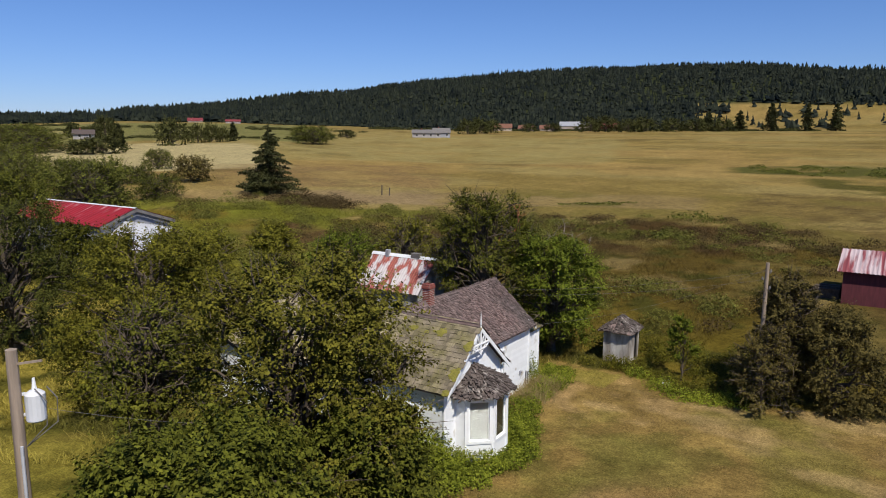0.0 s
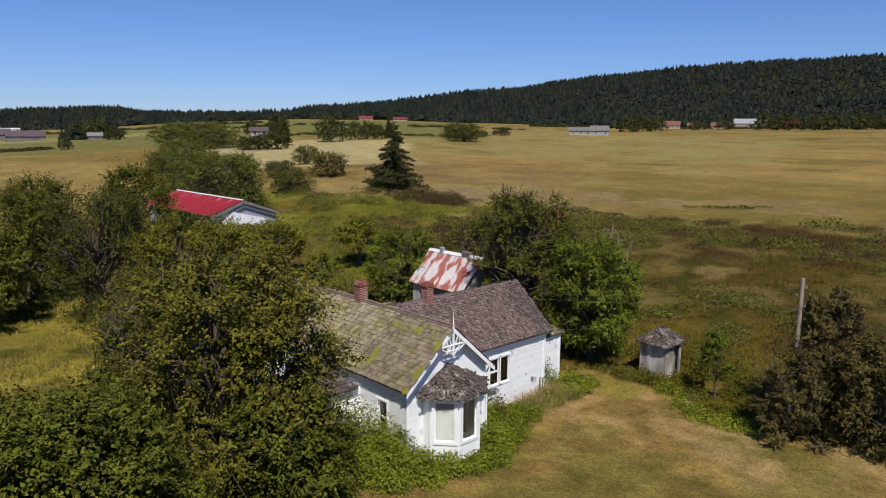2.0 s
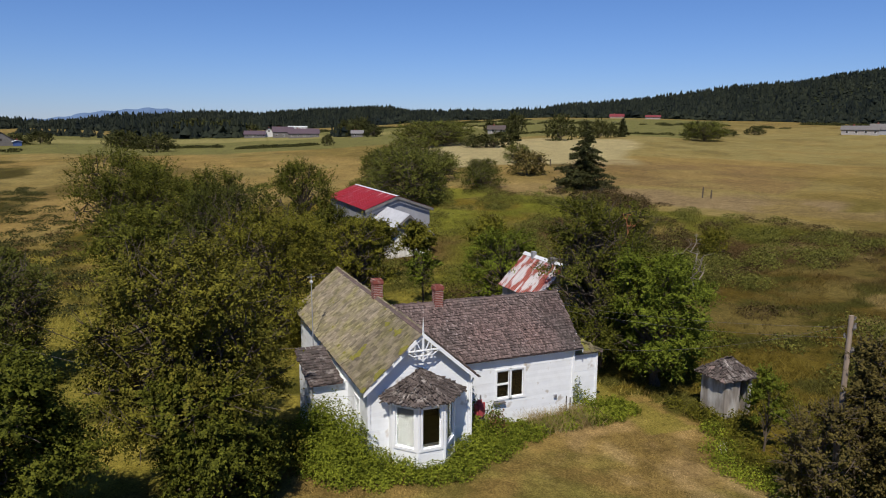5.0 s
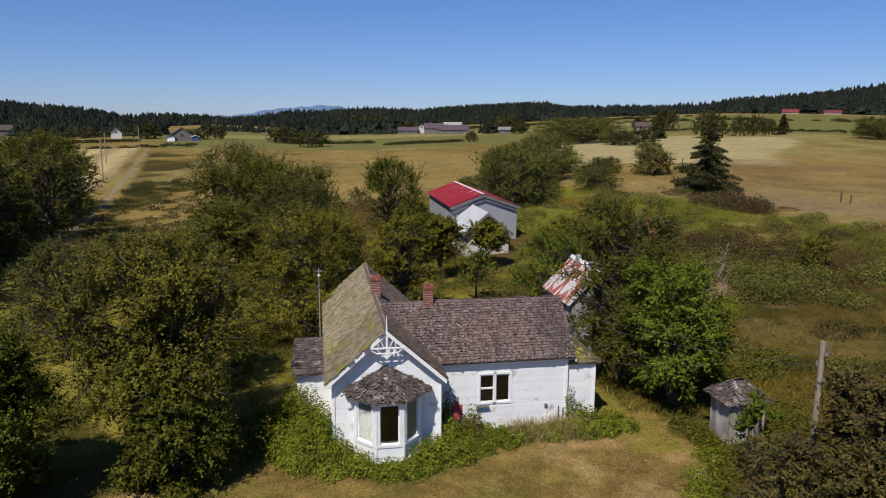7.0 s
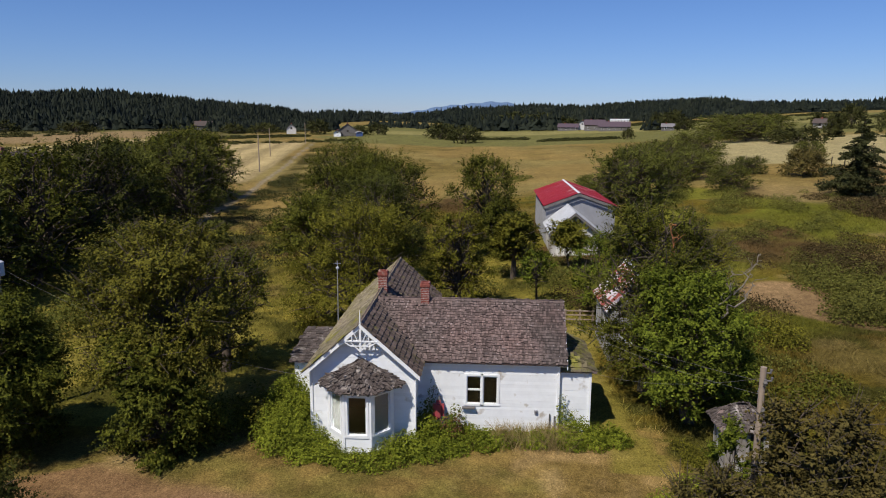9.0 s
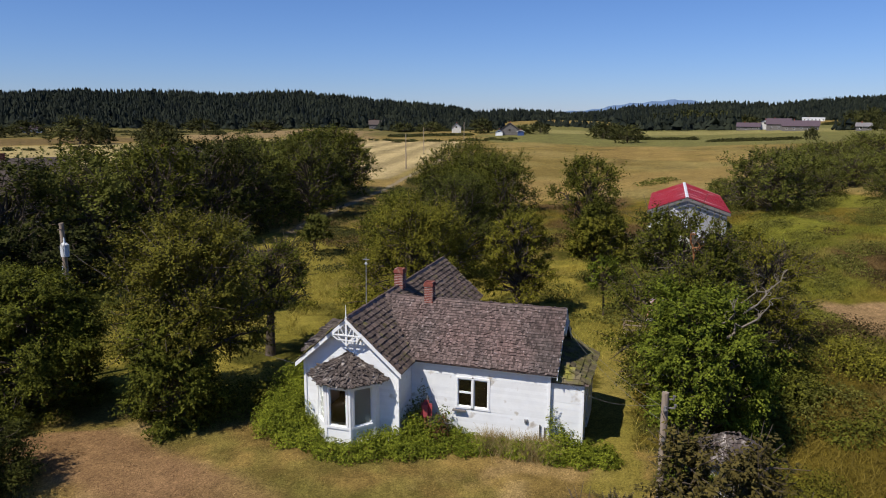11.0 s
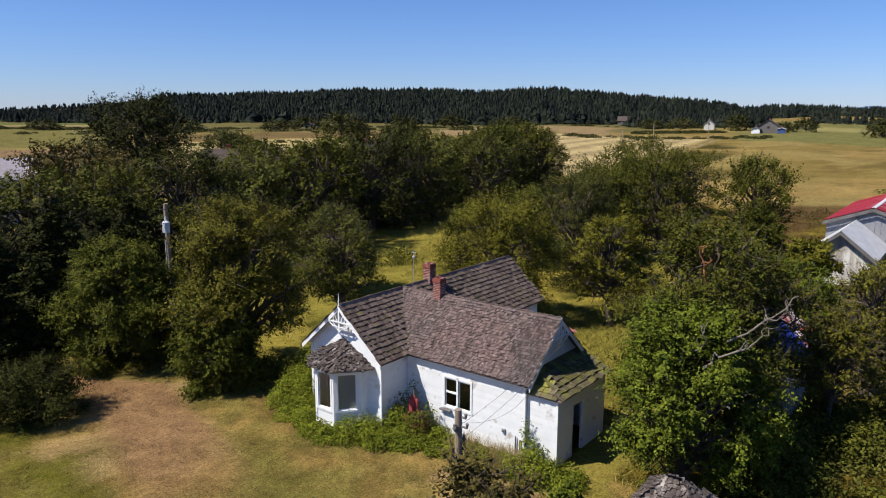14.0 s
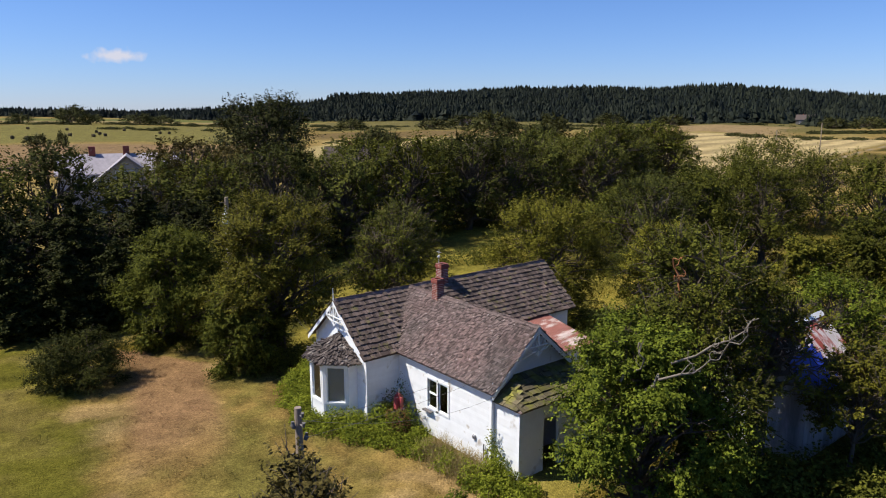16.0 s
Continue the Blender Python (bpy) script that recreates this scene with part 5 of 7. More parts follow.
part("bay_ceiling", prism(bmesh.new(), [(p.x, p.y, 2.985) for p in eave], (0, 0, -0.03)), M_TRIM, bayw)

# entry porch on the wing's end
PX0, PX1, PY, PZ, PTOP = -16.83, -21.5, 35.36, 3.0, 3.75
porch = part("porch", wall_slab((-17.0, WWN + 0.03, 0), (0, 1, 0), (1, 0, 0), 1.4, 0, 2.93), M_WHITE, house, "small enclosed porch with open dark doorway")
clapboards(porch, (-17.0, WWN + 0.03, 0), (0, 1, 0), (1, 0, 0), 1.4, 0.25, 2.9, seed=9, course=0.3)
part("porch_wall", wall_slab((-17.14, WWN + 1.43, 0), (-1, 0, 0), (0, 1, 0), 4.1, 0, 2.93, [(1.25, 2.15, 0.0, 2.25)]), M_WHITE, porch)
part("porch_wall", wall_slab((-21.38, WWN + 0.03, 0), (0, 1, 0), (-1, 0, 0), 1.4, 0, 2.93), M_WHITE, porch)
part("porch_trim", boxed(-17.02, -16.95, WWN + 1.38, WWN + 1.48, 0, 2.9), M_TRIM, porch)
pr = part("porch_roof", prism(bmesh.new(), [(PX0, PY, PZ), (PX0, WWN + 0.05, PZ), (-18.0, WWN + 0.05, PTOP), (PX1, WWN + 0.05, PTOP), (PX1, PY, PZ)], (0, 0, -0.06)), M_SHINGLE, porch, "moss-covered shingled porch roof")
vv = Vector((0, WWN + 0.05 - PY, PTOP - PZ))
shingled(pr, (PX0, PY, PZ), (-1, 0, 0), vv, [(0, -0.03), (PX0 - PX1, -0.03), (PX0 - PX1, vv.length), (1.17, vv.length)], M_MOSSHEAVY, 0.3, 0.24, seed=41, thick=0.045, rough=1.6)
v2 = Vector((-18.0 - PX0, 0, PTOP - PZ))
shingled(pr, (PX0, WWN + 0.05, PZ), (0, 1, 0), v2, [(0, -0.03), (PY - WWN - 0.05, -0.03), (0, v2.length)], M_MOSSHEAVY, 0.26, 0.2, seed=42, thick=0.04, rough=1.6)

# lean-to on the south side and tin-roofed addition behind
lean = part("lean_to", boxed(-21.3, -18.2, 21.15, WY0 - 0.02, 0, 2.66), M_WHITE, house, "low white lean-to under leaning trees")
lr = part("lean_to_roof", prism(bmesh.new(), [(-17.95, 20.95, 2.75), (-17.95, 22.42, 2.75), (-21.3, 22.42, 3.37), (-21.3, 20.95, 3.37)], (0, 0, -0.07)), M_SHINGLE, lean)
v3 = Vector((-3.35, 0, 0.62))
shingled(lr, (-17.95, 20.95, 2.76), (0, 1, 0), v3, [(0, -0.03), (1.47, -0.03), (1.47, v3.length), (0, v3.length)], M_BAYROOF, 0.25, 0.2, seed=43, thick=0.03, rough=2.0)
tin = part("rear_addition", boxed(-26.6, -21.5, WY1 + 0.03, 30.6, 0, 2.5), M_WHITE, house, "rear addition under a rusted tin roof")


def corrugated(p0, u, v, pitch=0.15, amp=0.02):
    """A ribbed sheet: p0 corner, u across the ribs, v along them."""
    p0, u, v = np.array(p0, float), np.array(u, float), np.array(v, float)
    n = np.cross(u, v)
    n /= np.linalg.norm(n)
    if n[2] < 0:
        n = -n
    k = max(4, int(np.linalg.norm(u) / pitch * 4))
    s = np.linspace(0, 1, k)
    w = np.abs(np.mod(s * np.linalg.norm(u) / pitch, 1.0) - 0.5) * 2
    w = np.clip((w - 0.45) * 6, 0, 1) * amp * 2
    a = p0 + s[:, None] * u + w[:, None] * n
    verts = np.concatenate([a, a + v, a - n * 0.03, a + v - n * 0.03])
    i = np.arange(k - 1)
    f = np.concatenate([np.stack([i, i + 1, k + i + 1, k + i], 1), np.stack([2 * k + i, 3 * k + i, 3 * k + i + 1, 2 * k + i + 1], 1), np.stack([i, 2 * k + i, 2 * k + i + 1, i + 1], 1), np.stack([k + i, k + i + 1, 3 * k + i + 1, 3 * k + i], 1)])
    return fast_mesh("sheet", verts, f)


part("tin_roof", corrugated((-21.5, 27.3, 3.35), (-5.3, 0, 0), (0, 3.6, -0.75)), M_REDRUST, tin, "rusted red corrugated roof")

# ---- rusty-roofed shed ----
shed = thing("shed", (-29.6, 39.5, 0), "small white shed with peeling red and silver tin roof", "shed")
SX0, SX1, SY0, SY1, SRY = -26.9, -32.35, 37.4, 41.75, 39.5
SEZ, SRZ = 3.0, 5.15
for nm, p0, u, n, L, holes, g in (
    ("south", (SX0 - 0.25, SY0 + 0.25, 0), (-1, 0, 0), (0, -1, 0), 4.95, [(3.6, 4.3, 1.5, 2.5), (1.2, 2.1, 1.2, 2.4)], None),
    ("north", (SX0 - 0.25, SY1 - 0.25, 0), (-1, 0, 0), (0, 1, 0), 4.95, [(1.2, 2.2, 1.2, 2.4)], None),
    ("east", (SX0 - 0.2, SY0 + 0.25, 0), (0, 1, 0), (1, 0, 0), SY1 - SY0 - 0.5, [(1.4, 2.3, 0.1, 2.1)], 1.9),
    ("west", (SX1 + 0.2, SY0 + 0.25, 0), (0, 1, 0), (-1, 0, 0), SY1 - SY0 - 0.5, (), 1.9),
):
    wl = part("wall", wall_slab(p0, u, n, L, 0, SEZ + 0.15, holes, 0.1, g), M_SHEDWALL, shed, "flaking white plank wall, colour darkened for tree shade")
    clapboards(wl, p0, u, n, L, 0.1, SEZ + 0.1, holes, g or 0.0, 0.22, M_SHEDWALL, 51)
part("roof", corrugated((SX0, SY0, SEZ), (SX1 - SX0, 0, 0), (0, SRY - SY0, SRZ - SEZ), 0.2), M_RUST, shed, "peeling red and silver tin roof slope")
part("roof", corrugated((SX0, SY1, SEZ), (SX1 - SX0, 0, 0), (0, SRY - SY1, SRZ - SEZ), 0.2), M_RUST, shed, "peeling red and silver tin roof slope")
bm = bmesh.new()
prism(bm, [(SX0 + 0.05, SRY - 0.2, SRZ - 0.12), (SX1 - 0.05, SRY - 0.2, SRZ - 0.12), (SX1 - 0.05, SRY, SRZ + 0.06), (SX0 + 0.05, SRY, SRZ + 0.06)], (0, 0, 0.015))
prism(bm, [(SX0 + 0.05, SRY + 0.2, SRZ - 0.12), (SX1 - 0.05, SRY + 0.2, SRZ - 0.12), (SX1 - 0.05, SRY, SRZ + 0.06), (SX0 + 0.05, SRY, SRZ + 0.06)], (0, 0, 0.015))
part("ridge_cap", bm, M_PALEMETAL, shed)
part("vent_stack", boxed(-31.1, -30.8, 39.25, 39.55, 4.9, 5.45, 0.02), M_BARNGREY, shed, "square tin vent on the ridge")
part("vent_stack", boxed(-28.9, -28.2, 39.3, 39.7, 5.05, 5.4, 0.02), M_BARNDARK, shed, "low boxed vent on the ridge")

M_TARP = material("blue_plastic_tarp", (0.025, 0.05, 0.34), 0.45, 1.4, 0.25, bump=0.5, bump_scale=5)


def tarp(p0, u, v, seed):
    """A creased sheet lying on a roof slope."""
    rg_ = np.random.default_rng(seed)
    a, b = np.meshgrid(np.linspace(0, 1, 15), np.linspace(0, 1, 13), indexing="ij")
    p0, u, v = np.array(p0, float), np.array(u, float), np.array(v, float)
    n = np.cross(u, v)
    n *= (1 if n[2] > 0 else -1) / np.linalg.norm(n)
    lift = 0.05 + 0.06 * fbm(a * 5, b * 5, seed, 3)
    edge = 0.05 * rg_.normal(size=a.shape) * ((b > 0.95) | (a > 0.95))
    p = p0 + (a + edge)[..., None] * u + (b + edge)[..., None] * v + lift[..., None] * n
    i, j = np.meshgrid(np.arange(14), np.arange(12), indexing="ij")
    f = np.stack([i * 13 + j, (i + 1) * 13 + j, (i + 1) * 13 + j + 1, i * 13 + j + 1], -1).reshape(-1, 4)
    me = fast_mesh("tarp", p.reshape(-1, 3), f, True)
    me.materials.append(M_TARP)
    return me


tagged(new("tarp", tarp((SX0 + 0.05, SY1 + 0.05, SEZ + 0.03), (-2.7, 0, 0), (0, -1.35, 1.29), 3)), "crumpled blue plastic tarp over the corner of the shed roof", "tarp")

# ---- red-roofed barn ----
BGZ = h1(-70, 40)
barn = thing("barn", (-70, 39.8, BGZ), "grey metal barn with a red ribbed roof and white ridge", "barn")
X0, X1, Y0, Y1, YR, ZE, ZR = -61.9, -78.7, 36.35, 44.25, 40.1, 5.0, 6.42
for p0, u, n, L, g in (((X0 - 0.4, Y0 + 0.3, 0), (0, 1, 0), (1, 0, 0), Y1 - Y0 - 0.6, 1.25), ((X1 + 0.4, Y0 + 0.3, 0), (0, 1, 0), (-1, 0, 0), Y1 - Y0 - 0.6, 1.25),
                        ((X0 - 0.55, Y0 + 0.3, 0), (-1, 0, 0), (0, -1, 0), X0 - X1 - 1.1, None), ((X0 - 0.55, Y1 - 0.3, 0), (-1, 0, 0), (0, 1, 0), X0 - X1 - 1.1, None)):
    part("wall", wall_slab(p0, u, n, L, BGZ - 0.6, ZE + 0.05, (), 0.12, g), M_BARNGREY, barn, "grey metal-clad barn wall")
    bm = bmesh.new()
    q = 0.0
    P, U, N = Vector(p0), Vector(u), Vector(n)
    while q < L:
        zt = ZE + 0.02 + (1.25 * (1 - abs(q - L / 2) / (L / 2)) if g else 0)
        bar(bm, P + U * q + N * 0.015 + Vector((0, 0, BGZ)), P + U * q + N * 0.015 + Vector((0, 0, zt)), 0.05, 0.03, n)
        q += 0.45
    part("cladding_rib", bm, M_BARNGREY, barn, kind="stuff")
part("roof", corrugated((X0, Y0, ZE), (X1 - X0, 0, 0), (0, YR - Y0, ZR - ZE), 0.6, 0.03), M_REDROOF, barn, "faded red ribbed metal roof slope")
part("roof", corrugated((X0, Y1, ZE), (X1 - X0, 0, 0), (0, YR - Y1, ZR - ZE), 0.6, 0.03), M_REDROOF, barn, "faded red ribbed metal roof slope")
bm = bmesh.new()
for s in (-1, 1):
    prism(bm, [(X0 + 0.03, YR, ZR + 0.08), (X1, YR, ZR + 0.08), (X1, YR + s * 0.16, ZR + 0.01), (X0 + 0.03, YR + s * 0.16, ZR + 0.01)], (0, 0, 0.02))
part("ridge_cap", bm, M_PALEMETAL, barn, "white metal ridge cap")
for s, ye in ((-1, Y0), (1, Y1)):
    bm = bmesh.new()
    prism(bm, [(X0 + 0.02, YR, ZR), (X0 + 0.02, ye, ZE), (X0 + 0.02, ye, ZE - 0.3), (X0 + 0.02, YR, ZR - 0.3)], (0.05, 0, 0))
    part("bargeboard", bm, M_BARNDARK, barn, "dark bargeboard")
LX0, LYR, LZR, LZE = -55.3, 38.9, 5.3, 3.2
gb = h1(-56, 39) - 0.4
bm = bmesh.new()
prism(bm, [(LX0, 36.7, gb), (LX0, 41.2, gb), (LX0, 41.2, LZE + 0.15), (LX0, LYR, LZR - 0.1), (LX0, 36.7, LZE + 0.2)], (X0 - 0.42 - LX0, 0, 0))
lt = part("front_bay", bm, M_GREYWOOD, barn, "weathered plank front bay of the barn")
for k in range(9):
    yy = 36.75 + 0.5 * k
    zt = LZR - 0.12 - abs(yy - LYR) * 0.84
    part("plank", boxed(LX0 + 0.004, LX0 + 0.03, yy, yy + 0.44, gb + 0.3, min(zt, LZR - 0.12 - abs(yy + 0.44 - LYR) * 0.84) - 0.02), M_GREYWOOD, lt)
for ye, ze in ((36.35, LZE), (41.55, LZE)):
    part("front_bay_roof", corrugated((X0 - 0.35, ye, ze), (LX0 - X0 + 0.85, 0, 0), (0, LYR - ye, LZR - ze), 0.4), M_DULLMETAL, lt, "pale metal roof slope")
    part("bargeboard", prism(bmesh.new(), [(LX0 + 0.5, LYR, LZR - 0.03), (LX0 + 0.5, ye, ze - 0.03), (LX0 + 0.5, ye, ze - 0.32), (LX0 + 0.5, LYR, LZR - 0.32)], (0.05, 0, 0)), M_BARNDARK, lt)

# ---- small hip-roofed outhouse ----
hut = thing("outhouse", (-13.9, 40.9, 0), "tiny white plank outhouse with a broken mossy hip roof", "outhouse")
HX0, HX1, HY0, HY1 = -14.85, -12.95, 39.9, 41.9
for p0, u, n, L, holes in (((HX1, HY0, 0), (0, 1, 0), (1, 0, 0), 2.0, [(1.1, 1.75, 0.1, 1.8)]), ((HX0, HY0, 0), (0, 1, 0), (-1, 0, 0), 2.0, ()),
                            ((HX0 + 0.08, HY0, 0), (1, 0, 0), (0, -1, 0), 1.74, ()), ((HX0 + 0.08, HY1, 0), (1, 0, 0), (0, 1, 0), 1.74, ())):
    wl = part("wall", wall_slab(p0, u, n, L, 0, 1.95, holes, 0.08), M_HUTWOOD, hut)
    clapboards(wl, p0, u, n, L, 0.05, 1.93, holes, 0, 0.26, M_HUTWOOD, 61)
hc = [Vector(p) for p in ((-15.15, 39.55, 1.95), (-12.7, 39.55, 1.95), (-12.7, 42.2, 1.95), (-15.15, 42.2, 1.95))]
r0, r1 = Vector((-13.9, 40.6, 2.75)), Vector((-13.9, 41.2, 2.75))
for k, poly in enumerate(([hc[0], hc[1], r0], [hc[1], hc[2], r1, r0], [hc[2], hc[3], r1], [hc[3], hc[0], r0, r1])):
    rf = part("roof", prism(bmesh.new(), poly, (0, 0, -0.05)), M_SHINGLE, hut, "broken grey shakes with moss")
    u = (poly[1] - poly[0]).normalized()
    n = (poly[1] - poly[0]).cross(poly[2] - poly[0]).normalized()
    n = n if n.z > 0 else -n
    v = n.cross(u)
    pl = [((p - poly[0]).dot(u), (p - poly[0]).dot(v) - (0.03 if i < 2 else 0)) for i, p in enumerate(poly)]
    shingled(rf, poly[0], u, v, pl, M_BAYROOF, 0.2, 0.13, seed=70 + k, thick=0.03, rough=3.5, gone=0.07)

hut.scale = (0.84, 0.84, 1.0)
hut.location = (-14.25, 40.95, 0)

# ---- poles ----
def pole(name, x, y, z1, r, label):
    z0 = h1(x, y) - 0.3
    ob = thing(name, (x, y, z0 + 0.3), label, "utility pole")
    bm = tube(bmesh.new(), [(x, y, z0), (x + 0.03, y, (z0 + z1) / 2), (x + 0.06, y - 0.02, z1)], [r, r * 0.9, r * 0.78], 12)
    part("post", bm, M_POLE, ob)
    return ob


p1 = pole("utility_pole", -6.02, 38.33, 7.25, 0.115, "weathered bare wooden utility pole standing in bushes")
for dz, out in ((0.18, 0.2), (0.42, 0.24)):
    part("insulator", tube(bmesh.new(), [(-5.97, 38.4, 7.25 - dz), (-5.97, 38.32 + out, 7.25 - dz), (-5.97, 38.34 + out, 7.36 - dz)], [0.025, 0.03, 0.045], 8), M_BARNDARK, p1, "small dark insulator on a pin")
p2 = pole("transformer_pole", -16.95, 7.6, 8.7, 0.16, "wooden utility pole carrying a grey transformer can")
bm = tube(bmesh.new(), [(-16.66, 7.9, 6.95), (-16.66, 7.9, 6.98), (-16.66, 7.9, 7.6), (-16.66, 7.9, 7.68)], [0.19, 0.22, 0.22, 0.12], 16)
tr = part("transformer", bm, M_PALEMETAL, p2, "pale grey transformer can")
part("bushing", tube(bmesh.new(), [(-16.66, 7.9, 7.66), (-16.66, 7.9, 7.78), (-16.66, 7.9, 7.98)], [0.07, 0.05, 0.03], 8), M_TRIM, tr)
bm = bmesh.new()
for zz in (7.1, 7.6):
    bar(bm, (-16.9, 7.66, zz), (-16.66, 7.95, zz), 0.06, 0.06)
part("bracket", bm, M_PALEMETAL, tr)
part("conduit", tube(bmesh.new(), [(-16.75, 7.55, -0.2), (-16.75, 7.55, 6.4)], [0.04, 0.04], 8), M_DULLMETAL, p2, "grey metal conduit")

# ---- dark red outbuilding ----
rb = thing("red_shed", (-1, 64, 1.0), "dark red plank shed with a rust-streaked tin roof", "shed")
g0 = h1(-2, 64)
part("wall", boxed(-4.2, 7.0, 61.0, 67.0, g0 - 0.4, 3.5), M_SHEDRED, rb, "dark red vertical plank wall")
part("roof", corrugated((-4.6, 60.6, 3.42), (12.0, 0, 0), (0, 3.4, 1.3), 0.3), M_STREAK, rb, "rust-streaked tin roof slope")
part("roof", corrugated((-4.6, 67.4, 3.42), (12.0, 0, 0), (0, -3.4, 1.3), 0.3), M_STREAK, rb)

# ---- bleached dead limbs standing out of the garden trees ----
def dead_limbs(owner, starts, seed, wood=None, label="bleached leafless limb"):
    rg_ = np.random.default_rng(seed)
    for p, q, r in starts:
        p, q = np.array(p, float), np.array(q, float)
        n = 9
        w = rg_.normal(size=(n, 3)) * 0.3 * np.linalg.norm(q - p) * np.sin(np.linspace(0, np.pi, n))[:, None]
        main = p + (q - p) * np.linspace(0, 1, n)[:, None] + np.cumsum(w, axis=0) * 0.35
        paths = [(main, 0.95 * r * np.linspace(1, 0.3, n))]
        for k in range(6):
            i = int(rg_.integers(3, n))
            d = (q - p) / np.linalg.norm(q - p) + rg_.normal(size=3) * 0.7
            paths.append((limb_path(main[min(i, n - 1)], d, np.linalg.norm(q - p) * rg_.uniform(0.2, 0.42), rg_, 6, 0.0, 0.5), r * 0.36 * np.linspace(1, 0.2, 7)))
        v, f = wood_tubes(paths, 6)
        part("dead_limb", fast_mesh("dead_limb", v, f, True), wood or M_DEADWOOD, owner, label)


gt = [o for o in scene.objects if o.name.startswith("garden_tree")]
gt.sort(key=lambda o: o.location.x)
dead_limbs(gt[3], [((-17.0, 40.7, 5.6), (-17.6, 42.0, 7.4), 0.065), ((-17.4, 41.3, 6.6), (-18.5, 42.6, 7.4), 0.05), ((-16.6, 40.0, 5.8), (-16.4, 40.5, 7.5), 0.05)], 5)
M_BARKLESS = material("orange_brown_bare_wood", (0.26, 0.11, 0.045), 0.85, 6.0, 0.3, bump=0.4)
dead_limbs(gt[2], [((-21.6, 38.8, 6.4), (-20.8, 38.9, 8.8), 0.085)], 8, M_BARKLESS, "twisted orange-brown limb without bark")
dead_limbs(gt[2], [((-20.6, 40.4, 5.8), (-19.6, 41.7, 7.4), 0.05)], 6)
dead_limbs(gt[0], [((-32.2, 43.8, 4.5), (-31.0, 43.2, 6.2), 0.05)], 7)


def cable(name, p, q, sag, r, label):
    p, q = Vector(p), Vector(q)
    pts = [p.lerp(q, k / 14) - Vector((0, 0, sag * 4 * (k / 14) * (1 - k / 14))) for k in range(15)]
    me = bpy.data.meshes.new(name)
    bm = tube(bmesh.new(), pts, [r] * 15, 5)
    bm.to_mesh(me)
    bm.free()
    me.materials.append(M_BARNDARK)
    tagged(new(name, me), label, "cable")


cable("service_cable", (-6.0, 38.3, 6.9), (-17.0, 34.0, 3.3), 0.5, 0.005, "thin grey service cable from the pole to the porch")
cable("service_cable", (-16.9, 7.6, 7.4), (-15.05, 22.75, 3.1), 0.8, 0.005, "thin twisted service cable to the gable corner")
cable("service_cable", (-6.0, 38.3, 6.8), (-19.0, 34.05, 5.0), 0.25, 0.005, "thin grey service cable from the pole to the wing gable")
cable("service_cable", (-6.0, 38.3, 6.4), (-19.3, 34.05, 4.7), 0.3, 0.005, "second thin cable from the pole to the wing gable")
for zz, dx in ((6.75, 0.14), (6.35, -0.14), (5.9, 0.14)):
    bm = tube(bmesh.new(), [(-5.98 + dx, 38.33, zz), (-5.98 + dx * 1.3, 38.33, zz + 0.08), (-5.98 + dx * 1.3, 38.33, zz + 0.18)], [0.05, 0.06, 0.04], 8)
    part("insulator", bm, M_BARNDARK, p1, "dark glass insulator")

# ---- small things about the house ----
tank = thing("oil_tank", (-16.1, 28.25, 0), "faded red upright oil tank among bushes by the house", "tank")
bm = boxed(-16.3, -15.9, 28.0, 28.52, 0.85, 1.75)
bmesh.ops.bevel(bm, geom=bm.edges[:], offset=0.16, segments=4, affect="EDGES")
part("tank_body", bm, M_TANK, tank)
for yy in (28.05, 28.5):
    for xx in (-16.25, -15.95):
        part("leg", boxed(xx - 0.02, xx + 0.02, yy - 0.02, yy + 0.02, 0, 0.85), M_BARNDARK, tank)
part("filler_pipe", tube(bmesh.new(), [(-16.1, 28.3, 1.7), (-16.1, 28.3, 1.95)], [0.04, 0.04], 8), M_BARNDARK, tank)
meter = thing("electric_meter", (-16.8, 33.1, 1.3), "small grey electric meter box on the wing wall", "meter")
part("box", boxed(-16.845, -16.76, 32.6, 32.75, 0.95, 1.12, 0.012), M_BARNGREY, meter)
part("dial", tube(bmesh.new(), [(-16.76, 32.675, 1.04), (-16.73, 32.675, 1.04)], [0.045, 0.04], 12), M_BARNDARK, meter)
pipe = thing("wall_pipe", (-16.8, 33.45, 0), "pair of short dark pipes against the wing wall", "pipe")
for yy, zz in ((33.3, 0.95), (33.52, 0.85)):
    part("pipe", tube(bmesh.new(), [(-16.78, yy, 0.2), (-16.78, yy, zz)], [0.03, 0.03], 8), M_BARNDARK, pipe)
mast = thing("mast", (-23.2, 22.3, 0), "thin grey metal mast with a small grey float", "mast")
part("rod", tube(bmesh.new(), [(-23.2, 22.25, 0), (-23.22, 22.25, 3.5), (-23.3, 22.25, 6.6)], [0.03, 0.028, 0.018], 8), M_BARNGREY, mast)
bm = bmesh.new()
bmesh.ops.create_icosphere(bm, subdivisions=2, radius=0.09, matrix=Matrix.Translation((-23.28, 22.25, 6.2)))
part("float", bm, M_DULLMETAL, mast, "dull grey ball")
bm = bmesh.new()
bar(bm, (-23.3, 22.05, 6.45), (-23.3, 22.45, 6.45), 0.03, 0.03)
part("crossbar", bm, M_BARNGREY, mast)
fence = thing("fence", (-34.5, 37, 0), "short weathered rail fence beside the shed", "fence")
for yy in (35.9, 36.9, 37.8):
    part("post", boxed(-34.57, -34.43, yy - 0.06, yy + 0.06, -0.1, 1.15, 0.01), M_POLE, fence)
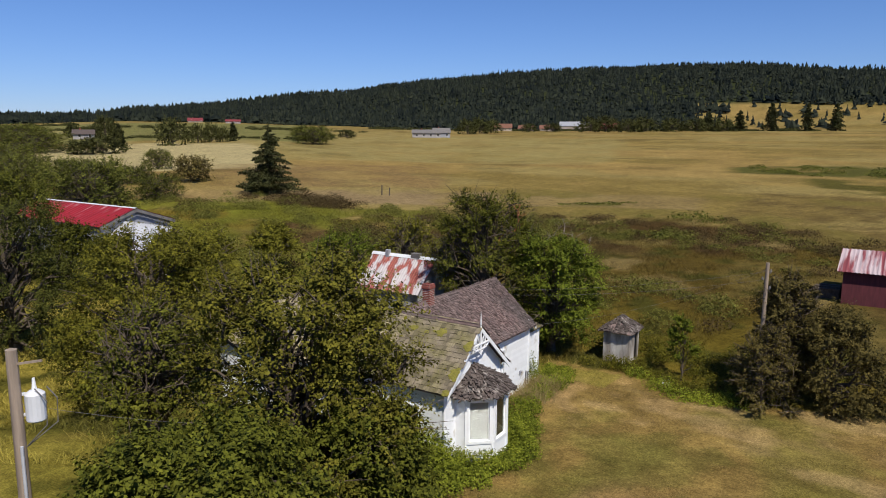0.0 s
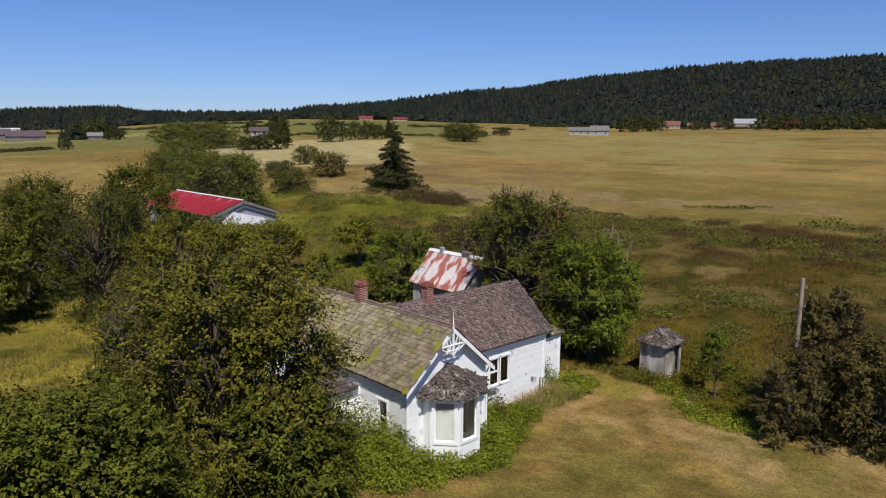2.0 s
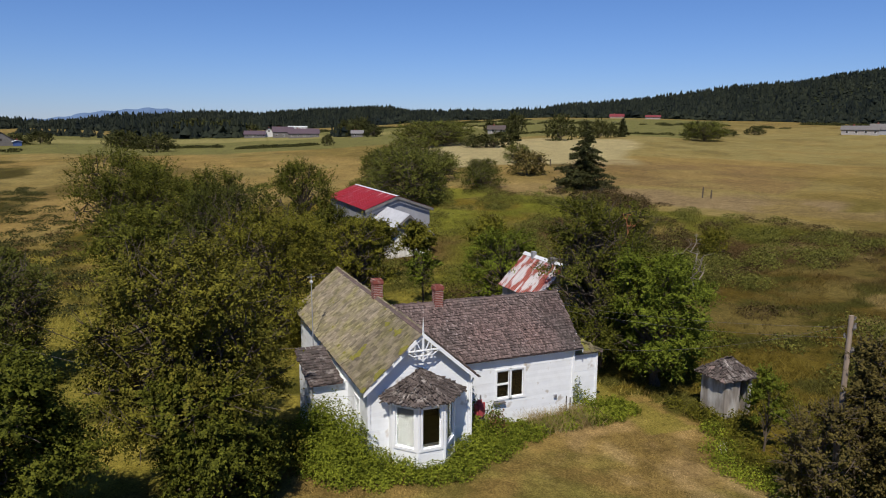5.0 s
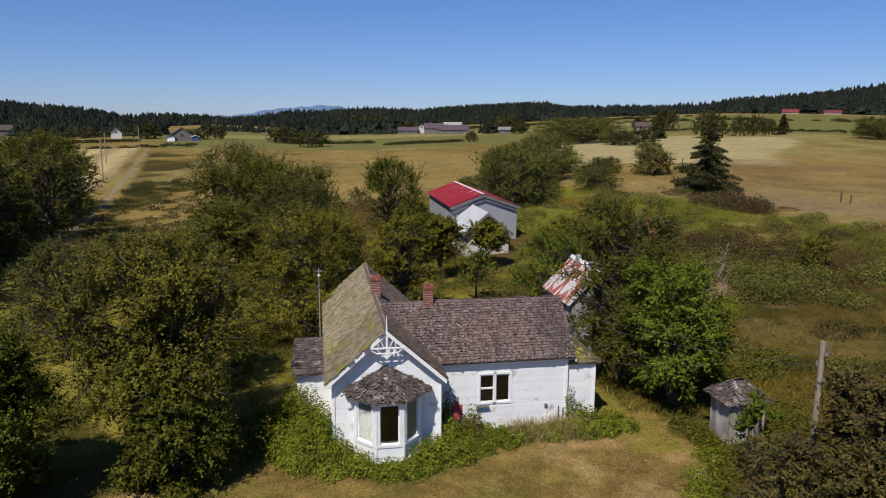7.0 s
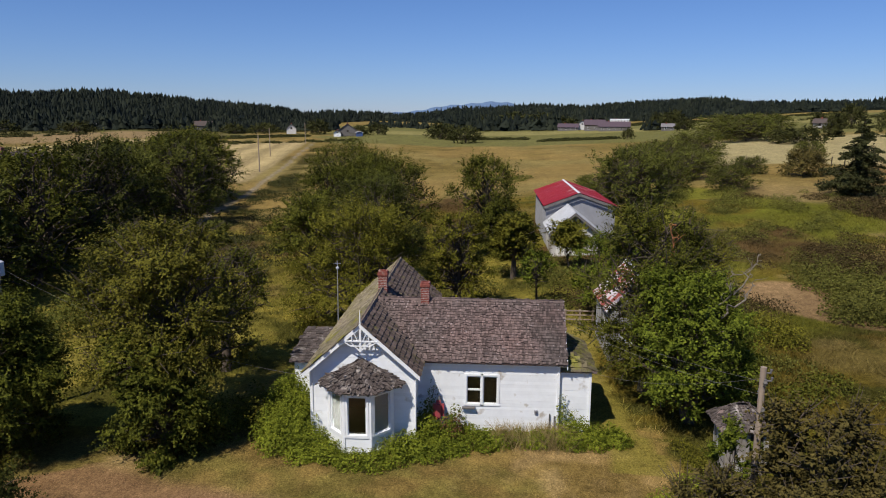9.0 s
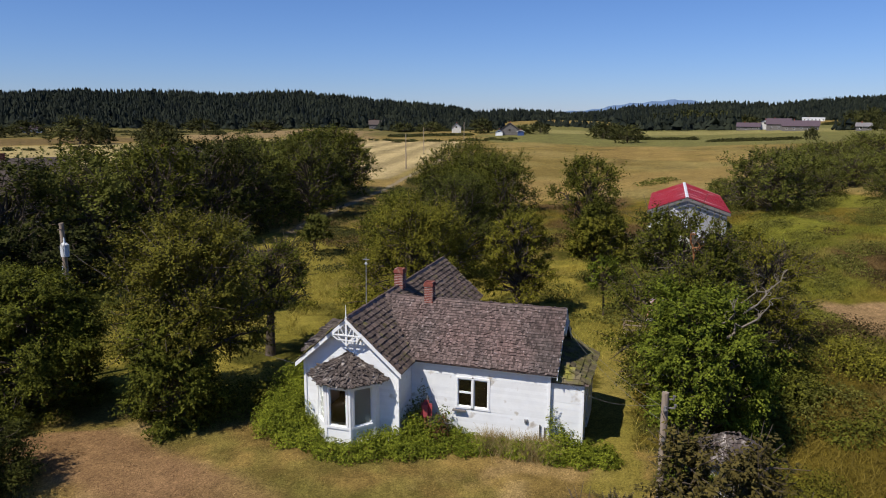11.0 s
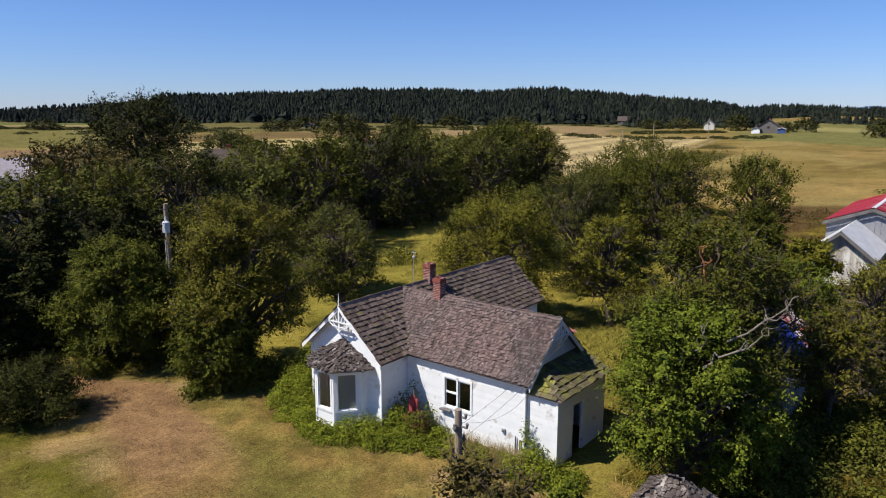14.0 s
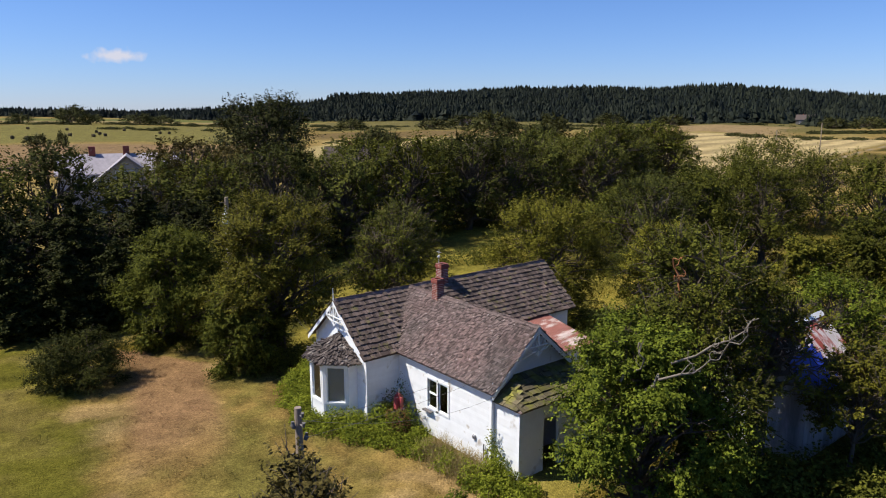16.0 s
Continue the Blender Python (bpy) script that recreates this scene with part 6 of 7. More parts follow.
for zz in (0.4, 0.72, 1.02):
    part("rail", boxed(-34.42, -34.38, 35.8, 37.9, zz, zz + 0.09, 0.008), M_POLE, fence)
vine = thing("downpipe", (-15.06, 27.3, 0), "white painted downpipe at the gable corner", "pipe")
part("pipe", tube(bmesh.new(), [(-15.0, 27.33, 0.1), (-15.0, 27.33, 3.1), (-14.95, 27.4, 3.3)], [0.04, 0.04, 0.04], 8), M_TRIM, vine)
bm = bmesh.new()
bar(bm, (-16.86, 7.6, 8.35), (-16.3, 7.95, 8.45), 0.05, 0.05)
part("side_arm", bm, M_POLE, p2, "short metal side arm")
for q, lab in (((-16.5, 8.1), 0.24), ((-16.55, 7.85), 0.3)):
    bm = tube(bmesh.new(), [(q[0], q[1], 7.75), (q[0] + lab, q[1] + 0.1, 7.5), (q[0] + lab * 0.8, q[1] + 0.1, 6.9), (-16.85, 7.7, 6.3)], [0.015] * 4, 6)
    part("lead", bm, M_BARNDARK, p2, "black looping lead")
pile = thing("timber_stack", (-5.4, 62.9, 0.8), "low dark stack of old timber beside the red shed", "timber")
for k in range(4):
    part("beam", boxed(-6.3 + 0.1 * k, -4.4, 62.2 + 0.4 * k, 62.55 + 0.4 * k, g0 - 0.1, g0 + 0.7 + 0.12 * (k % 2), 0.02), M_BARK, pile)

# ---- hedges, scrub, brambles, grass ----
def copies(proto, places, group):
    """Copies of a built tree: (x, y, scale across, scale up, turn)."""
    for x, y, sx, sz, turn in places:
        m = Matrix.Translation((x, y, h1(x, y))) @ Matrix.Rotation(turn, 4, "Z") @ Matrix.Diagonal((sx, sx, sz, 1))
        o = copy_thing(proto, m)
        tagged(o, group=group)


hl = "tall dark hedgerow tree along the country lane"
protos = [make_tree("hedge_tree", tree_at(-60 + 2 * k, -10 - 0.3 * k), broadleaf(300 + k, 10.6, 4.6, 0.6, 16000, 0.27, lobes=60, low=0.02, upright=0.25), lm, hl, "tree", "lane hedgerow") for k, lm in ((0, L_DARK), (6, L_DEEPER), (-7, L_OLIVE))]
cypress = make_tree("hedge_tree", tree_at(9, -6.4), broadleaf(309, 8.6, 4.3, 0.6, 18000, 0.26, lobes=60, low=0.0, upright=0.2), L_CYPRESS, "dark cypress with dense drooping sprays by the lane", "tree", "lane hedgerow")
hp = random.Random(4)
row = [(-108, -17.5), (-101, -16.5), (-95, -15.8), (-88, -14.2), (-82, -13.2), (-66, -11.0), (-54, -9.4), (-42, -8.0), (-36, -7.6), (-30, -7.2), (-24, -6.8), (-18, -6.3), (-12, -6.0), (-6, -5.5), (0, -5.2), (6, -5)]
for k, (x, y) in enumerate(row):
    top = 1.0 if x < -35 else 0.76
    copies(protos[k % 3] if x < -34 else cypress, [(x + hp.uniform(-1, 1), y + hp.uniform(-1.2, 0.6), hp.uniform(0.9, 1.15), top * hp.uniform(0.9, 1.08), hp.uniform(0, 6.28))], "lane hedgerow")
for k in range(16):
    x = -100 + 6.4 * k
    copies(protos[(k + 1) % 3], [(x, -18.5 + 0.11 * (x + 100) - hp.uniform(0, 4), hp.uniform(0.9, 1.2), hp.uniform(0.85, 1.05), hp.uniform(0, 6.28))], "lane hedgerow")
make_tree("big_tree", tree_at(-42.5, -41.8), broadleaf(321, 15.8, 7.6, 1.0, 48000, 0.32, lobes=70, low=0.0, upright=0.2), L_CYPRESS, "very tall dark tree rising over the hedge", "tree")
for k, (x, y, h, r) in enumerate(((-9.3, -2.2, 8.6, 3.6), (-4.2, -1.6, 8.2, 3.4), (-14.5, -2.5, 8.4, 3.4), (-20.5, -3.5, 8.0, 3.2), (-7.6, 3.0, 5.6, 2.6), (-10.8, 3.4, 5.8, 2.6), (-4.4, 2.2, 5.2, 2.4), (-13.4, 3.6, 5.6, 2.3))):
    make_tree("spruce", tree_at(x, y), conifer(350 + k, h, r, 14000, 0.33, 0.05), L_CYPRESS, "dense dark spruce at the edge of the lawn", "tree", "lawn spruces")
fir = make_tree("fir_tree", tree_at(-182, 612), conifer(62, 11.0, 4.0, 3000, 1.0, 0.25), L_CONIFER, "dark fir standing on the bare hillside", "tree", "hillside firs")
copies(fir, [(CX - 274 * math.sin(radians(51.3)), CY + 274 * math.cos(radians(51.3)), 0.75, 0.66, 0.4), (CX - 246 * math.sin(radians(60.3)), CY + 246 * math.cos(radians(60.3)), 0.7, 0.7, 2.4), (CX - 314 * math.sin(radians(45.1)), CY + 314 * math.cos(radians(45.1)), 0.8, 0.5, 1.4), (-127, 627, 1.6, 1.5, 1), (-104, 632, 1.9, 2.0, 2), (-78, 635, 1.5, 1.9, 3), (-58, 637, 1.7, 1.9, 4), (-150, 622, 1.6, 1.4, 5)], "hillside firs")
make_tree("hedge_tree", tree_at(-31.5, -29), broadleaf(322, 9.7, 5.0, 1.0, 12000, 0.4, low=0.05), L_RUSSET, "rounded olive tree beside the grey house", "tree", "lane hedgerow")
make_tree("hedge_tree", tree_at(-26.6, -25), broadleaf(323, 11.0, 4.6, 1.0, 13000, 0.36, low=0.05), L_RUSSET, "tall russet-olive tree beside the grey house", "tree", "lane hedgerow")
make_tree("hedge_tree", tree_at(-70, -34), broadleaf(324, 8.6, 5.5, 1.0, 9000, 0.5, low=0.05), L_OLIVE, "rounded olive tree in the far hedge", "tree", "lane hedgerow")
wl = "broad olive willow thicket at the meadow edge"
wp = make_tree("willow_thicket", tree_at(-89, 51), broadleaf(331, 7.4, 6.6, 0.4, 20000, 0.3, lobes=110, low=0.0, upright=0.5), L_OLIVE, wl, "shrub", "willow thickets")
copies(wp, [(-104, 60, 0.5, 0.5, 1.0), (-116, 66, 0.8, 0.62, 2.2), (-99, 68, 0.6, 0.5, 3.0), (-130, 72, 0.8, 0.6, 4.0), (-142, 98, 0.5, 0.55, 4.6), (-97, 47, 0.5, 0.5, 1.9), (-112, 54, 0.55, 0.5, 0.3), (-126, 60, 0.9, 0.75, 3.9), (-142, 66, 1.0, 0.8, 5.5), (-158, 74, 1.0, 0.7, 2.4), (-176, 84, 1.1, 0.8, 1.2), (-120, 78, 0.5, 0.4, 0.9), (-236, 118, 1.8, 0.9, 2.8), (-262, 122, 2.3, 1.1, 0.4), (-286, 132, 2.0, 1.0, 5.0), (-310, 150, 2.0, 0.9, 1.5), (-204, 212, 1.3, 0.9, 3.3), (-222, 226, 1.1, 0.8, 0.7)], "willow thickets")
dp = make_tree("field_bush", tree_at(-330, 20), broadleaf(341, 7.0, 7.0, 0.4, 5000, 0.75, lobes=34, low=0.0), L_FARBUSH, "olive bush standing in the far fields", "shrub", "field bushes")
fb = random.Random(9)
spots = []
# azimuth and distance about the house, half width and height
for a, r, w, z in ((56.3, 244, 5.2, 8.0), (54.2, 258, 3.2, 6.0), (53.1, 265, 3.4, 6.2), (52.2, 268, 2.6, 5.0), (45.0, 314, 3.7, 4.6), (43.6, 319, 5.0, 2.6), (41.7, 347, 4.2, 3.2),
                   (60.6, 336, 5.0, 8.0), (61.3, 330, 3.0, 5.0), (73.9, 435, 8.0, 10.0), (72.8, 400, 5.0, 6.0), (75.2, 450, 5.0, 9.0), (92.3, 382, 8.0, 7.0), (91.2, 384, 6.0, 5.4), (61.8, 216, 6.0, 4.4), (63.4, 222, 5.0, 3.6), (60.5, 246, 2.6, 6.6), (62.8, 342, 3.4, 5.2),
                   (92.8, 363, 6.8, 7.6), (76.7, 320, 2.6, 4.6), (135.7, 317, 10.0, 10.0), (134.2, 312, 6.0, 7.0), (130.2, 292, 7.6, 9.0), (130.1, 208, 7.0, 7.6), (146.0, 214, 5.6, 6.4), (144.6, 218, 4.8, 5.4), (103.2, 430, 7.0, 8.0), (99.7, 398, 5.0, 5.0), (98.2, 396, 6.0, 6.0), (107.6, 470, 9.0, 6.0), (110.0, 480, 8.0, 6.0),
                   (31.6, 500, 7.0, 9.0), (30.6, 515, 8.0, 10.0), (29.6, 525, 7.0, 9.0), (21.6, 570, 9.0, 10.0), (20.4, 575, 10.0, 11.0), (18.6, 575, 9.0, 9.0), (17.4, 580, 10.0, 10.0), (15.2, 590, 9.0, 9.0), (13.4, 595, 10.0, 9.0), (11.6, 600, 9.0, 9.0), (26.5, 570, 6.0, 6.0), (24.6, 590, 7.0, 6.0),
                   (141.0, 420, 9.0, 6.0), (138.6, 455, 10.0, 7.0), (148.0, 440, 9.0, 6.0), (126.4, 500, 11.0, 8.0), (121.4, 470, 10.0, 6.0), (153.5, 470, 9.0, 6.0), (158.0, 520, 10.0, 6.0), (163.0, 560, 10.0, 6.0), (171.7, 223, 1.7, 4.8), (173.2, 246, 4.0, 3.4), (169.2, 545, 11.0, 11.0), (168.0, 560, 9.0, 6.0), (164.5, 555, 12.0, 7.0), (175.0, 560, 9.0, 6.0), (172.6, 560, 8.0, 6.0), (84.8, 640, 14.0, 12.0), (87.0, 660, 16.0, 13.0), (89.4, 640, 14.0, 11.0), (82.9, 600, 9.0, 9.0), (66.4, 420, 5.0, 4.6), (68.6, 460, 5.0, 4.6)):
    spots.append((CX - r * math.sin(radians(a)), CY + r * math.cos(radians(a)), w / 7, z / 7, fb.uniform(0, 6.28)))
copies(dp, spots, "field bushes")


def leafy(name, pts, nrm, leaf, mat, seed, label, category, slim=0.62, kind="stuff"):
    lv, lf = leaf_quads(np.asarray(pts), np.asarray(nrm), leaf, np.random.default_rng(seed), slim)
    me = fast_mesh(name, lv, lf)
    me.materials.append(mat)
    return tagged(new(name, me), label, category, kind=kind)


def bushes(name, spots, seed, mat, leaf, per, label):
    """Low bushes, too many to count: each spot is (x, y, radius, height)."""
    rg = np.random.default_rng(seed)
    P, N = [], []
    for x, y, r, h in spots:
        m = int(per * r * r * (0.6 + 0.4 * h))
        d = rg.normal(size=(m, 3))
        d /= np.linalg.norm(d, axis=1, keepdims=True)
        d[:, 2] = np.abs(d[:, 2])
        k = rg.uniform(0.55, 1.05, m) * (0.75 + 0.5 * fbm(d[:, 0] * 2.5 + x, d[:, 1] * 2.5 + y, seed, 2))
        p = d * k[:, None] * np.array([r, r, h])
        px, py = x + p[:, 0], y + p[:, 1]
        P.append(np.stack([px, py, height(px, py) + p[:, 2] + 0.05], 1))
        N.append(d * 0.7 + rg.normal(size=(m, 3)) * 0.5 + np.array([0, 0, 0.4]))
    return leafy(name, np.concatenate(P), np.concatenate(N), leaf, mat, seed + 1, label, "scrub")


rs = np.random.default_rng(77)


def scatter(n, a0, a1, r0, r1, size, rise, clump=0.5, s=31):
    out = []
    while len(out) < n:
        a, r = rs.uniform(a0, a1), math.sqrt(rs.uniform(r0 * r0, r1 * r1))
        x, y = CX - r * math.sin(radians(a)), CY + r * math.cos(radians(a))
        if r > np.interp(a, SCRUB_A, SCRUB_R) * 1.02 or fbm(np.array([x / 8]), np.array([y / 8]), s)[0] < clump:
            continue
        if inside(np.array([x]), np.array([y]), LAWN)[0] or (-34 < x < -12 and 19.5 < y < 43.5) or (-83 < x < -56 and 33 < y < 46.5):
            continue
        if bare_patch(x, y) < 1.25 or (55 < a < 65 and r > 92):
            continue
        q = rs.uniform(*size)
        out.append((x, y, q, q * rs.uniform(*rise)))
    return out


bushes("meadow_scrub", scatter(250, -10, 74, 22, 98, (0.6, 2.0), (0.35, 0.7), 0.48, 31), 401, L_SCRUB, 0.16, 190, "green bramble and nettle scrub over the rough meadow")
bushes("meadow_scrub", scatter(150, -12, 60, 26, 90, (0.8, 2.2), (0.3, 0.6), 0.5, 35), 403, L_BROWN, 0.16, 160, "brown seeding dock and heath scrub in the meadow")
bushes("meadow_scrub", scatter(80, 20, 80, 38, 98, (0.8, 2.4), (0.4, 0.8), 0.5, 39), 405, L_SCRUB, 0.17, 160, "bright green bramble thickets in the rough meadow")
# darker leaves here carry the shade under the garden trees
bushes("meadow_scrub", [(-21.5, 46.5, 1.5, 0.9), (-26.5, 45.5, 1.5, 1.2), (-23, 48.5, 1.6, 0.8), (-30, 45.6, 1.7, 1.5), (-25.2, 45.0, 1.1, 1.6), (-19, 42.6, 1.3, 1.2), (-21.2, 43.6, 1.5, 1.3), (-16.6, 42.6, 1.0, 1.0), (-25.7, 42.6, 1.5, 1.5), (-25.6, 44.0, 1.5, 1.4), (-23.8, 40.6, 1.5, 2.0), (-22.6, 42.4, 1.5, 1.7), (-24.0, 42.0, 1.5, 1.8), (-20.4, 41.6, 1.4, 2.0), (-28.4, 43.4, 1.3, 1.3), (-30.6, 43.6, 1.4, 1.3), (-27.4, 44.8, 1.5, 1.2)], 409, L_DEEPER, 0.16, 380, "green bramble bank behind the shed, leaves darkened for tree shade")
mound = [(-42.5 + 5.5 * math.cos(k * 2.4) * (k / 22) ** 0.5, 59.0 + 3.6 * math.sin(k * 2.4) * (k / 22) ** 0.5, 1.3, 1.0 + 0.3 * (k % 3)) for k in range(22)]
bushes("bramble_mound", mound, 441, L_SCRUB, 0.17, 330, "pale-leaved bramble mound at the edge of the sandy patch")
mound = [(-50.5 + 6.5 * math.cos(k * 2.4) * (k / 20) ** 0.5, 62.5 + 3.6 * math.sin(k * 2.4) * (k / 20) ** 0.5, 1.5, 0.8 + 0.2 * (k % 3)) for k in range(20)]
bushes("heath_mound", mound, 443, L_BROWN, 0.16, 240, "dark brown heath mound in the rough meadow")
mound = [(-35.2 + 2.6 * math.cos(k * 2.4) * (k / 12) ** 0.5, 56.6 + 2.4 * math.sin(k * 2.4) * (k / 12) ** 0.5, 1.2, 1.1 + 0.3 * (k % 3)) for k in range(12)]
bushes("bramble_mound", mound, 445, L_SCRUB, 0.16, 380, "pale-leaved bramble mound in the rough meadow")
mound = [(-31.4 + 2.4 * math.cos(k * 2.4) * (k / 9) ** 0.5, 48.9 + 1.3 * math.sin(k * 2.4) * (k / 9) ** 0.5, 1.1, 1.0 + 0.3 * (k % 3)) for k in range(9)]
bushes("bramble_mound", mound, 447, L_ORCHARD, 0.15, 420, "green bramble mound behind the shed")
mound = [(-77 + 8 * math.cos(k * 2.4) * (k / 16) ** 0.5, 79 + 4 * math.sin(k * 2.4) * (k / 16) ** 0.5, 2.0, 1.0 + 0.3 * (k % 3)) for k in range(16)]
bushes("heath_mound", mound, 449, L_BROWN, 0.22, 130, "dark brown heath mound at the edge of the hay field")
bushes("meadow_scrub", scatter(60, 84, 118, 30, 85, (0.6, 1.7), (0.35, 0.7), 0.5, 41), 407, L_BROWN, 0.28, 60, "brown weedy scrub between orchard and lane")
weeds = []
for q in range(150):
    xx = rs.uniform(-150, -46)
    weeds.append((xx, float(np.interp(-xx, [-p[0] for p in ROAD], [p[1] for p in ROAD])) + rs.uniform(2.5, 15), rs.uniform(0.8, 2.0), rs.uniform(0.3, 0.8)))
bushes("lane_weeds", weeds, 437, L_FARBUSH, 0.2, 110, "brown and olive weeds on the bank beside the lane")
bushes("lane_bush", [(-36, 0.4, 1.8, 1.6), (-39, 2.0, 1.8, 1.6), (-42, 3.2, 1.8, 1.5), (-36.5, 3.0, 2.0, 1.8), (-45, 2.6, 1.6, 1.4), (-33.5, 1.5, 2.2, 2.0), (-30, 2.2, 2.0, 1.8), (-27, 1.5, 2.2, 2.2), (-23, 1.0, 2.2, 2.4), (-20, 3.0, 1.8, 1.8)], 431, L_OLIVE, 0.22, 150, "pale twiggy bushes beside the lane")
bushes("lane_bush", [(-35, 4.4, 1.5, 1.2), (-36, 7.4, 1.2, 0.8), (-34, 12.6, 1.2, 0.6), (-38, 3.2, 1.6, 1.3), (-32.8, 5.6, 1.4, 1.3), (-31, 9.2, 1.2, 0.9), (-43, 4.4, 1.4, 0.9)], 432, L_ORCHARD, 0.17, 260, "green saplings and weeds at the edge of the orchard")
# hedge lines between the far fields
far = []
for a0, a1, r0, r1, n in ((77.5, 84, 326, 338, 90), (85.5, 91.8, 352, 364, 90), (104, 111, 388, 404, 90), (118, 150, 262, 290, 130), (120, 168, 420, 450, 120), (150, 180, 525, 550, 130), (45, 62, 300, 312, 60), (40, 70, 470, 500, 60), (100, 116, 300, 330, 70), (104, 150, 480, 500, 100), (5, 40, 615, 640, 120), (60, 100, 620, 660, 110)):
    for q in range(n):
        a, r = rs.uniform(a0, a1), rs.uniform(r0, r1)
        w = rs.uniform(0.9, 2.4) * r / 350
        far.append((CX - r * math.sin(radians(a)), CY + r * math.cos(radians(a)), w * 1.5, w * 0.55))
bushes("far_hedge", far, 433, L_FARBUSH, 0.75, 11, "dark hedge lines and scrub between the far fields")
field = [(-24, 97, 2.2, 1.3), (-26.5, 97.5, 1.6, 0.9), (-21.5, 96.5, 1.4, 0.8), (-136, 36, 3.0, 1.0), (-141, 38, 2.6, 0.8), (-131, 34, 2.2, 0.7)]
for q in range(14):
    field.append((-47 + 0.7 * q, 104 + 0.4 * q + rs.uniform(-1, 1), rs.uniform(0.6, 1.3), rs.uniform(0.15, 0.35)))
for q in range(26):
    field.append((-34 + rs.uniform(0, 45), 176 + rs.uniform(-8, 26), rs.uniform(1.2, 3.4), rs.uniform(0.4, 1.3)))
for q in range(12):
    field.append((-29 + rs.uniform(0, 8), 83 + rs.uniform(-2, 2), rs.uniform(0.6, 1.4), rs.uniform(0.4, 0.8)))
bushes("field_weeds", field, 435, L_OLIVE, 0.32, 45, "low olive weed patches in the golden field")
thick = [(-12.2, 42.2, 0.7, 1.6), (-14.2, 39.2, 0.7, 0.8), (-13.2, 39.0, 0.7, 0.8), (-12.4, 40.6, 0.6, 0.9), (-12.2, 41.5, 0.7, 1.2), (-12.0, 42.6, 1.0, 1.2), (-12.3, 39.9, 0.6, 0.6), (-9.2, 40.2, 1.1, 0.7), (-11.2, 38.9, 1.0, 0.5), (-10.2, 37.9, 1.1, 0.6), (-9.0, 37.4, 1.2, 0.6), (-8.0, 38.4, 1.3, 0.7), (-7.2, 40.8, 1.3, 0.8), (-9.4, 41.6, 1.4, 1.0), (-10.6, 43.2, 1.2, 1.3), (-5.8, 42.2, 1.5, 1.2), (-12.0, 38.9, 0.7, 0.5), (-6.4, 37.7, 1.0, 0.6), (-7.6, 44.0, 1.8, 1.1), (-4.0, 42.6, 1.8, 1.5), (-15.6, 39.0, 0.6, 0.5), (-14.0, 39.2, 0.6, 0.45), (-13.6, 43.6, 1.4, 1.2), (-15.2, 44.2, 1.3, 1.2)]
thick += [(-13.2, 39.3, 0.6, 0.75), (-12.7, 40.1, 0.6, 0.8), (-14.0, 39.1, 0.5, 0.6), (-6.2, 37.9, 1.0, 1.6), (-5.4, 38.6, 1.0, 2.2)]
bushes("garden_thicket", thick, 411, L_ORCHARD, 0.1, 1100, "tangled green thicket round the outhouse and pole")
bushes("garden_thicket", [(-10.6, 37.4, 1.0, 0.6), (-9.4, 36.6, 1.0, 0.5), (-8.2, 36.9, 1.1, 0.5), (-6.8, 37.2, 1.0, 0.5), (-12.3, 38.6, 0.8, 0.5), (-13.2, 39.2, 0.6, 0.4)], 413, L_IVY, 0.09, 1500, "bright weeds along the lawn's edge")
under = [(-15.2, 15.8, 1.4, 0.9), (-16.6, 16.4, 1.5, 1.0), (-15.4, 18.0, 1.4, 1.2), (-16.8, 18.2, 1.3, 1.6), (-13.6, 8.8, 1.6, 1.2), (-12.2, 8.4, 1.4, 1.0), (-11.2, 9.4, 1.2, 0.7), (-13.9, 14.6, 0.7, 0.4), (-14.4, 16.0, 0.9, 0.5), (-14.2, 17.4, 0.7, 0.45), (-12.4, 10.9, 0.9, 0.5), (-17.6, 19.4, 1.2, 1.8), (-16.4, 20.0, 1.2, 1.7)]
bushes("shade_weeds", under, 417, L_ORCHARD, 0.13, 420, "dark weeds and suckers under the garden trees")
bushes("flower_clump", [(-10.35, 37.1, 0.22, 0.75)], 415, M_BOARDWHITE, 0.09, 900, "small clump of white flowers by the lawn")
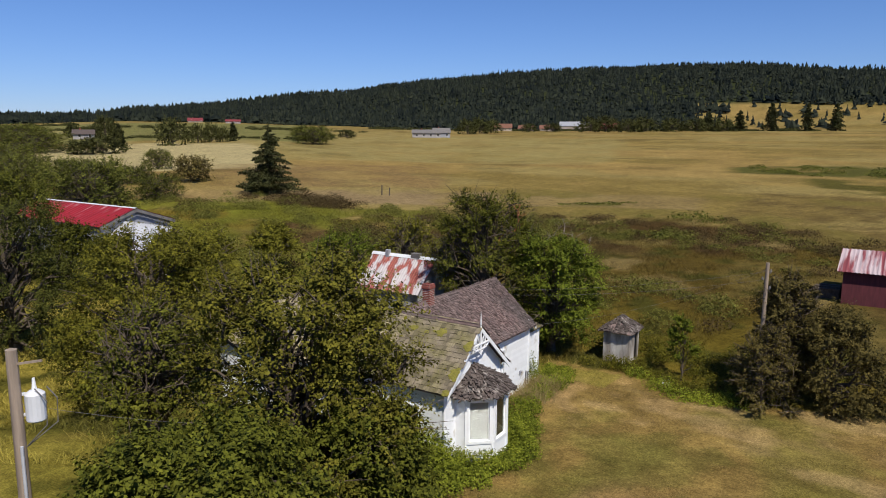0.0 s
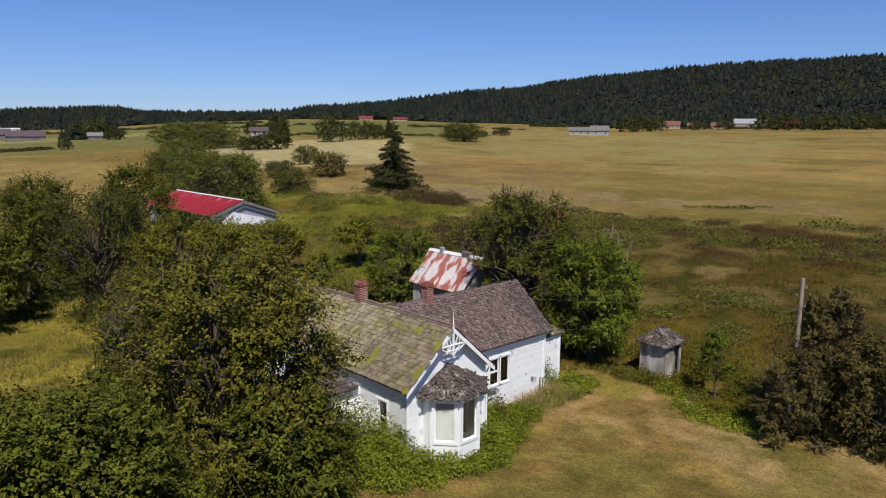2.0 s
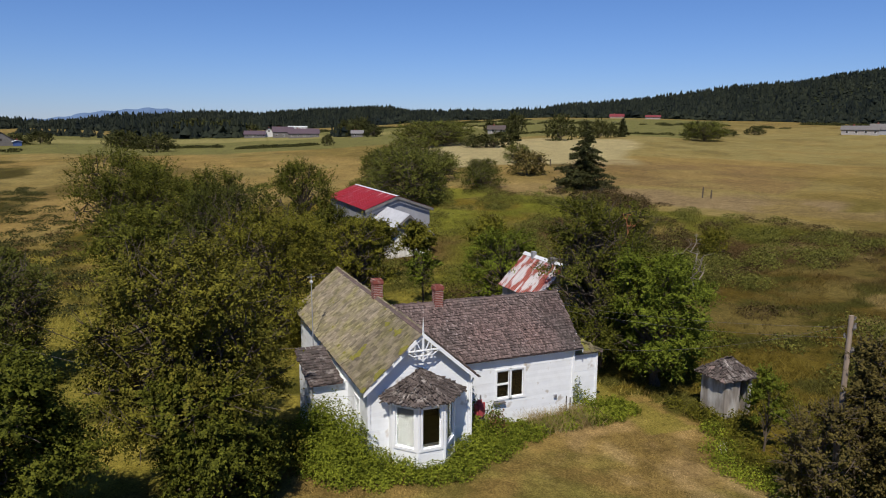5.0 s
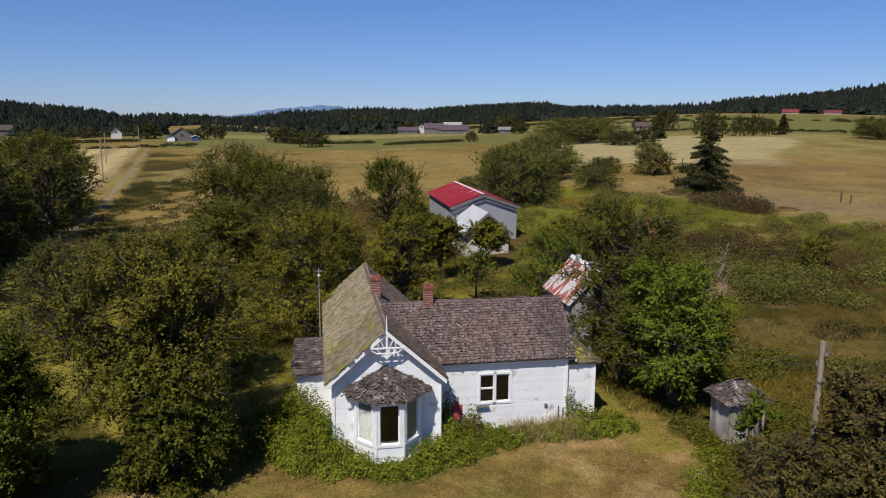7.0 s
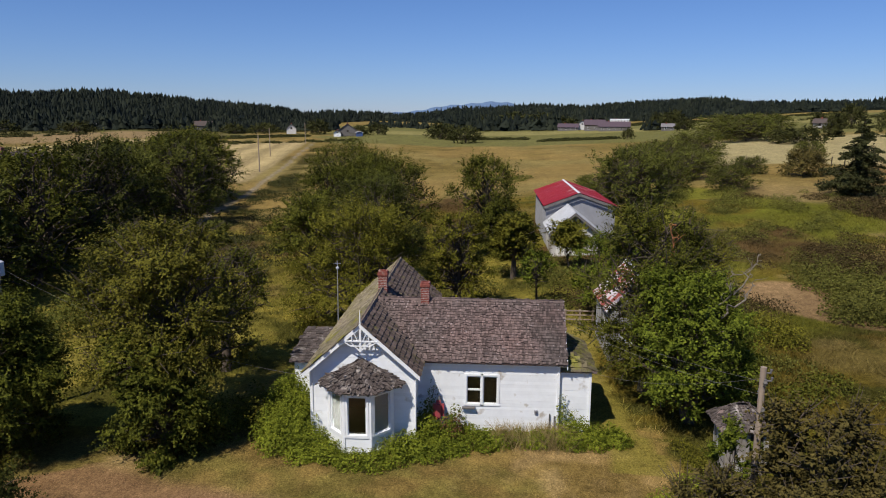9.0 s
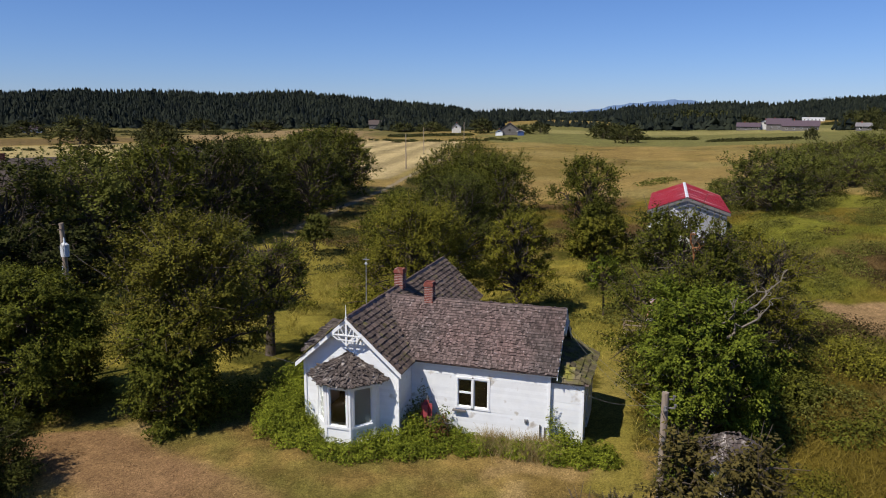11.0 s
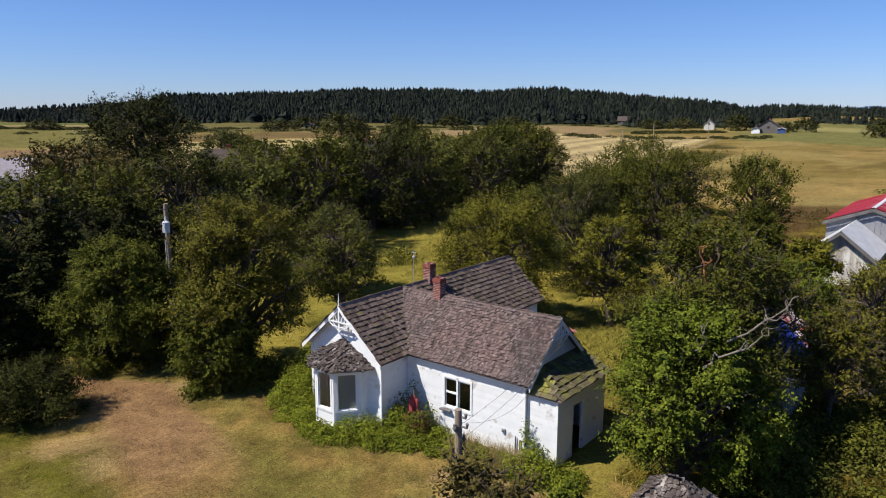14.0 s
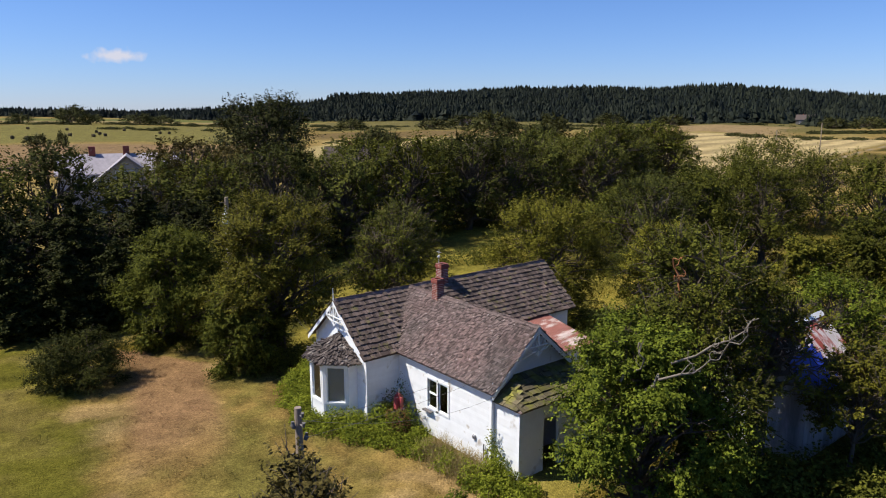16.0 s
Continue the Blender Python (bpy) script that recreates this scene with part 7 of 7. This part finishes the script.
# brambles climbing round the house
ivy = [(-15.6, 21.9, 1.1, 2.0), (-14.5, 21.5, 1.1, 1.1), (-16.6, 21.4, 1.3, 2.5), (-17.4, 21.0, 1.1, 2.3), (-15.6, 21.0, 1.2, 1.3), (-14.9, 22.3, 0.9, 1.6), (-14.4, 22.9, 1.0, 0.9), (-13.6, 22.7, 0.8, 0.55), (-13.6, 23.8, 0.8, 0.75), (-13.1, 24.8, 0.8, 0.6), (-13.1, 25.8, 0.8, 0.6), (-13.7, 26.5, 0.9, 0.9), (-14.3, 27.2, 0.9, 1.0), (-14.2, 28.0, 0.9, 0.7),
       (-15.4, 27.9, 0.8, 1.3), (-15.2, 28.7, 0.8, 0.8), (-16.2, 34.6, 0.7, 1.0), (-16.2, 35.4, 0.7, 0.7), (-16.5, 36.1, 0.6, 0.6), (-15.8, 33.8, 0.7, 0.6), (-16.2, 29.6, 0.6, 0.6), (-15.9, 30.4, 0.6, 0.5), (-15.2, 29.6, 0.7, 0.5), (-15.5, 31.0, 0.7, 0.5), (-15.8, 31.8, 0.6, 0.5), (-15.5, 32.6, 0.7, 0.55), (-15.9, 33.2, 0.6, 0.5), (-15.4, 34.2, 0.7, 0.6), (-15.6, 35.2, 0.8, 0.6), (-15.9, 36.3, 0.7, 0.5), (-14.6, 29.0, 0.7, 0.4), (-15.0, 30.4, 0.6, 0.35), (-16.7, 33.85, 0.3, 1.9), (-16.6, 34.3, 0.35, 1.2)]
bushes("bramble_bank", ivy, 421, L_IVY, 0.1, 2600, "bright green brambles and ivy banked against the house walls")
bushes("corner_bush", [(-16.1, 27.75, 0.45, 2.0), (-15.6, 28.8, 0.6, 1.3), (-16.2, 29.0, 0.55, 1.5), (-16.45, 28.0, 0.4, 2.5), (-15.45, 28.15, 0.5, 0.95), (-15.9, 27.6, 0.45, 1.5)], 423, L_BRIGHT, 0.1, 1900, "leafy green bush in the corner of the wing")

bushes("corner_bush", [(-15.5, 28.6, 0.42, 1.25), (-15.75, 29.1, 0.4, 1.5), (-15.3, 29.0, 0.35, 0.9)], 427, L_REDLEAF, 0.09, 1500, "reddish-brown leafy bush beside the oil tank")


def blades(name, x, y, tall, wide, seed, mat, label, lean=0.35):
    """Grass blades and tufts: thin upright slips."""
    rg = np.random.default_rng(seed)
    n = len(x)
    az = rg.uniform(0, 2 * np.pi, n)
    t, w = tall * rg.uniform(0.5, 1.3, n), wide * rg.uniform(0.6, 1.4, n)
    z = height(x, y)
    dx, dy = np.cos(az) * w / 2, np.sin(az) * w / 2
    lx, ly = rg.normal(size=n) * lean * t, rg.normal(size=n) * lean * t
    v = np.stack([np.stack([x - dx, y - dy, z - 0.02], 1), np.stack([x + dx, y + dy, z - 0.02], 1), np.stack([x + lx + dx * 0.3, y + ly + dy * 0.3, z + t], 1), np.stack([x + lx - dx * 0.3, y + ly - dy * 0.3, z + t], 1)], 1).reshape(-1, 3)
    me = fast_mesh(name, v, np.arange(4 * n).reshape(-1, 4))
    if mat is None:
        c = land_colour(x, y) * rg.uniform(0.7, 1.5, n)[:, None] * (1.25 if tall > 0.1 else 1.1)
        col = np.ones((4 * n, 4), np.float32)
        col[:, :3] = np.repeat(c, 4, axis=0)
        at = me.color_attributes.new("growth", "FLOAT_COLOR", "POINT")
        at.data.foreach_set("color", col.ravel())
        mat = bpy.data.materials.new(name)
        mat.use_nodes = True
        nd, ln = mat.node_tree.nodes, mat.node_tree.links
        q = nd.new("ShaderNodeAttribute")
        q.attribute_name = "growth"
        ln.new(q.outputs["Color"], nd["Principled BSDF"].inputs["Base Color"])
        nd["Principled BSDF"].inputs["Roughness"].default_value = 0.8
        nd["Principled BSDF"].inputs["Specular IOR Level"].default_value = 0.15
    me.materials.append(mat)
    tagged(new(name, me), label, "grass", kind="stuff")


rg = np.random.default_rng(501)
x, y = rg.uniform(-18, 6, 170000), rg.uniform(8, 41, 170000)
k = inside(x, y, LAWN) & (fbm(x / 1.4, y / 1.4, 51) > 0.5)
blades("lawn_grass", x[k], y[k], 0.035, 0.04, 502, None, "short dry lawn grass", 1.3)
a, r = rg.uniform(-12, 122, 420000), 13 + 69 * rg.uniform(0, 1, 420000) ** 0.8
x, y = CX - r * np.sin(np.radians(a)), CY + r * np.cos(np.radians(a))
k = (~inside(x, y, LAWN)) & (~inside(x, y, PATH)) & (r < np.interp(a, SCRUB_A, SCRUB_R)) & (along_road(x, y) > 2.2) & ~((x > WALLB) & (x < WALLX) & (y > WY0) & (y < WY1)) & ~((x > WWX1) & (x < WWX0) & (y > WY1) & (y < 35.1)) & (fbm(x / 3, y / 3, 53) > 0.4) & (bare_patch(x, y) > 0.95 + 0.5 * rg.uniform(size=len(x))) & ~((x > -79) & (x < -58) & (y > 35) & (y < 44.5))
blades("meadow_grass", x[k], y[k], 0.24, 0.034, 504, None, "rough tussocky meadow grass, part dry and part green", 0.9)
s = rg.uniform(0, 1, 4200)
x, y = -15.8 - rg.normal(size=4200) * 0.4, 30.8 + 3.4 * s
k = fbm(x, y * 1.3, 55) > 0.35
blades("dry_grass", x[k], y[k], 0.58, 0.02, 506, L_DRYGRASS, "tall straw-coloured grass along the wing wall", 0.45)

# ---- distant houses ----
def far_house(x, y, lx, ly, hw, hr, wallc, roofc, label, turn=0.0):
    """A plain far house: walls, gabled roof slopes, windows, door."""
    z = h1(x, y) - 0.3
    ob = thing("house", (0, 0, 0), label, "house", "distant houses")
    w = bmesh.new()
    prism(w, [(-lx, -ly, 0), (lx, -ly, 0), (lx, -ly, hw), (-lx, -ly, hw)], (0, 2 * ly, 0))
    for s in (-1, 1):
        prism(w, [(s * lx, -ly, hw), (s * lx, ly, hw), (s * lx, 0, hr)], (-s * 0.2, 0, 0))
    part("wall", w, wallc, ob)
    for s in (-1, 1):
        part("roof", prism(bmesh.new(), [(-lx - 0.5, s * (ly + 0.5), hw - 0.25), (lx + 0.5, s * (ly + 0.5), hw - 0.25), (lx + 0.5, 0, hr + 0.1), (-lx - 0.5, 0, hr + 0.1)], (0, 0, 0.15)), roofc, ob)
        for q in range(max(2, int(lx / 1.8))):
            xx = -lx + (q + 0.6) * 2 * lx / max(2, int(lx / 1.8)) - 0.4
            wd = part("window", boxed(xx, xx + 1.0, s * ly - 0.05, s * ly + 0.05, 1.1, 2.3), M_DARK, ob)
            part("frame", boxed(xx - 0.08, xx + 1.08, s * ly - 0.03, s * ly + 0.03, 1.02, 2.38), M_TRIM, wd)
    for s in (-1, 1):
        part("window", boxed(s * lx - 0.05, s * lx + 0.05, -0.6, 0.6, hw - 0.3, min(hr - 0.8, hw + 0.9)), M_DARK, ob)
    part("chimney", boxed(-lx * 0.4, -lx * 0.4 + 0.6, -0.3, 0.3, hr - 0.4, hr + 0.9), M_BRICK, ob)
    ob.matrix_basis = Matrix.Translation((x, y, z)) @ Matrix.Rotation(turn, 4, "Z")
    return ob


M_GREYROOF = material("grey_composition_roof", (0.17, 0.16, 0.165), 0.9, 2.0, 0.2, bump=0.2)
M_BROWNROOF = material("brown_composition_roof", (0.08, 0.062, 0.056), 0.9, 2.0, 0.2, bump=0.2)
M_RUSTROOF = material("rust_brown_roof", (0.16, 0.075, 0.05), 0.9, 1.0, 0.25, bump=0.2)
M_TAN = material("tan_house_paint", (0.36, 0.3, 0.24), 0.7, 1.0, 0.1, bump=0.1)
M_FARGREY = material("weathered_grey_siding", (0.3, 0.28, 0.27), 0.8, 1.0, 0.15, bump=0.1)
M_FARWHITE = material("chalky_white_siding", (0.55, 0.54, 0.53), 0.7, 1.0, 0.1, bump=0.1)
M_PLUM = material("dark_plum_roof", (0.085, 0.06, 0.075), 0.9, 2.0, 0.2, bump=0.2)
M_BLUEPAINT = material("faded_blue_paint", (0.05, 0.09, 0.24), 0.6, 1.0, 0.15, bump=0.1)
FAR = [
    (-244, 348, 8.2, 4.0, 2.9, 4.6, M_FARGREY, M_BARNDARK, "long low pale house at the edge of the golden field", 0.61),
    (-243, 362, 5.0, 4.0, 3.0, 5.6, M_BARNGREY, M_BARNDARK, "dark-roofed gabled house behind the pale one", 0.7),
    (-536, 91, 7.5, 5.0, 2.8, 5.2, M_BARNDARK, M_PLUM, "low dark farm wing with a plum roof", 1.4),
    (-540, 102, 4.4, 4.0, 4.4, 6.8, M_FARWHITE, M_PLUM, "white-gabled farmhouse with a plum roof", -0.17),
    (-505, 106, 7.0, 5.0, 4.2, 7.6, M_BARNDARK, M_PLUM, "dark farm building with a plum roof", 1.4),
    (-472, 114, 10.0, 5.5, 3.2, 6.2, M_BARNDARK, M_PLUM, "long dark barn with a ribbed plum roof", 1.4),
    (-866, 188, 11.0, 4.0, 3.4, 4.0, M_TRIM, M_PALEMETAL, "long white low building before the far wood", 1.37),
    (-866, 99, 8.0, 5.0, 3.4, 7.0, M_BARNDARK, M_GREYROOF, "dark house with a grey roof before the far wood", 1.3),
    (-418, 136, 3.6, 3.0, 2.6, 4.2, M_BARNDARK, M_GREYROOF, "small shed with a pale roof among far trees", 1.3),
    (-300, 172, 4.0, 3.2, 2.4, 4.0, M_FARGREY, M_BROWNROOF, "small white house with a dark roof among willows", 1.0),
    (-611, 467, 7.0, 5.0, 2.0, 4.6, M_TAN, M_REDBARN, "farmhouse with a bright red roof below the wood", 0.9),
    (-570, 480, 7.0, 4.0, 2.2, 3.8, M_FARGREY, M_REDBARN, "pale barn with a red roof below the wood", 0.9),
    (-315, 568, 8.0, 5.0, 3.0, 6.4, M_TAN, M_RUSTROOF, "tan farmhouse with a rust-brown roof below the wooded hill", 0.5),
    (-300, 585, 7.0, 4.5, 2.6, 5.2, M_BARNDARK, M_RUSTROOF, "brown barn below the wooded hill", 0.4),
    (-280, 590, 8.0, 4.5, 2.6, 5.4, M_TAN, M_RUSTROOF, "low rust-roofed farm building below the wooded hill", 0.4),
    (-268, 618, 13.0, 6.5, 4.6, 8.4, M_TAN, M_BARNGREY, "large barn with a blue-grey roof below the wooded hill", 0.4),
    (-240, 628, 9.0, 5.0, 4.0, 7.0, M_REDBARN, M_REDBARN, "dark red barn below the wooded hill", 0.4),
    (-445, -96, 3.6, 3.0, 3.6, 6.2, M_FARWHITE, M_GREYROOF, "white gabled house in a garden by the lane", 0.26),
    (-402, -51, 6.6, 6.2, 3.0, 7.2, M_BARNDARK, M_BROWNROOF, "dark brown house with its gable to the field", 0.19),
    (-392, -55, 2.0, 2.0, 2.6, 3.6, M_TRIM, M_BROWNROOF, "small white porch building beside the brown house", 0.19),
    (-390, -42, 2.2, 1.8, 2.6, 3.0, M_BLUEPAINT, M_PALEMETAL, "small blue shed beside the brown house", 0.19),
    (-475, -253, 12.0, 5.0, 3.0, 5.4, M_BARNDARK, M_GREYROOF, "long low dark house before the wood", 2.1),
    (-546, -194, 7.0, 5.0, 3.8, 7.2, M_BARNDARK, M_BROWNROOF, "dark brown house behind a green hedge", 1.95),
    (-349, -350, 6.0, 3.5, 2.6, 4.4, M_PALEMETAL, M_PLUM, "pale bungalow in the far scrub", 2.4),
]
for row in FAR:
    far_house(*row)


def cross_gabled_house(x, y, turn):
    """Two-storey farmhouse: a long body along local x and a wing whose gable looks along -y."""
    ob = thing("house", (0, 0, 0), "grey two-storey farmhouse with pale roofs behind the hedge", "house", "distant houses")
    w = bmesh.new()
    prism(w, [(-8.6, 0.2, 0), (7.4, 0.2, 0), (7.4, 0.2, 6.1), (-8.6, 0.2, 6.1)], (0, 6.4, 0))
    for xx, dx in ((-8.6, 0.2), (7.4, -0.2)):
        prism(w, [(xx, 0.2, 6.1), (xx, 6.6, 6.1), (xx, 3.4, 8.3)], (dx, 0, 0))
    part("wall", w, M_BARNGREY, ob)
    w = bmesh.new()
    prism(w, [(-5.6, -3.4, 0), (4.2, -3.4, 0), (4.2, -3.4, 5.0), (0, -3.4, 8.4), (-5.6, -3.4, 3.9)], (0, 3.55, 0))
    gable = part("wall", w, M_BARNGREY, ob, "shaded grey gable wall")
    for y0 in (-0.25, 7.05):
        part("roof", prism(bmesh.new(), [(-9.1, y0, 5.85), (7.9, y0, 5.85), (7.9, 3.4, 8.42), (-9.1, 3.4, 8.42)], (0, 0, 0.15)), M_PALEROOF, ob, "pale weathered roof slope")
    for xe, ze in ((-6.1, 3.55), (4.7, 4.65)):
        part("roof", prism(bmesh.new(), [(xe, -3.9, ze), (0, -3.9, 8.5), (0, 3.3, 8.5), (xe, 3.3, ze)], (0, 0, 0.16)), M_PALEROOF, ob, "pale weathered roof slope")
    for xx in (-1.35, -0.1):
        wd = part("window", boxed(xx, xx + 0.95, -3.47, -3.38, 5.2, 6.5), M_DARK, gable)
        part("frame", boxed(xx - 0.09, xx + 1.04, -3.44, -3.37, 5.1, 6.6), M_TRIM, gable)
    part("window", boxed(-3.3, -2.9, -3.46, -3.38, 4.9, 5.5), M_DARK, gable)
    for xx in (-4.4, 0.0):
        part("chimney", boxed(xx - 0.42, xx + 0.42, 3.0, 3.8, 7.9, 9.6), M_BRICK, ob)
    ob.matrix_basis = Matrix.Translation((x, y, h1(x, y) - 0.9)) @ Matrix.Rotation(turn, 4, "Z")
    return ob


M_PALEROOF = material("pale_weathered_roof", (0.31, 0.285, 0.31), 0.85, 2.0, 0.15, bump=0.2)
cross_gabled_house(-26.9, -51.6, 2.86)

# ---- dark bales left on the mown field ----
bl = bmesh.new()
bmesh.ops.create_cone(bl, cap_ends=True, segments=14, radius1=0.75, radius2=0.75, depth=1.3, matrix=Matrix.Rotation(radians(90), 4, "X"))
bmesh.ops.bevel(bl, geom=[e for e in bl.edges if e.is_boundary is False and len(e.link_faces) == 2 and max(len(f.verts) for f in e.link_faces) > 4], offset=0.12, segments=2, affect="EDGES")
me = bpy.data.meshes.new("hay_bale")
bl.to_mesh(me)
bl.free()
me.materials.append(material("dark_weathered_hay", (0.07, 0.055, 0.03), 0.95, 6.0, 0.3, bump=0.5))
for k, (a, r) in enumerate(((174.3, 300), (173.4, 296), (171.0, 318), (170.2, 330), (168.6, 322), (168.0, 352), (167.7, 332), (168.1, 380), (170.0, 410), (172.5, 430), (166.0, 410), (163.5, 370), (162.8, 372), (174.6, 400))):
    x, y = CX - r * math.sin(radians(a)), CY + r * math.cos(radians(a))
    b = new("hay_bale", me)
    b.matrix_basis = Matrix.Translation((x, y, h1(x, y) + 0.68)) @ Matrix.Rotation(k * 1.3, 4, "Z")
    tagged(b, "dark round hay bale lying on the mown field", "bale", "hay bales")
far_house(-59.5, -42, 5.5, 5.0, 4.4, 8.6, M_TAN, M_BROWNROOF, "brown-roofed house behind the hedge", 2.5)
far_house(-82.5, -36, 5.5, 4.5, 5.0, 8.7, M_TAN, M_PLUM, "wide plum-roofed house behind the lane trees", 2.95)
for x, y, h in ((-76.6, 95.9, 1.7), (-75.4, 96.5, 1.3), (-131.8, 98.1, 1.6), (-127.4, 98.5, 1.6)):
    me = bpy.data.meshes.new("fence_post")
    bm = tube(bmesh.new(), [(0, 0, -0.3), (0.02, 0, h * 0.6), (0.05, 0.02, h)], [0.12, 0.11, 0.1], 8)
    bm.to_mesh(me)
    bm.free()
    me.materials.append(M_BARK)
    tagged(new("fence_post", me), "old dark wooden post standing in the hay field", "post", "field posts").location = (x, y, h1(x, y))
for x, y in ((-215, -40), (-300, -50), (-160, -26)):
    pole("utility_pole", x, y, h1(x, y) + 9.0, 0.16, "distant wooden utility pole beside the lane")

# ---- far ridge, blue air haze put into its colour ----
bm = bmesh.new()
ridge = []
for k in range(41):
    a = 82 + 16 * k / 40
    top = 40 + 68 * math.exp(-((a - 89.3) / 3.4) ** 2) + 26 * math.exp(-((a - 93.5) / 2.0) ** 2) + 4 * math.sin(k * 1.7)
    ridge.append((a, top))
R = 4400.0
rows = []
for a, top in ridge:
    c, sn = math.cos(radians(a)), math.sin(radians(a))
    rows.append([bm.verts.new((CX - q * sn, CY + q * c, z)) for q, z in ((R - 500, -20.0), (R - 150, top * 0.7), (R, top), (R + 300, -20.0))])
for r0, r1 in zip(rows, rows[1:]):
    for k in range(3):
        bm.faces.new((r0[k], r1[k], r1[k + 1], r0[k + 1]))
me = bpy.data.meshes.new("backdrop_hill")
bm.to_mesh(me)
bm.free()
# the blue is distance haze painted as base colour
me.materials.append(material("haze_blue_ridge", (0.1, 0.16, 0.27), 1.0, 0.004, 0.12, bump=0))
tagged(new("backdrop_hill", me), "low mountain ridge on the horizon, tinted with blue haze", "mountain", kind="structure")

# ---- one small cloud ----
bm = bmesh.new()
lay = bm.loops.layers.uv.new("UVMap")
CL = [(-735, -3364, 191), (-1070, -3274, 199), (-1074, -3266, 290), (-741, -3357, 278)]
f = bm.faces.new([bm.verts.new(p) for p in CL])
for l, uv in zip(f.loops, ((0, 0), (1, 0), (1, 1), (0, 1))):
    l[lay].uv = uv
me = bpy.data.meshes.new("backdrop_cloud")
bm.to_mesh(me)
bm.free()
mat = bpy.data.materials.new("cloud_wisp")
mat.use_nodes = True
nd, ln = mat.node_tree.nodes, mat.node_tree.links
nd.remove(nd["Principled BSDF"])
uvn = nd.new("ShaderNodeUVMap")
ctr = nd.new("ShaderNodeVectorMath")
ctr.operation = "DISTANCE"
ctr.inputs[1].default_value = (0.5, 0.5, 0)
ln.new(uvn.outputs[0], ctr.inputs[0])
mpn = nd.new("ShaderNodeMapping")
mpn.inputs["Scale"].default_value = (5.0, 1.3, 1.0)
ln.new(uvn.outputs[0], mpn.inputs[0])
ns = nd.new("ShaderNodeTexNoise")
ns.inputs["Scale"].default_value, ns.inputs["Detail"].default_value = 1.3, 2.5
ln.new(mpn.outputs[0], ns.inputs["Vector"])
sb = nd.new("ShaderNodeMath")
sb.operation = "MULTIPLY_ADD"
ln.new(ctr.outputs["Value"], sb.inputs[0])
sb.inputs[1].default_value = -1.5
ln.new(ns.outputs[0], sb.inputs[2])
rp = nd.new("ShaderNodeMapRange")
rp.inputs[1].default_value, rp.inputs[2].default_value = -0.08, 0.36
rp.inputs[4].default_value = 0.85
ln.new(sb.outputs[0], rp.inputs[0])
# the cloud's sunlit white is emission: the flat sheet glows by itself
em, tp = nd.new("ShaderNodeEmission"), nd.new("ShaderNodeBsdfTransparent")
em.inputs[0].default_value, em.inputs[1].default_value = (0.86, 0.84, 0.92, 1), 0.62
ms = nd.new("ShaderNodeMixShader")
ln.new(rp.outputs[0], ms.inputs[0])
ln.new(tp.outputs[0], ms.inputs[1])
ln.new(em.outputs[0], ms.inputs[2])
ln.new(ms.outputs[0], nd["Material Output"].inputs[0])
me.materials.append(mat)
tagged(new("backdrop_cloud", me), "small thin white cloud low in the blue sky", "cloud", kind="structure")
